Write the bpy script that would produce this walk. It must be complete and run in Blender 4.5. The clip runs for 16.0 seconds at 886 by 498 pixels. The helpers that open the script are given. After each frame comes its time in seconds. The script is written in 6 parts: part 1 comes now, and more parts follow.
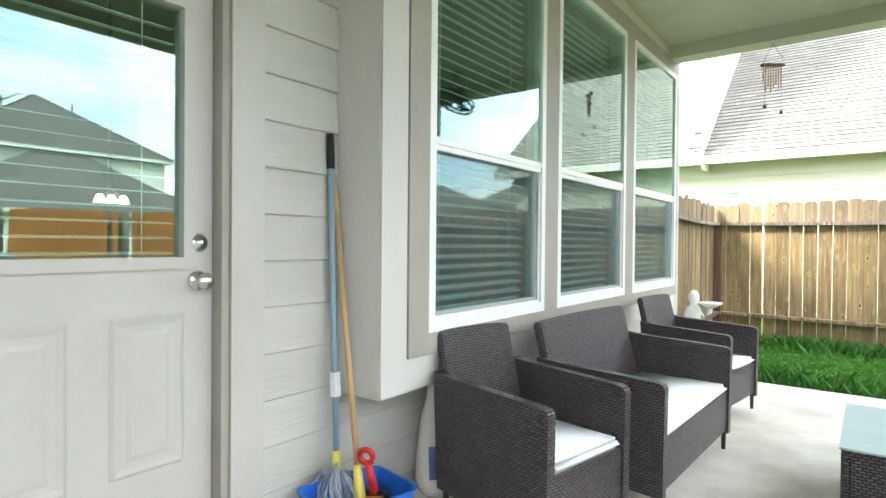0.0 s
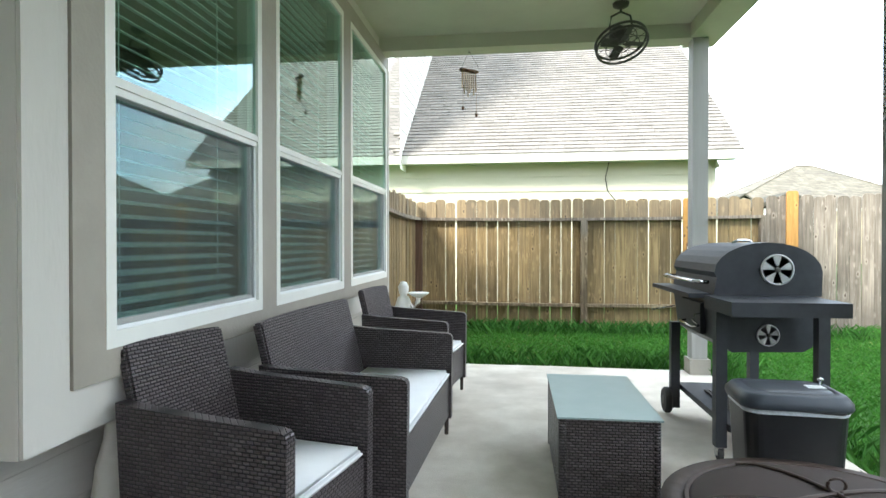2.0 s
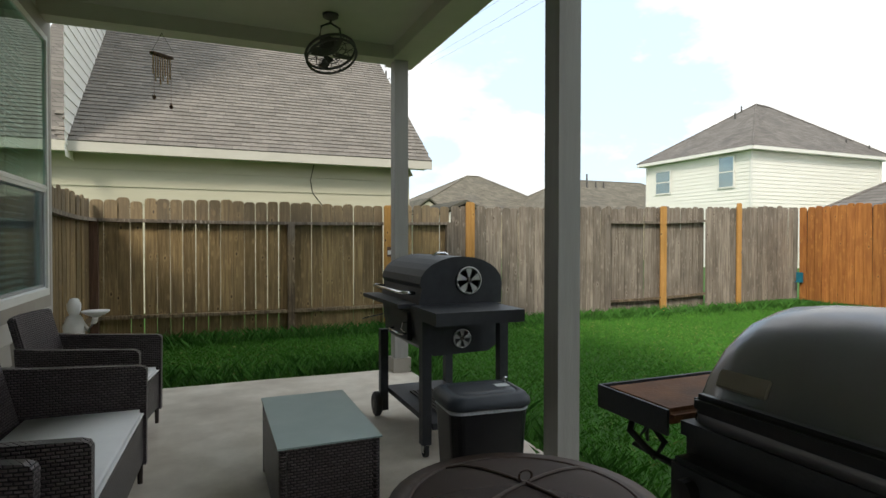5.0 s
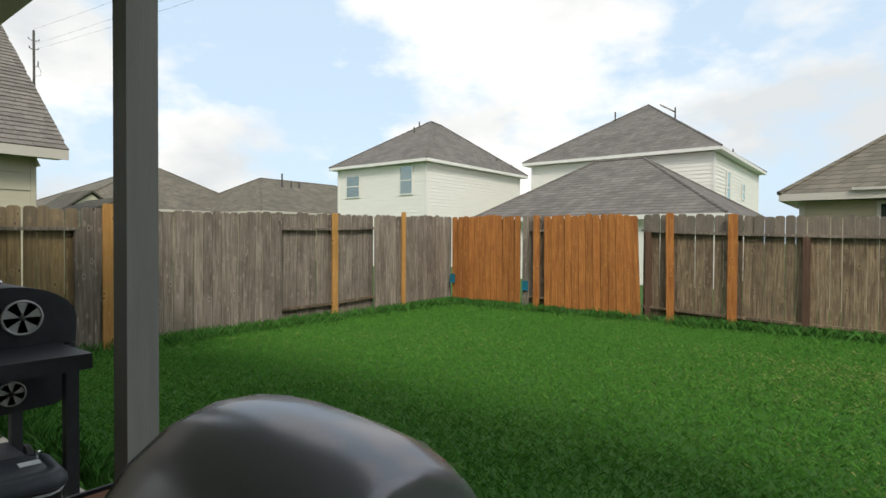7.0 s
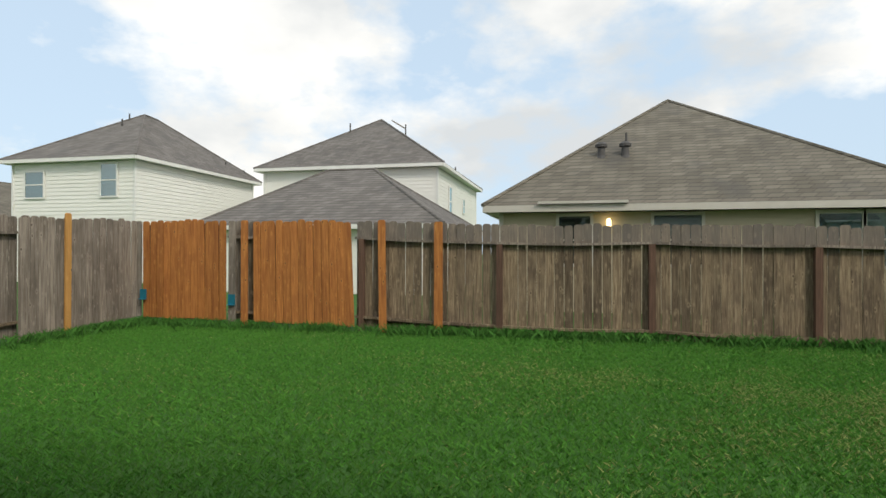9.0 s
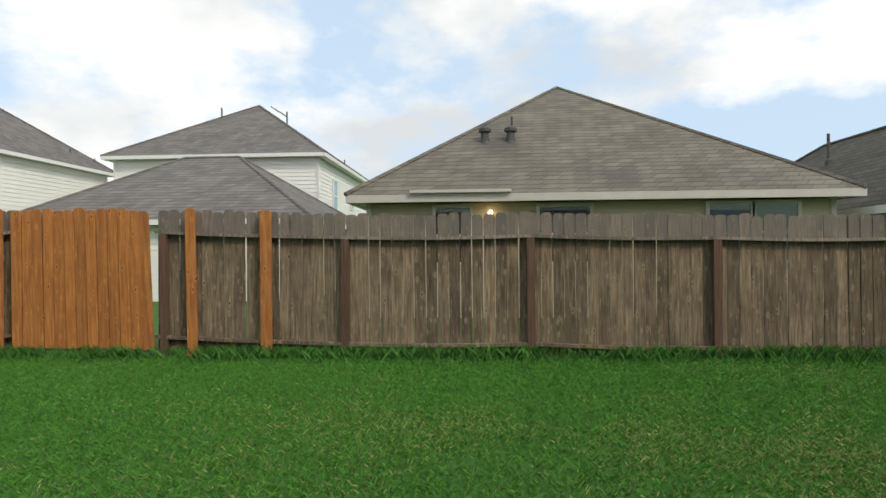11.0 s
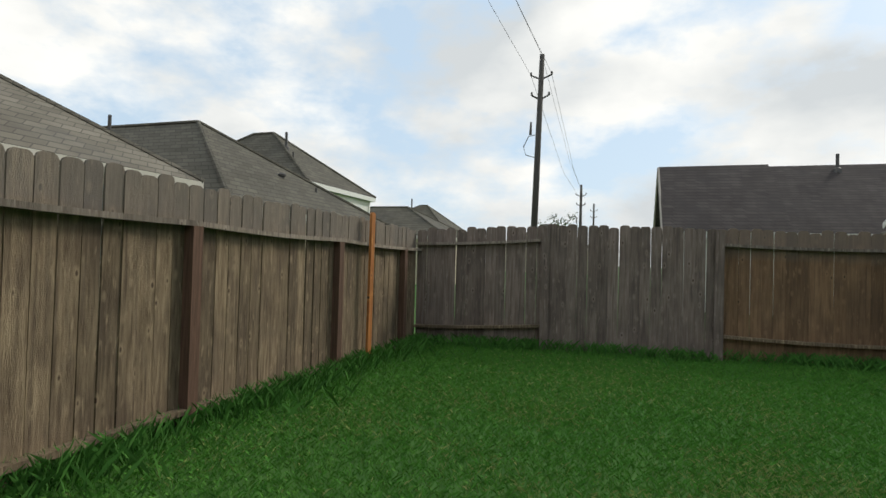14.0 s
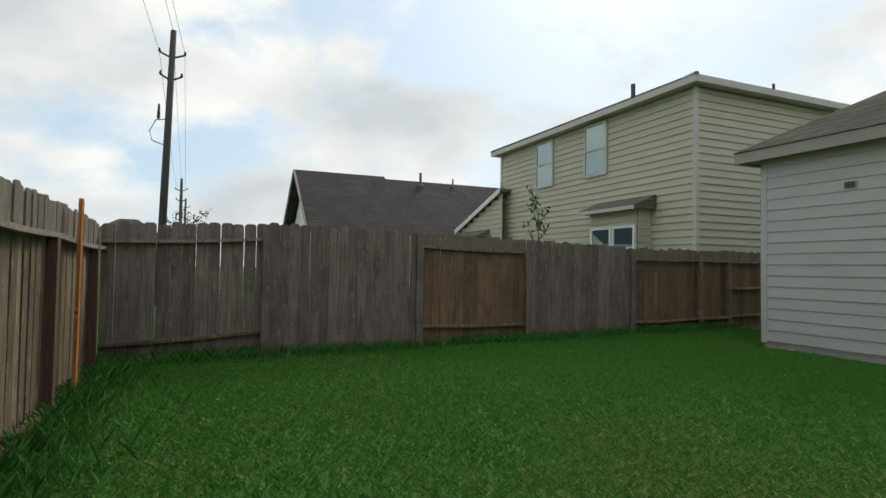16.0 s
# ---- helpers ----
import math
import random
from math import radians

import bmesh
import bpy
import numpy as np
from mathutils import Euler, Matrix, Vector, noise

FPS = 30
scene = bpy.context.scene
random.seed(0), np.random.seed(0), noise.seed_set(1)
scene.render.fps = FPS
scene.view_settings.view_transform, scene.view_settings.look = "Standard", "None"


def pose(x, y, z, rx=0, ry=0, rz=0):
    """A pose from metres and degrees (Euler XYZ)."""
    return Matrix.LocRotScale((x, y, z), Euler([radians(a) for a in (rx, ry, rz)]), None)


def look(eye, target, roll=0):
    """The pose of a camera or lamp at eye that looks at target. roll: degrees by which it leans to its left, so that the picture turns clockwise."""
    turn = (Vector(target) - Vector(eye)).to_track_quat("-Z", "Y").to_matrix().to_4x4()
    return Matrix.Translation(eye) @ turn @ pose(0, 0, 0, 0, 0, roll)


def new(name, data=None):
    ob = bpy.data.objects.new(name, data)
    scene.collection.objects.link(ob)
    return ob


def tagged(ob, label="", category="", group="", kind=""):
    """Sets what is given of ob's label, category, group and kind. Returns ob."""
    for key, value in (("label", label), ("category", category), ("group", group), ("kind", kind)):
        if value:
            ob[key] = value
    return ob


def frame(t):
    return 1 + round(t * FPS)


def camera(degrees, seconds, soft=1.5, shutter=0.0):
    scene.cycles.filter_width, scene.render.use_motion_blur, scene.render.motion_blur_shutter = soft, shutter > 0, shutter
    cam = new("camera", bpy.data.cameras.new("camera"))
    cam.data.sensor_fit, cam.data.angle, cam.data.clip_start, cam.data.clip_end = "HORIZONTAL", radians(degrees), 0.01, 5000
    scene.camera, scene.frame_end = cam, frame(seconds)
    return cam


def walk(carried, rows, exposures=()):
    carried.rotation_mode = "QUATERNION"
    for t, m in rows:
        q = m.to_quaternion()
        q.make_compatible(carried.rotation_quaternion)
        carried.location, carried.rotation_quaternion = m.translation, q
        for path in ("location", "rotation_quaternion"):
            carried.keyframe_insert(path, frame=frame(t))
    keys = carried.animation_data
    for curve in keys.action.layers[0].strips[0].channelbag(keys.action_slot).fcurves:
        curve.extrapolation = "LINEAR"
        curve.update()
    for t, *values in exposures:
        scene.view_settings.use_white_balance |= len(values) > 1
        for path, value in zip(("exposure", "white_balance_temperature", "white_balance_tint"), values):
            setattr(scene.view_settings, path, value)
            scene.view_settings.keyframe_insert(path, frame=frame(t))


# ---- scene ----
cam = camera(76.5, 16.0)
PATH = [
    (0, (-0.015, 0.218, 1.213), (-1.227, 1.809, 1.191), 0.5),
    (0.5, (-0.081, 0.352, 1.196), (-0.99, 2.133, 1.184), 0.1),
    (1, (-0.122, 0.491, 1.19), (-0.766, 2.385, 1.176), -0.2),
    (1.5, (-0.191, 0.529, 1.172), (-0.599, 2.487, 1.151), 0.1),
    (2, (-0.29, 0.538, 1.148), (-0.545, 2.521, 1.129), 0.0),
    (2.5, (-0.358, 0.564, 1.142), (-0.514, 2.558, 1.123), -0.0),
    (3, (-0.443, 0.628, 1.132), (-0.512, 2.626, 1.11), -0.2),
    (5.5, (-0.273, 0.638, 1.310), (0.707, 2.382, 1.276), 0.1),
    (6, (-0.099, 0.578, 1.370), (1.063, 2.206, 1.330), 0.1),
    (6.5, (0.084, 0.500, 1.410), (1.431, 1.978, 1.366), 0.3),
    (7, (0.246, 0.55, 1.392), (1.822, 1.781, 1.360), 0.3),
    (7.5, (0.416, 0.513, 1.384), (2.171, 1.472, 1.373), 0.5),
    (8, (0.587, 0.496, 1.386), (2.485, 1.127, 1.394), 0.2),
    (8.5, (0.899, 0.431, 1.353), (2.838, 0.919, 1.365), 0.1),
    (11, (3.376, -0.203, 1.297), (5.373, -0.094, 1.305), -0.5),
    (11.5, (4.014, -0.303, 1.271), (5.997, -0.568, 1.282), -0.3),
    (12, (4.653, -0.296, 1.25), (6.535, -0.974, 1.262), -0.0),
    (12.5, (5.31, -0.254, 1.22), (6.991, -1.338, 1.234), 0.7),
    (13, (5.951, -0.159, 1.232), (7.38, -1.558, 1.251), 1.2),
    (13.5, (6.824, -0.055, 1.19), (7.819, -1.789, 1.225), 1.5),
    (14, (7.547, 0.141, 1.214), (8.175, -1.758, 1.253), 1.6),
    (14.5, (8.292, 0.135, 1.202), (8.499, -1.854, 1.256), 1.4),
    (15, (8.79, -0.001, 1.228), (8.574, -1.989, 1.288), 1.3),
    (15.5, (9.3, -0.051, 1.252), (8.742, -1.97, 1.312), 1.1),
    (16, (9.531, -0.092, 1.184), (8.744, -1.929, 1.253), 0.9),
]
walk(cam, [(t, look(eye, target, roll)) for t, eye, target, roll in PATH],
     exposures=[(0, 2.95, 6450, 8), (0.5, 2.9, 6400, 8), (1.0, 2.75, 6300, 7), (1.5, 2.55, 6250, 7), (2.0, 2.33, 6230, 7), (3.2, 1.47, 6300, 7), (5.3, 0.50, 6850, 9), (6.5, 0.28, 6750, 9), (8.5, 0.12, 6750, 9), (11.0, 0.15, 6650, 9), (12.5, 0.36, 6550, 8), (13.3, 0.22, 6650, 8), (14.0, 0.02, 6680, 8), (15.0, 0.10, 6600, 8), (16.0, -0.04, 6600, 7)])

# ---------------------------------------------------------------- sky and sun
SUN_UP, SUN_TURN = 39.0, 221.0          # degrees: height, clockwise from +y
world = bpy.data.worlds.new("sky")
scene.world = world
world.use_nodes = True
wn, wl = world.node_tree.nodes, world.node_tree.links
wn.clear()
w_out, w_bg = wn.new("ShaderNodeOutputWorld"), wn.new("ShaderNodeBackground")
w_sky = wn.new("ShaderNodeTexSky")
w_sky.sky_type, w_sky.sun_disc = "NISHITA", False
w_sky.sun_elevation, w_sky.sun_rotation = radians(SUN_UP), radians(SUN_TURN)
w_sky.air_density, w_sky.dust_density, w_sky.ozone_density = 1.0, 2.0, 1.2
w_co = wn.new("ShaderNodeTexCoord")
w_map = wn.new("ShaderNodeMapping")
w_map.inputs["Scale"].default_value = (1.0, 1.0, 1.9)
w_map.inputs["Location"].default_value = (0.35, 0.2, 0.1)
w_n1, w_n2 = wn.new("ShaderNodeTexNoise"), wn.new("ShaderNodeTexNoise")
w_n1.inputs["Scale"].default_value, w_n1.inputs["Detail"].default_value, w_n1.inputs["Roughness"].default_value = 2.9, 11.0, 0.56
w_n2.inputs["Scale"].default_value, w_n2.inputs["Detail"].default_value = 2.6, 7.0
w_r1, w_r2 = wn.new("ShaderNodeValToRGB"), wn.new("ShaderNodeValToRGB")
w_r1.color_ramp.elements[0].position, w_r1.color_ramp.elements[1].position = 0.435, 0.555
w_r2.color_ramp.elements[0].position, w_r2.color_ramp.elements[1].position = 0.42, 0.64
w_r2.color_ramp.elements[0].color = (10.2, 10.2, 10.1, 1)
w_r2.color_ramp.elements[1].color = (6.6, 7.0, 7.4, 1)
w_mix = wn.new("ShaderNodeMix")
w_mix.data_type = "RGBA"
wl.new(w_co.outputs["Generated"], w_map.inputs["Vector"])
wl.new(w_map.outputs["Vector"], w_n1.inputs["Vector"])
wl.new(w_map.outputs["Vector"], w_n2.inputs["Vector"])
wl.new(w_n1.outputs["Fac"], w_r1.inputs["Fac"])
wl.new(w_n2.outputs["Fac"], w_r2.inputs["Fac"])
wl.new(w_r1.outputs["Color"], w_mix.inputs["Factor"])
w_haze = wn.new("ShaderNodeMix")
w_haze.data_type = "RGBA"
w_haze.inputs["Factor"].default_value = 0.72
w_haze.inputs["B"].default_value = (6.7, 8.5, 10.5, 1)
wl.new(w_sky.outputs["Color"], w_haze.inputs["A"])
wl.new(w_haze.outputs["Result"], w_mix.inputs["A"])
wl.new(w_r2.outputs["Color"], w_mix.inputs["B"])
wl.new(w_mix.outputs["Result"], w_bg.inputs["Color"])
w_bg.inputs["Strength"].default_value = 0.1
wl.new(w_bg.outputs["Background"], w_out.inputs["Surface"])

sun = new("sun", bpy.data.lights.new("sun", "SUN"))
sun.data.energy, sun.data.angle, sun.data.color = 1.8, radians(14), (1.0, 0.95, 0.87)
sun.matrix_world = look((0, 0, 30), (-math.sin(radians(SUN_TURN)) * math.cos(radians(SUN_UP)),
                                     -math.cos(radians(SUN_TURN)) * math.cos(radians(SUN_UP)), 30 - math.sin(radians(SUN_UP))))


# ---------------------------------------------------------------- materials
def mat(name, c1, c2, scale=8.0, rough=0.75, bump=0.15, bump_scale=60.0, metal=0.0, stretch=(1, 1, 1), rand=0.0,
        dirt=None, dirt_scale=1.3, dirt_amount=0.35, island=False, spec=0.4):
    """A two-scale noise material: grain c1..c2, slow stains towards dirt, fine relief, and a value that varies from piece to piece."""
    m = bpy.data.materials.new(name)
    m.use_nodes = True
    n, l = m.node_tree.nodes, m.node_tree.links
    b = n["Principled BSDF"]
    b.inputs["Roughness"].default_value, b.inputs["Metallic"].default_value = rough, metal
    b.inputs["Specular IOR Level"].default_value = spec
    co, mp = n.new("ShaderNodeTexCoord"), n.new("ShaderNodeMapping")
    mp.inputs["Scale"].default_value = stretch
    info = n.new("ShaderNodeObjectInfo")
    geo = n.new("ShaderNodeNewGeometry")
    rnd = geo.outputs["Random Per Island"] if island else info.outputs["Random"]
    off = n.new("ShaderNodeVectorMath")
    off.operation = "MULTIPLY_ADD"
    off.inputs[1].default_value = (37.0, 53.0, 71.0)
    if rand > 0:
        l.new(rnd, off.inputs[0])
    l.new(co.outputs["Object"], off.inputs[2])
    l.new(off.outputs["Vector"], mp.inputs["Vector"])
    g = n.new("ShaderNodeTexNoise")
    g.inputs["Scale"].default_value, g.inputs["Detail"].default_value, g.inputs["Roughness"].default_value = scale, 7.0, 0.62
    l.new(mp.outputs["Vector"], g.inputs["Vector"])
    ramp = n.new("ShaderNodeValToRGB")
    ramp.color_ramp.elements[0].position, ramp.color_ramp.elements[1].position = 0.32, 0.70
    ramp.color_ramp.elements[0].color, ramp.color_ramp.elements[1].color = (*c1, 1), (*c2, 1)
    l.new(g.outputs["Fac"], ramp.inputs["Fac"])
    colour = ramp.outputs["Color"]
    if dirt:
        s = n.new("ShaderNodeTexNoise")
        s.inputs["Scale"].default_value, s.inputs["Detail"].default_value = dirt_scale, 5.0
        l.new(off.outputs["Vector"], s.inputs["Vector"])
        sr = n.new("ShaderNodeMapRange")
        sr.inputs["From Min"].default_value, sr.inputs["From Max"].default_value = 0.45, 0.72
        sr.inputs["To Max"].default_value = dirt_amount
        l.new(s.outputs["Fac"], sr.inputs["Value"])
        mx = n.new("ShaderNodeMix")
        mx.data_type = "RGBA"
        l.new(sr.outputs["Result"], mx.inputs["Factor"])
        l.new(colour, mx.inputs["A"])
        mx.inputs["B"].default_value = (*dirt, 1)
        colour = mx.outputs["Result"]
    if rand > 0:
        hsv = n.new("ShaderNodeHueSaturation")
        mr = n.new("ShaderNodeMapRange")
        mr.inputs["To Min"].default_value, mr.inputs["To Max"].default_value = 1 - rand, 1 + rand
        l.new(rnd, mr.inputs["Value"])
        l.new(mr.outputs["Result"], hsv.inputs["Value"])
        l.new(colour, hsv.inputs["Color"])
        colour = hsv.outputs["Color"]
    l.new(colour, b.inputs["Base Color"])
    if bump > 0:
        f = n.new("ShaderNodeTexNoise")
        f.inputs["Scale"].default_value, f.inputs["Detail"].default_value = bump_scale, 4.0
        l.new(mp.outputs["Vector"], f.inputs["Vector"])
        bp = n.new("ShaderNodeBump")
        bp.inputs["Strength"].default_value, bp.inputs["Distance"].default_value = bump, 0.01
        l.new(f.outputs["Fac"], bp.inputs["Height"])
        l.new(bp.outputs["Normal"], b.inputs["Normal"])
    return m


def woven(name, c1, c2, dark, w=0.040, h=0.0145, rough=0.42):
    """Flat resin wicker: short strands in offset rows on upright faces."""
    m = mat(name, c1, c2, 30, rough, 0)
    n, l = m.node_tree.nodes, m.node_tree.links
    b = n["Principled BSDF"]
    co, sep, add, com = n.new("ShaderNodeTexCoord"), n.new("ShaderNodeSeparateXYZ"), n.new("ShaderNodeMath"), n.new("ShaderNodeCombineXYZ")
    l.new(co.outputs["Object"], sep.inputs[0])
    l.new(sep.outputs["X"], add.inputs[0])
    l.new(sep.outputs["Y"], add.inputs[1])
    l.new(add.outputs[0], com.inputs["X"])
    l.new(sep.outputs["Z"], com.inputs["Y"])
    br = n.new("ShaderNodeTexBrick")
    br.inputs["Scale"].default_value = 1.0
    br.inputs["Brick Width"].default_value, br.inputs["Row Height"].default_value = w, h
    br.inputs["Mortar Size"].default_value, br.inputs["Mortar Smooth"].default_value = 0.0042, 1.0
    br.inputs["Color1"].default_value, br.inputs["Color2"].default_value, br.inputs["Mortar"].default_value = (*c1, 1), (*c2, 1), (*dark, 1)
    l.new(com.outputs[0], br.inputs["Vector"])
    l.new(br.outputs["Color"], b.inputs["Base Color"])
    bp = n.new("ShaderNodeBump")
    bp.invert = True
    bp.inputs["Strength"].default_value, bp.inputs["Distance"].default_value = 1.0, 0.007
    l.new(br.outputs["Fac"], bp.inputs["Height"])
    l.new(bp.outputs["Normal"], b.inputs["Normal"])
    return m


def shingled(name, c1, c2, dark, axis, w=0.32, h=0.11):
    """Roof shingles for roofs seen from far: courses follow the height, tabs follow the eave."""
    m = mat(name, c1, c2, 1.2, 0.9, 0.2, 40)
    n, l = m.node_tree.nodes, m.node_tree.links
    b = n["Principled BSDF"]
    old = b.inputs["Base Color"].links[0].from_socket
    co, sep, com, add = n.new("ShaderNodeTexCoord"), n.new("ShaderNodeSeparateXYZ"), n.new("ShaderNodeCombineXYZ"), n.new("ShaderNodeMath")
    l.new(co.outputs["Object"], sep.inputs[0])
    l.new(sep.outputs["X"], add.inputs[0])
    l.new(sep.outputs["Y"], add.inputs[1])
    l.new(add.outputs[0], com.inputs["X"])
    l.new(sep.outputs["Z"], com.inputs["Y"])
    br = n.new("ShaderNodeTexBrick")
    br.inputs["Scale"].default_value = 1.0
    br.inputs["Brick Width"].default_value, br.inputs["Row Height"].default_value = w, h
    br.inputs["Mortar Size"].default_value, br.inputs["Mortar Smooth"].default_value = 0.011, 0.4
    br.inputs["Color1"].default_value, br.inputs["Color2"].default_value, br.inputs["Mortar"].default_value = (1, 1, 1, 1), (0.70, 0.69, 0.68, 1), (0.42, 0.42, 0.42, 1)
    l.new(com.outputs[0], br.inputs["Vector"])
    mx = n.new("ShaderNodeMix")
    mx.data_type, mx.blend_type = "RGBA", "MULTIPLY"
    mx.inputs["Factor"].default_value = 1.0
    l.new(old, mx.inputs["A"])
    l.new(br.outputs["Color"], mx.inputs["B"])
    st = n.new("ShaderNodeTexNoise")
    st.inputs["Scale"].default_value, st.inputs["Detail"].default_value = 0.8, 8.0
    l.new(co.outputs["Object"], st.inputs["Vector"])
    sr = n.new("ShaderNodeMapRange")
    sr.inputs["From Min"].default_value, sr.inputs["From Max"].default_value, sr.inputs["To Max"].default_value = 0.54, 0.72, 0.6
    l.new(st.outputs["Fac"], sr.inputs["Value"])
    m2 = n.new("ShaderNodeMix")
    m2.data_type = "RGBA"
    l.new(sr.outputs["Result"], m2.inputs["Factor"])
    l.new(mx.outputs["Result"], m2.inputs["A"])
    m2.inputs["B"].default_value = (*dark, 1)
    l.new(m2.outputs["Result"], b.inputs["Base Color"])
    return m


def glass(name, base_gloss=0.11, tint=(0.74, 0.90, 0.85)):
    m = bpy.data.materials.new(name)
    m.use_nodes = True
    n, l = m.node_tree.nodes, m.node_tree.links
    n.remove(n["Principled BSDF"])
    tr, gl, mx, lw = n.new("ShaderNodeBsdfTransparent"), n.new("ShaderNodeBsdfGlossy"), n.new("ShaderNodeMixShader"), n.new("ShaderNodeLayerWeight")
    tr.inputs["Color"].default_value = (*tint, 1)
    gl.inputs["Roughness"].default_value = 0.01
    gl.inputs["Color"].default_value = (0.88, 1.0, 0.96, 1)
    lw.inputs["Blend"].default_value = 0.5
    pw, ma = n.new("ShaderNodeMath"), n.new("ShaderNodeMath")
    pw.operation, ma.operation = "POWER", "MULTIPLY_ADD"
    pw.inputs[1].default_value = 4.0
    ma.inputs[1].default_value, ma.inputs[2].default_value = 0.8, base_gloss
    l.new(lw.outputs["Facing"], pw.inputs[0])
    l.new(pw.outputs[0], ma.inputs[0])
    l.new(ma.outputs[0], mx.inputs[0])
    l.new(tr.outputs[0], mx.inputs[1])
    l.new(gl.outputs[0], mx.inputs[2])
    l.new(mx.outputs[0], n["Material Output"].inputs["Surface"])
    return m


def screen_mesh(name, colour, cover):
    m = bpy.data.materials.new(name)
    m.use_nodes = True
    n, l = m.node_tree.nodes, m.node_tree.links
    b = n["Principled BSDF"]
    b.inputs["Base Color"].default_value, b.inputs["Roughness"].default_value = (*colour, 1), 0.7
    tr, mx = n.new("ShaderNodeBsdfTransparent"), n.new("ShaderNodeMixShader")
    mx.inputs[0].default_value = cover
    l.new(tr.outputs[0], mx.inputs[1])
    l.new(b.outputs[0], mx.inputs[2])
    l.new(mx.outputs[0], n["Material Output"].inputs["Surface"])
    return m


def glow(name, colour, strength):
    m = bpy.data.materials.new(name)
    m.use_nodes = True
    b = m.node_tree.nodes["Principled BSDF"]
    b.inputs["Emission Color"].default_value, b.inputs["Emission Strength"].default_value = (*colour, 1), strength
    return m


def fence_wood(*args, grey=0.0, **kw):
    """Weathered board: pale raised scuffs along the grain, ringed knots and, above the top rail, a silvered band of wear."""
    m = mat(*args, **kw)
    n, l = m.node_tree.nodes, m.node_tree.links
    b = n["Principled BSDF"]
    colour = b.inputs["Base Color"].links[0].from_socket
    co, off, info = n.new("ShaderNodeTexCoord"), n.new("ShaderNodeVectorMath"), n.new("ShaderNodeObjectInfo")
    off.operation = "MULTIPLY_ADD"
    off.inputs[1].default_value = (11.0, 0.0, 23.0)
    l.new(info.outputs["Random"], off.inputs[0])
    l.new(co.outputs["Object"], off.inputs[2])

    def over(fac, rgb):
        nonlocal colour
        mx = n.new("ShaderNodeMix")
        mx.data_type = "RGBA"
        l.new(fac, mx.inputs["Factor"])
        l.new(colour, mx.inputs["A"])
        mx.inputs["B"].default_value = (*rgb, 1)
        colour = mx.outputs["Result"]

    def grain(scale, detail, lo, hi, top):
        mp, tx, mr = n.new("ShaderNodeMapping"), n.new("ShaderNodeTexNoise"), n.new("ShaderNodeMapRange")
        mp.inputs["Scale"].default_value = scale
        l.new(off.outputs["Vector"], mp.inputs["Vector"])
        l.new(mp.outputs["Vector"], tx.inputs["Vector"])
        tx.inputs["Scale"].default_value, tx.inputs["Detail"].default_value = 1.0, detail
        mr.inputs["From Min"].default_value, mr.inputs["From Max"].default_value, mr.inputs["To Max"].default_value = lo, hi, top
        l.new(tx.outputs["Fac"], mr.inputs["Value"])
        return mr.outputs["Result"]
    over(grain((26.0, 4.0, 1.5), 5.0, 0.52, 0.70, 0.6), kw.get("dirt", (0.09, 0.06, 0.04)))
    c2 = args[2]
    over(grain((34.0, 4.0, 5.5), 4.0, 0.60, 0.72, 0.7), tuple(min(0.6, c * 1.28) for c in c2))
    mp = n.new("ShaderNodeMapping")
    mp.inputs["Scale"].default_value = (9.0, 0.0, 4.6)
    l.new(off.outputs["Vector"], mp.inputs["Vector"])
    vo = n.new("ShaderNodeTexVoronoi")
    vo.inputs["Scale"].default_value = 1.0
    l.new(mp.outputs["Vector"], vo.inputs["Vector"])
    ring, core = n.new("ShaderNodeMapRange"), n.new("ShaderNodeMapRange")
    for mr, lo, hi, top in ((ring, 0.12, 0.27, 0.6), (core, 0.07, 0.12, 0.9)):
        mr.inputs["From Min"].default_value, mr.inputs["From Max"].default_value = lo, hi
        mr.inputs["To Min"].default_value, mr.inputs["To Max"].default_value = top, 0.0
        l.new(vo.outputs["Distance"], mr.inputs["Value"])
    over(ring.outputs["Result"], tuple(min(0.6, c * 1.15) for c in c2))
    over(core.outputs["Result"], (0.060, 0.036, 0.022))
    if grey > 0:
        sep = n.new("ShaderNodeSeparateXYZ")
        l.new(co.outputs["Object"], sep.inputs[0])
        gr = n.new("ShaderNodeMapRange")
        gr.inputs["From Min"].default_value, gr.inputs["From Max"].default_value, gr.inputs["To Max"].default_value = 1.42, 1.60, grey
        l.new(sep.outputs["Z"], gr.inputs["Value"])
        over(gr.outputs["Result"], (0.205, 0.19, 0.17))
    l.new(colour, b.inputs["Base Color"])
    return m


M_DOOR = mat("door_paint", (0.45, 0.425, 0.39), (0.49, 0.465, 0.43), 3, 0.45, 0.05, 90, dirt=(0.42, 0.40, 0.36), dirt_amount=0.25)
M_SIDING = mat("siding_paint", (0.46, 0.44, 0.40), (0.51, 0.49, 0.45), 5, 0.7, 0.25, 45, stretch=(1, 0.25, 2), rand=0.025, dirt=(0.42, 0.41, 0.36), dirt_amount=0.25)
M_TRIM_TAUPE = mat("trim_taupe", (0.31, 0.28, 0.24), (0.36, 0.33, 0.285), 4, 0.6, 0.15, 60, dirt=(0.26, 0.24, 0.2), dirt_amount=0.3)
M_BAY = mat("bay_paint", (0.52, 0.50, 0.46), (0.57, 0.55, 0.51), 3, 0.65, 0.15, 60, stretch=(1, 1, 0.3), dirt=(0.47, 0.45, 0.41), dirt_amount=0.25)
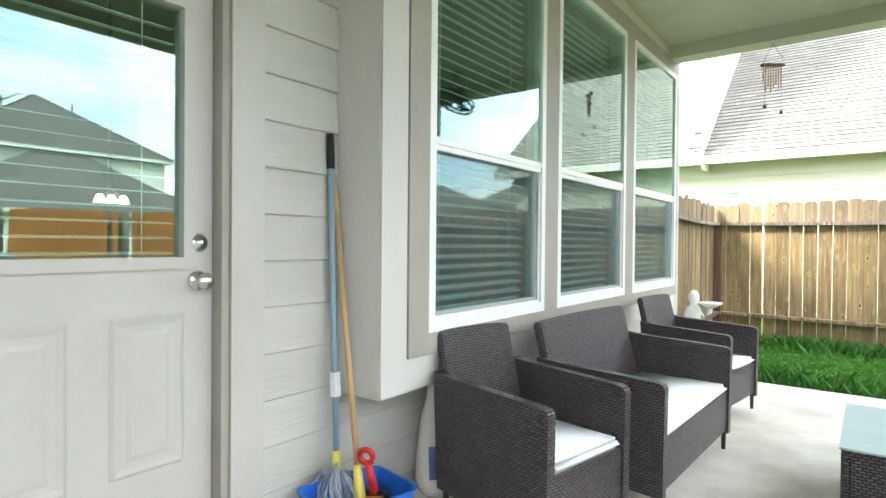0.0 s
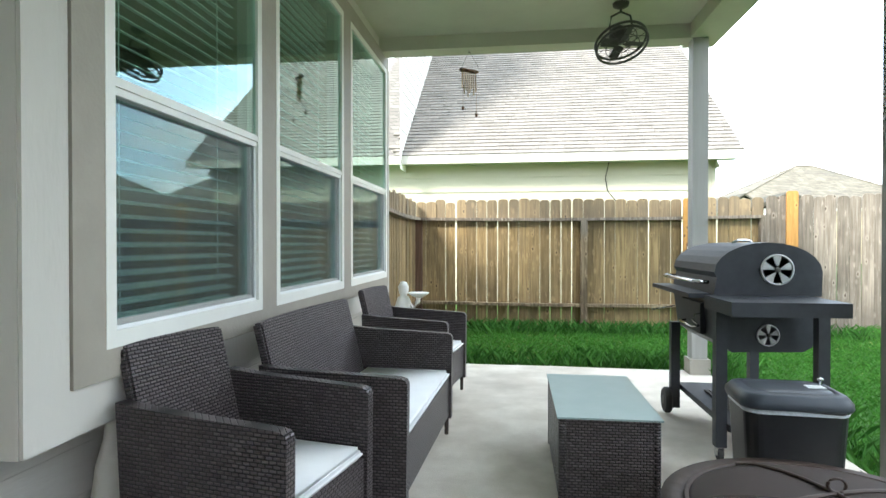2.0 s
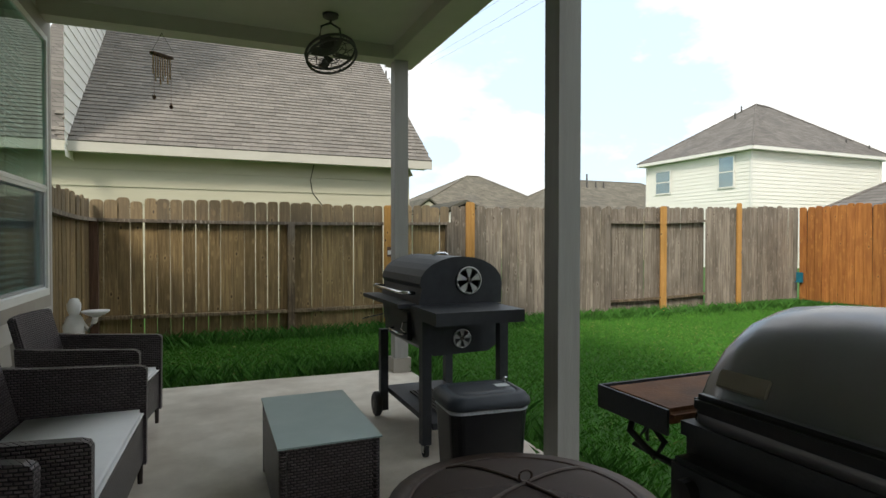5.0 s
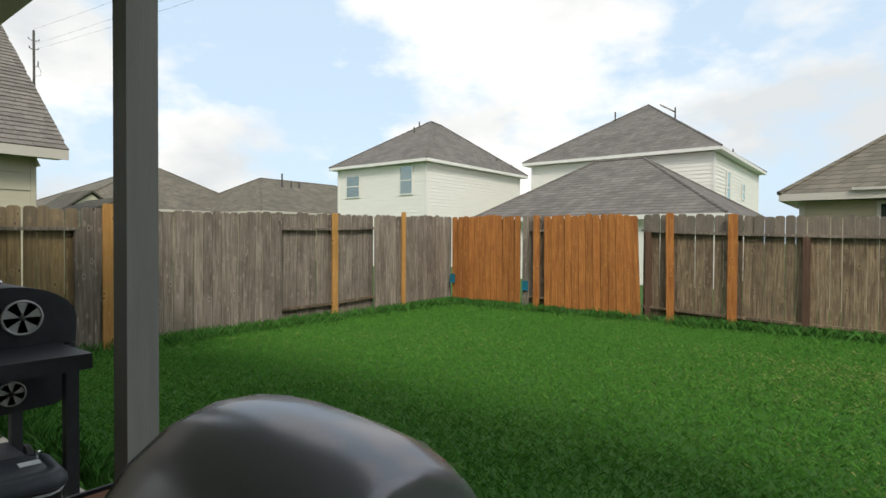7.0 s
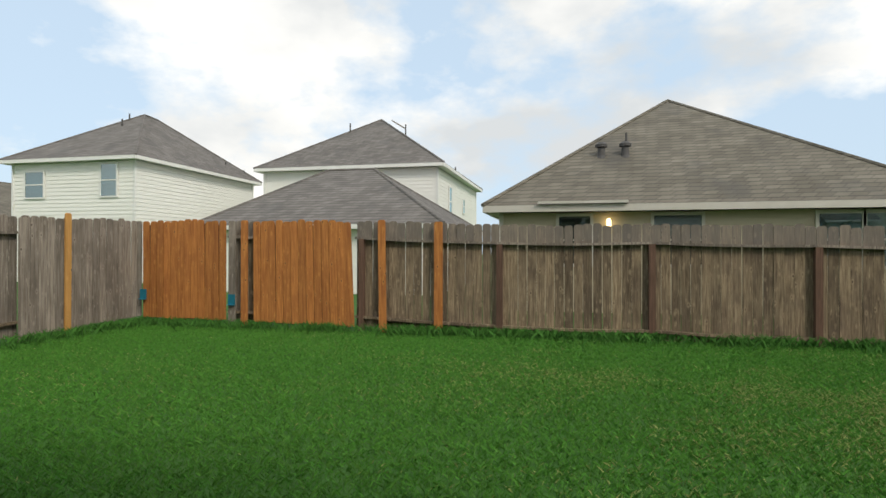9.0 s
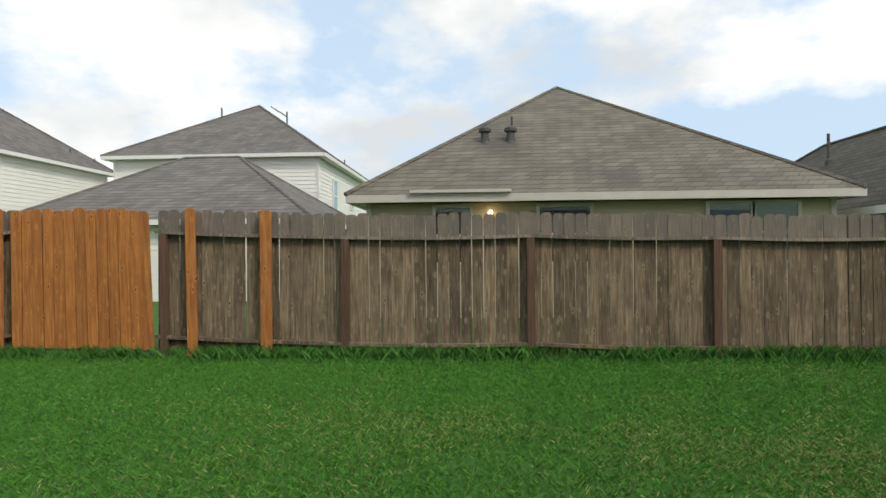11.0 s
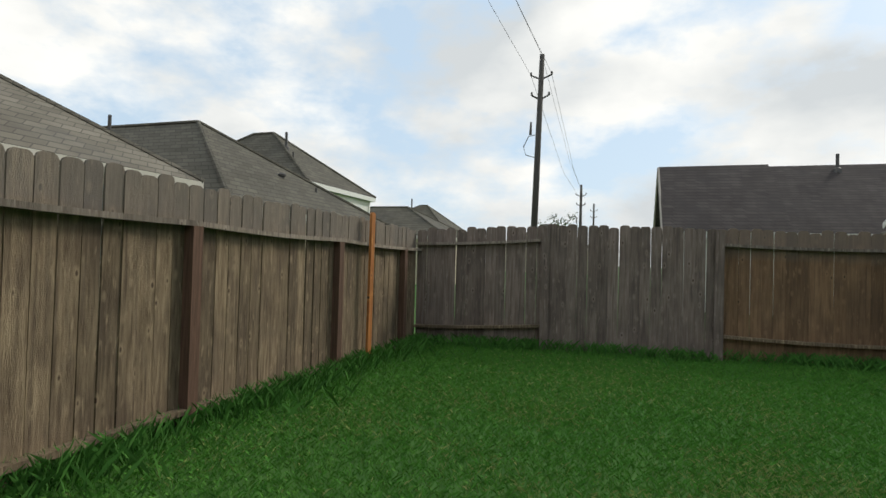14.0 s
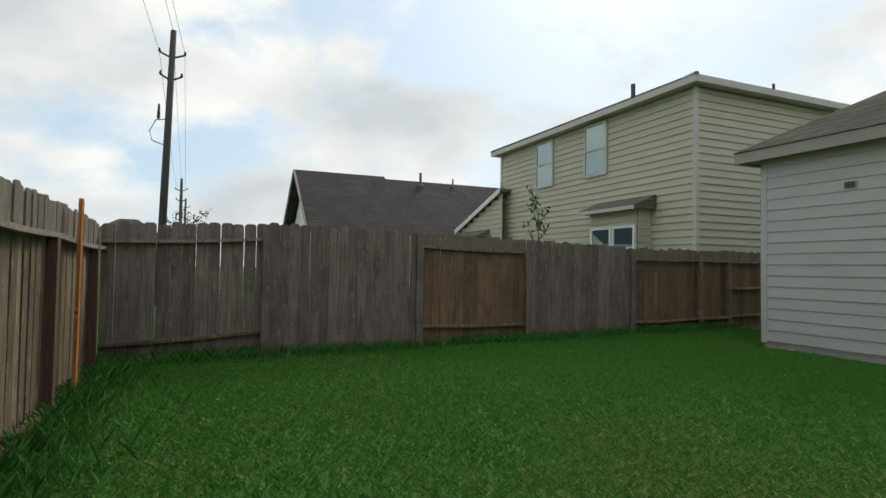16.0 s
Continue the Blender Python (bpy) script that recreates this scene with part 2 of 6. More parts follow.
M_VINYL = mat("window_vinyl", (0.74, 0.74, 0.70), (0.80, 0.80, 0.76), 5, 0.35, 0.03, 80, dirt=(0.6, 0.6, 0.55), dirt_amount=0.2)
M_CEIL = mat("porch_ceiling_paint", (0.50, 0.49, 0.39), (0.55, 0.54, 0.43), 3, 0.75, 0.1, 50)
M_POST = mat("post_paint", (0.31, 0.30, 0.28), (0.36, 0.35, 0.325), 4, 0.6, 0.25, 40, stretch=(6, 6, 0.5), dirt=(0.33, 0.31, 0.28), dirt_amount=0.3)
M_GLASS = glass("window_glass")
M_SCREEN = screen_mesh("insect_screen", (0.06, 0.08, 0.11), 0.18)
M_BLIND = mat("blind_slat", (0.78, 0.80, 0.80), (0.83, 0.85, 0.85), 3, 0.5, 0.02, 50)
M_ROOM = mat("room_wall", (0.30, 0.27, 0.23), (0.36, 0.32, 0.28), 2, 0.8, 0.05, 40)
M_CONC = mat("concrete", (0.58, 0.515, 0.43), (0.73, 0.67, 0.58), 4.5, 0.88, 0.35, 120, dirt=(0.33, 0.28, 0.22), dirt_scale=1.3, dirt_amount=0.55)
M_GRASS_GROUND = mat("lawn_soil", (0.032, 0.105, 0.012), (0.052, 0.14, 0.020), 5, 0.95, 0.5, 60, dirt=(0.06, 0.13, 0.02), dirt_scale=0.5, dirt_amount=0.3)
M_BLADE = mat("grass_blade", (0.050, 0.185, 0.024), (0.098, 0.275, 0.040), 2.6, 0.75, 0, rand=0.28, island=True, dirt=(0.15, 0.25, 0.05), dirt_scale=0.5, dirt_amount=0.5, spec=0.15)
M_STRAW = mat("dry_blade", (0.22, 0.28, 0.08), (0.34, 0.35, 0.14), 1.1, 0.8, 0, rand=0.25, island=True, spec=0.1)
M_TUFT = mat("tall_grass", (0.042, 0.135, 0.022), (0.075, 0.205, 0.036), 1.1, 0.7, 0, rand=0.35, island=True, spec=0.15)
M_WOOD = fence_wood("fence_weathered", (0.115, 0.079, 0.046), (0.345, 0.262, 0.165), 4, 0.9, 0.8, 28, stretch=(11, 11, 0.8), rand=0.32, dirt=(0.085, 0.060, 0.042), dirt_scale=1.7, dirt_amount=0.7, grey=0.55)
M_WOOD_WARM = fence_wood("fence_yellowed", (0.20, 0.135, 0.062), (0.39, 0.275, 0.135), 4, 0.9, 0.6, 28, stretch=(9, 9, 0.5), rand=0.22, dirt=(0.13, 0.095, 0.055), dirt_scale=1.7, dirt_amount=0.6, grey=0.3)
M_WOOD_GREY = fence_wood("fence_grey", (0.155, 0.125, 0.095), (0.34, 0.29, 0.235), 4, 0.9, 0.6, 28, stretch=(9, 9, 0.5), rand=0.2, dirt=(0.10, 0.080, 0.062), dirt_scale=1.7, dirt_amount=0.65)
M_WOOD_SOUTH = fence_wood("fence_grey_brown", (0.14, 0.105, 0.085), (0.27, 0.215, 0.18), 4, 0.9, 0.6, 28, stretch=(9, 9, 0.5), rand=0.2, dirt=(0.085, 0.066, 0.054), dirt_scale=1.7, dirt_amount=0.6)
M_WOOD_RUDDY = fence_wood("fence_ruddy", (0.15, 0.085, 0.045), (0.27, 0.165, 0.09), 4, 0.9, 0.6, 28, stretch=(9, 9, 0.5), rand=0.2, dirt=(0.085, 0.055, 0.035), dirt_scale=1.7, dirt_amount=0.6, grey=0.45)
M_WOOD_DARK = mat("fence_post_dark", (0.085, 0.046, 0.030), (0.175, 0.10, 0.066), 5, 0.9, 0.4, 28, stretch=(9, 9, 0.55), rand=0.15)
M_WOOD_ORANGE = fence_wood("fence_new_cedar", (0.29, 0.098, 0.022), (0.55, 0.225, 0.056), 4, 0.8, 0.3, 28, stretch=(8, 8, 0.5), rand=0.14, dirt=(0.27, 0.09, 0.025), dirt_scale=2.5, dirt_amount=0.45)
M_WOOD_TAN = fence_wood("fence_new_pine", (0.42, 0.205, 0.052), (0.55, 0.295, 0.090), 4, 0.8, 0.3, 28, stretch=(8, 8, 0.5), rand=0.1, dirt=(0.35, 0.19, 0.05), dirt_scale=2.5, dirt_amount=0.4)
M_WICKER = woven("brown_wicker", (0.150, 0.126, 0.132), (0.098, 0.080, 0.084), (0.012, 0.010, 0.010), 0.026, 0.0125, 0.36)
M_CUSHION = mat("seat_cushion_cloth", (0.78, 0.79, 0.80), (0.84, 0.85, 0.86), 6, 0.9, 0.15, 200, dirt=(0.58, 0.58, 0.57), dirt_amount=0.3)
M_LEG = mat("dark_steel_leg", (0.025, 0.018, 0.015), (0.04, 0.03, 0.025), 10, 0.4, 0.02)
M_FROST = mat("frosted_table_glass", (0.30, 0.40, 0.39), (0.36, 0.46, 0.45), 4, 0.35, 0.02, 90, dirt=(0.40, 0.47, 0.45), dirt_amount=0.35)
M_BLACK = mat("black_enamel", (0.024, 0.026, 0.033), (0.036, 0.039, 0.047), 14, 0.5, 0.12, 150, dirt=(0.05, 0.05, 0.052), dirt_amount=0.4)
M_HOOD = mat("dark_grill_hood", (0.22, 0.22, 0.25), (0.27, 0.27, 0.30), 3, 0.24, 0.03, 120, metal=0.3, dirt=(0.20, 0.19, 0.20), dirt_amount=0.4, spec=0.9)
M_CHROME = mat("bright_metal", (0.62, 0.62, 0.62), (0.72, 0.72, 0.72), 10, 0.25, 0.02, metal=1.0)
M_VENT = mat("vent_plate", (0.42, 0.43, 0.43), (0.52, 0.53, 0.53), 9, 0.4, 0.03, metal=0.2)
M_RUST = mat("rusted_steel", (0.20, 0.075, 0.028), (0.32, 0.13, 0.05), 6, 0.75, 0.2, 90, dirt=(0.07, 0.055, 0.05), dirt_scale=4, dirt_amount=0.7)
M_RUBBER = mat("rubber", (0.02, 0.02, 0.02), (0.03, 0.03, 0.03), 10, 0.7, 0.05)
M_PLASTIC = mat("black_bin_plastic", (0.012, 0.012, 0.014), (0.02, 0.02, 0.022), 8, 0.35, 0.03, 120)
M_LID = mat("grey_blue_bin_lid", (0.035, 0.042, 0.055), (0.05, 0.058, 0.072), 8, 0.45, 0.05, 120)
M_BAGLINER = mat("clear_bin_liner", (0.42, 0.45, 0.48), (0.58, 0.61, 0.64), 25, 0.3, 0.5, 60)
M_PIT = mat("firepit_steel", (0.045, 0.028, 0.022), (0.075, 0.048, 0.038), 7, 0.55, 0.1, 90, dirt=(0.10, 0.055, 0.03), dirt_amount=0.4)
M_PITMESH = screen_mesh("firepit_mesh", (0.045, 0.026, 0.020), 0.8)
M_BLUE = mat("blue_plastic", (0.02, 0.12, 0.50), (0.03, 0.16, 0.60), 5, 0.4, 0.03)
M_RED = mat("red_plastic", (0.55, 0.02, 0.015), (0.65, 0.03, 0.02), 5, 0.4, 0.02)
M_YELLOW = mat("yellow_plastic", (0.75, 0.60, 0.10), (0.82, 0.66, 0.14), 5, 0.45, 0.02)
M_MOPBLUE = mat("blue_grey_handle", (0.22, 0.32, 0.42), (0.27, 0.37, 0.47), 5, 0.4, 0.02)
M_HANDLE = mat("wooden_handle", (0.42, 0.26, 0.12), (0.54, 0.36, 0.18), 5, 0.5, 0.1, 60, stretch=(6, 6, 0.6))
M_STRAND = mat("mop_yarn", (0.22, 0.25, 0.30), (0.38, 0.41, 0.46), 30, 0.95, 0.3, 200)
M_BAG = mat("paper_bag", (0.70, 0.66, 0.58), (0.82, 0.79, 0.72), 5, 0.7, 0.4, 25)
M_INK = mat("dark_print", (0.03, 0.03, 0.05), (0.05, 0.05, 0.07), 8, 0.6, 0)
M_NAVY = mat("blue_print", (0.10, 0.14, 0.32), (0.14, 0.19, 0.40), 8, 0.6, 0)
M_ORANGEPRINT = mat("orange_print", (0.65, 0.25, 0.03), (0.72, 0.32, 0.05), 8, 0.6, 0)
M_STATUE = mat("white_statue", (0.62, 0.61, 0.58), (0.72, 0.71, 0.68), 8, 0.7, 0.2, 50, dirt=(0.5, 0.48, 0.42), dirt_amount=0.4)
M_TEAL = mat("teal_plastic", (0.01, 0.13, 0.19), (0.015, 0.17, 0.24), 8, 0.4, 0.02)
M_CREAM = mat("cream_siding", (0.47, 0.44, 0.33), (0.52, 0.49, 0.37), 2, 0.75, 0.1, 30, stretch=(0.5, 0.5, 3))
M_TAN = mat("tan_siding", (0.46, 0.40, 0.28), (0.51, 0.45, 0.32), 2, 0.75, 0.1, 30, stretch=(0.5, 0.5, 3))
M_WHITE_SIDE = mat("pale_siding", (0.78, 0.765, 0.70), (0.83, 0.815, 0.75), 2, 0.75, 0.1, 30, stretch=(0.5, 0.5, 3))
M_FASCIA = mat("fascia_paint", (0.50, 0.47, 0.40), (0.56, 0.53, 0.46), 2, 0.6, 0.05, 40)
M_FASCIA_W = mat("fascia_white", (0.72, 0.71, 0.66), (0.78, 0.77, 0.72), 2, 0.6, 0.05, 40)
M_SHINGLE = mat("shingle_tabs", (0.165, 0.148, 0.128), (0.245, 0.222, 0.195), 14, 0.92, 0.5, 120, rand=0.14, island=True, dirt=(0.20, 0.18, 0.16), dirt_scale=0.5, dirt_amount=0.35)
M_ROOF_BROWN = shingled("roof_brown", (0.160, 0.142, 0.108), (0.225, 0.202, 0.158), (0.085, 0.08, 0.072), 0)
M_ROOF_GREY = shingled("roof_grey", (0.17, 0.155, 0.14), (0.23, 0.21, 0.19), (0.10, 0.095, 0.09), 0)
M_ROOF_BLACK = shingled("roof_dark_brown", (0.045, 0.036, 0.034), (0.072, 0.060, 0.056), (0.03, 0.026, 0.026), 0)
M_ROOF_DARK = shingled("roof_dark", (0.088, 0.080, 0.058), (0.135, 0.122, 0.092), (0.05, 0.046, 0.038), 0)
M_DARKGLASS = glass("far_window_glass", 0.22, (0.55, 0.66, 0.70))
M_SHADE = mat("window_shade", (0.45, 0.48, 0.5), (0.52, 0.55, 0.57), 3, 0.7, 0)
M_POLE = mat("pole_wood", (0.055, 0.05, 0.045), (0.09, 0.08, 0.07), 4, 0.9, 0.3, 20, stretch=(6, 6, 0.4))
M_WIRE = mat("wire", (0.02, 0.02, 0.02), (0.03, 0.03, 0.03), 4, 0.6, 0)
M_LEAF = mat("leaves", (0.035, 0.075, 0.02), (0.07, 0.12, 0.035), 3, 0.6, 0, rand=0.3, island=True)
M_BARK = mat("bark", (0.10, 0.08, 0.06), (0.16, 0.13, 0.10), 8, 0.9, 0.4, 40)
M_PIPE = mat("roof_vent_metal", (0.06, 0.055, 0.05), (0.09, 0.085, 0.08), 6, 0.6, 0.1)
M_BRICK_FOOT = mat("foundation", (0.30, 0.28, 0.25), (0.38, 0.36, 0.32), 6, 0.9, 0.4, 50)
M_LAMP = glow("warm_bulb", (1.0, 0.72, 0.35), 6.0)


# ---------------------------------------------------------------- mesh helpers
def box(bm, x0, x1, y0, y1, z0, z1, m=None):
    """An upright block; m places it."""
    v = [bm.verts.new((x, y, z)) for x in (x0, x1) for y in (y0, y1) for z in (z0, z1)]
    for f in ((0, 1, 3, 2), (4, 6, 7, 5), (0, 4, 5, 1), (2, 3, 7, 6), (0, 2, 6, 4), (1, 5, 7, 3)):
        bm.faces.new([v[i] for i in f])
    if m is not None:
        bmesh.ops.transform(bm, matrix=m, verts=v)
    return v


def prism(bm, outline, a, b, axis="x"):
    """Extrudes an outline of 2D points from a to b along an axis."""
    def p(u, w, s):
        return {"x": (s, u, w), "y": (u, s, w), "z": (u, w, s)}[axis]
    lo = [bm.verts.new(p(u, w, a)) for u, w in outline]
    hi = [bm.verts.new(p(u, w, b)) for u, w in outline]
    n = len(outline)
    bm.faces.new(lo)
    bm.faces.new(hi[::-1])
    for i in range(n):
        bm.faces.new((lo[i], hi[i], hi[(i + 1) % n], lo[(i + 1) % n]))
    return lo + hi


def tube(bm, path, r, seg=8, closed=False):
    """A round bar along a path; r is one radius, or one for each point."""
    pts = [Vector(p) for p in path]
    rings = []
    for i, p in enumerate(pts):
        a = pts[i - 1] if i > 0 or closed else pts[i]
        b = pts[(i + 1) % len(pts)] if i < len(pts) - 1 or closed else pts[i]
        d = (b - a).normalized()
        u = d.cross(Vector((0, 0, 1)) if abs(d.z) < 0.9 else Vector((1, 0, 0))).normalized()
        w = d.cross(u)
        rr = r[i] if isinstance(r, (list, tuple)) else r
        rings.append([bm.verts.new(p + (u * math.cos(k * math.tau / seg) + w * math.sin(k * math.tau / seg)) * rr) for k in range(seg)])
    for i in range(len(rings) - (0 if closed else 1)):
        A, B = rings[i], rings[(i + 1) % len(rings)]
        for k in range(seg):
            bm.faces.new((A[k], A[(k + 1) % seg], B[(k + 1) % seg], B[k]))
    if not closed:
        bm.faces.new(rings[0][::-1])
        bm.faces.new(rings[-1])


def lathe(bm, profile, seg=24, m=None):
    """Turns (radius, height) points about z."""
    rings = [[bm.verts.new((r * math.cos(k * math.tau / seg), r * math.sin(k * math.tau / seg), z)) for k in range(seg)] for r, z in profile]
    for A, B in zip(rings, rings[1:]):
        for k in range(seg):
            bm.faces.new((A[k], A[(k + 1) % seg], B[(k + 1) % seg], B[k]))
    if profile[0][0] > 1e-5:
        bm.faces.new(rings[0][::-1])
    if profile[-1][0] > 1e-5:
        bm.faces.new(rings[-1])
    if m is not None:
        bmesh.ops.transform(bm, matrix=m, verts=[v for r in rings for v in r])


def finish(bm, name, material, smooth=False, bevel=0.0, segments=2):
    if bevel > 0:
        bmesh.ops.bevel(bm, geom=[e for e in bm.edges if e.calc_face_angle(0) > 0.5], offset=bevel, segments=segments, affect="EDGES", clamp_overlap=True)
    bmesh.ops.recalc_face_normals(bm, faces=bm.faces)
    me = bpy.data.meshes.new(name)
    bm.to_mesh(me)
    bm.free()
    if smooth:
        me.polygons.foreach_set("use_smooth", [True] * len(me.polygons))
    me.materials.append(material)
    return me


def part(name, bm, material, parent=None, label="", smooth=False, bevel=0.0, m=None):
    ob = new(name, finish(bm, name, material, smooth, bevel))
    if parent:
        ob.parent = parent
    if m is not None:
        ob.matrix_basis = m
    if label:
        ob["label"] = label
    return ob


def block(name, dims, material, parent=None, label="", bevel=0.0, m=None):
    bm = bmesh.new()
    box(bm, *dims)
    return part(name, bm, material, parent, label, False, bevel, m)


def base(name, m, label, category, group="", kind=""):
    ob = new(name)
    ob.matrix_basis = m
    ob.empty_display_size = 0.1
    return tagged(ob, label, category, group, kind)


def shared(name, me, parent, m, label=""):
    ob = new(name, me)
    ob.parent = parent
    ob.matrix_basis = m
    if label:
        ob["label"] = label
    return ob


def joined(name, verts, faces, material, parent=None):
    me = bpy.data.meshes.new(name)
    me.from_pydata(verts, [], faces)
    me.update()
    me.materials.append(material)
    ob = new(name, me)
    ob.parent = parent
    return ob


rng = random.Random(7)

# ---------------------------------------------------------------- ground and patio
LAWN = -0.07


GX = [-400, -60, -20, -8, -2.4] + [-2.0 + 0.6 * i for i in range(22)] + [12, 20, 60, 400]
GY = [-400, -80, -30, -14] + [-10 + 0.6 * i for i in range(33)] + [11, 16, 40, 80, 400]


def swell(x, y):
    """Height of the lawn: gentle swells, a little lower round the slab."""
    rise = 0.028 * noise.noise(Vector((x * 0.5, y * 0.5, 0))) if -2 < x < 10.6 and -9 < y < 8.4 else 0
    return LAWN + rise - (0.03 if x < 1.9 and -2.6 < y < 6.6 else 0)


GZ = np.array([[swell(x, y) for y in GY] for x in GX])


def lawn_height(x, y):
    gx, gy = np.array(GX, dtype=float), np.array(GY, dtype=float)
    i = np.clip(np.searchsorted(gx, x) - 1, 0, len(gx) - 2)
    j = np.clip(np.searchsorted(gy, y) - 1, 0, len(gy) - 2)
    u, v = (x - gx[i]) / (gx[i + 1] - gx[i]), (y - gy[j]) / (gy[j + 1] - gy[j])
    return (GZ[i, j] * (1 - u) + GZ[i + 1, j] * u) * (1 - v) + (GZ[i, j + 1] * (1 - u) + GZ[i + 1, j + 1] * u) * v


def ground_sheet():
    bm = bmesh.new()
    g = [[bm.verts.new((x, y, GZ[i, j])) for j, y in enumerate(GY)] for i, x in enumerate(GX)]
    for i in range(len(GX) - 1):
        for j in range(len(GY) - 1):
            bm.faces.new((g[i][j], g[i + 1][j], g[i + 1][j + 1], g[i][j + 1]))
    return tagged(part("ground", bm, M_GRASS_GROUND, smooth=True), "green mown lawn ground with dry patches", "ground", kind="structure")


ground = ground_sheet()


def patio_slab():
    bm = bmesh.new()
    x1, ys = 1.46, [-2.25 + 0.3 * i for i in range(30)]
    def zt(y):
        return -0.0 if y < 4.2 else -0.045 * min(1, (y - 4.2) / 1.9)
    edge = [0.02 * noise.noise(Vector((y * 1.7, 3, 0))) for y in ys]
    end = 6.1
    ys = [y for y in ys if y < end - 0.1] + [end]
    cols = [-1.98 + 0.3 * i for i in range(12)] + [x1]
    top = []
    for i, x in enumerate(cols):
        c = []
        for j, y in enumerate(ys):
            xx = x + (edge[j] if i == len(cols) - 1 else 0)
            yy = y + (0.07 * noise.noise(Vector((x * 0.9, 9, 0))) - 0.03 * x if j == len(ys) - 1 else 0)
            c.append(bm.verts.new((xx, yy, zt(y))))
        top.append(c)
    for i in range(len(cols) - 1):
        for j in range(len(ys) - 1):
            bm.faces.new((top[i][j], top[i + 1][j], top[i + 1][j + 1], top[i][j + 1]))
    r = bmesh.ops.extrude_edge_only(bm, edges=[e for e in bm.edges if e.is_boundary])
    for v in r["geom"]:
        if isinstance(v, bmesh.types.BMVert):
            v.co.z = -0.2
    return tagged(part("patio_floor", bm, M_CONC), "pale stained concrete patio slab beside the lawn", "patio", kind="structure")


patio_slab()

# ---------------------------------------------------------------- the house: walls round the patio
WX, BX = -1.86, -1.60                      # door wall, front of the window bay
BAY_Y0, BAY_Y1, BAY_Z0 = 1.87, 6.16, 0.567
CEIL = 3.14
DOOR_Y0, DOOR_Y1, DOOR_TOP = 0.43, 1.325, 2.14
WINDOWS = ((2.17, 3.28), (3.455, 4.665), (4.85, 6.10))
WIN_Z0, WIN_Z1, WIN_MID = 0.81, 2.90, 1.665

wall_door = base("wall_door_side", pose(0, 0, 0), "grey painted house wall with lap siding and a door", "wall", kind="structure")
bm = bmesh.new()
box(bm, WX - 0.16, WX - 0.012, -2.3, DOOR_Y0 - 0.03, 0, CEIL)
box(bm, WX - 0.16, WX - 0.012, DOOR_Y1 + 0.03, BAY_Y0 + 0.12, 0, CEIL)
box(bm, WX - 0.16, WX - 0.012, BAY_Y0 + 0.12, BAY_Y1 - 0.06, 0, 0.62)
box(bm, WX - 0.16, WX - 0.012, BAY_Y0 + 0.12, BAY_Y1 - 0.06, 2.96, CEIL)
box(bm, WX - 0.16, WX - 0.012, BAY_Y1 - 0.06, BAY_Y0 + 4.4, 0, CEIL)
box(bm, WX - 0.16, WX - 0.012, DOOR_Y0 - 0.03, DOOR_Y1 + 0.03, DOOR_TOP + 0.03, CEIL)
part("wall_core", bm, M_SIDING, wall_door)
bm = bmesh.new()
box(bm, WX, WX + 0.025, DOOR_Y1 + 0.035, DOOR_Y1 + 0.172, 0.0, DOOR_TOP + 0.17)
part("door_casing", bm, M_DOOR, wall_door, "wide flat painted door casing", bevel=0.004)
bm = bmesh.new()
box(bm, WX, WX + 0.025, DOOR_Y0 - 0.20, DOOR_Y0 - 0.035, 0.0, DOOR_TOP + 0.2)
part("door_casing", bm, M_DOOR, wall_door, bevel=0.004)
bm = bmesh.new()
box(bm, WX - 0.12, WX + 0.012, DOOR_Y1 + 0.004, DOOR_Y1 + 0.033, 0.02, DOOR_TOP)
box(bm, WX - 0.12, WX + 0.012, DOOR_Y0 - 0.033, DOOR_Y0 - 0.004, 0.02, DOOR_TOP)
box(bm, WX - 0.12, WX + 0.012, DOOR_Y0 - 0.033, DOOR_Y1 + 0.033, DOOR_TOP + 0.002, DOOR_TOP + 0.03)
part("door_jamb", bm, M_TRIM_TAUPE, wall_door, "taupe door jamb")


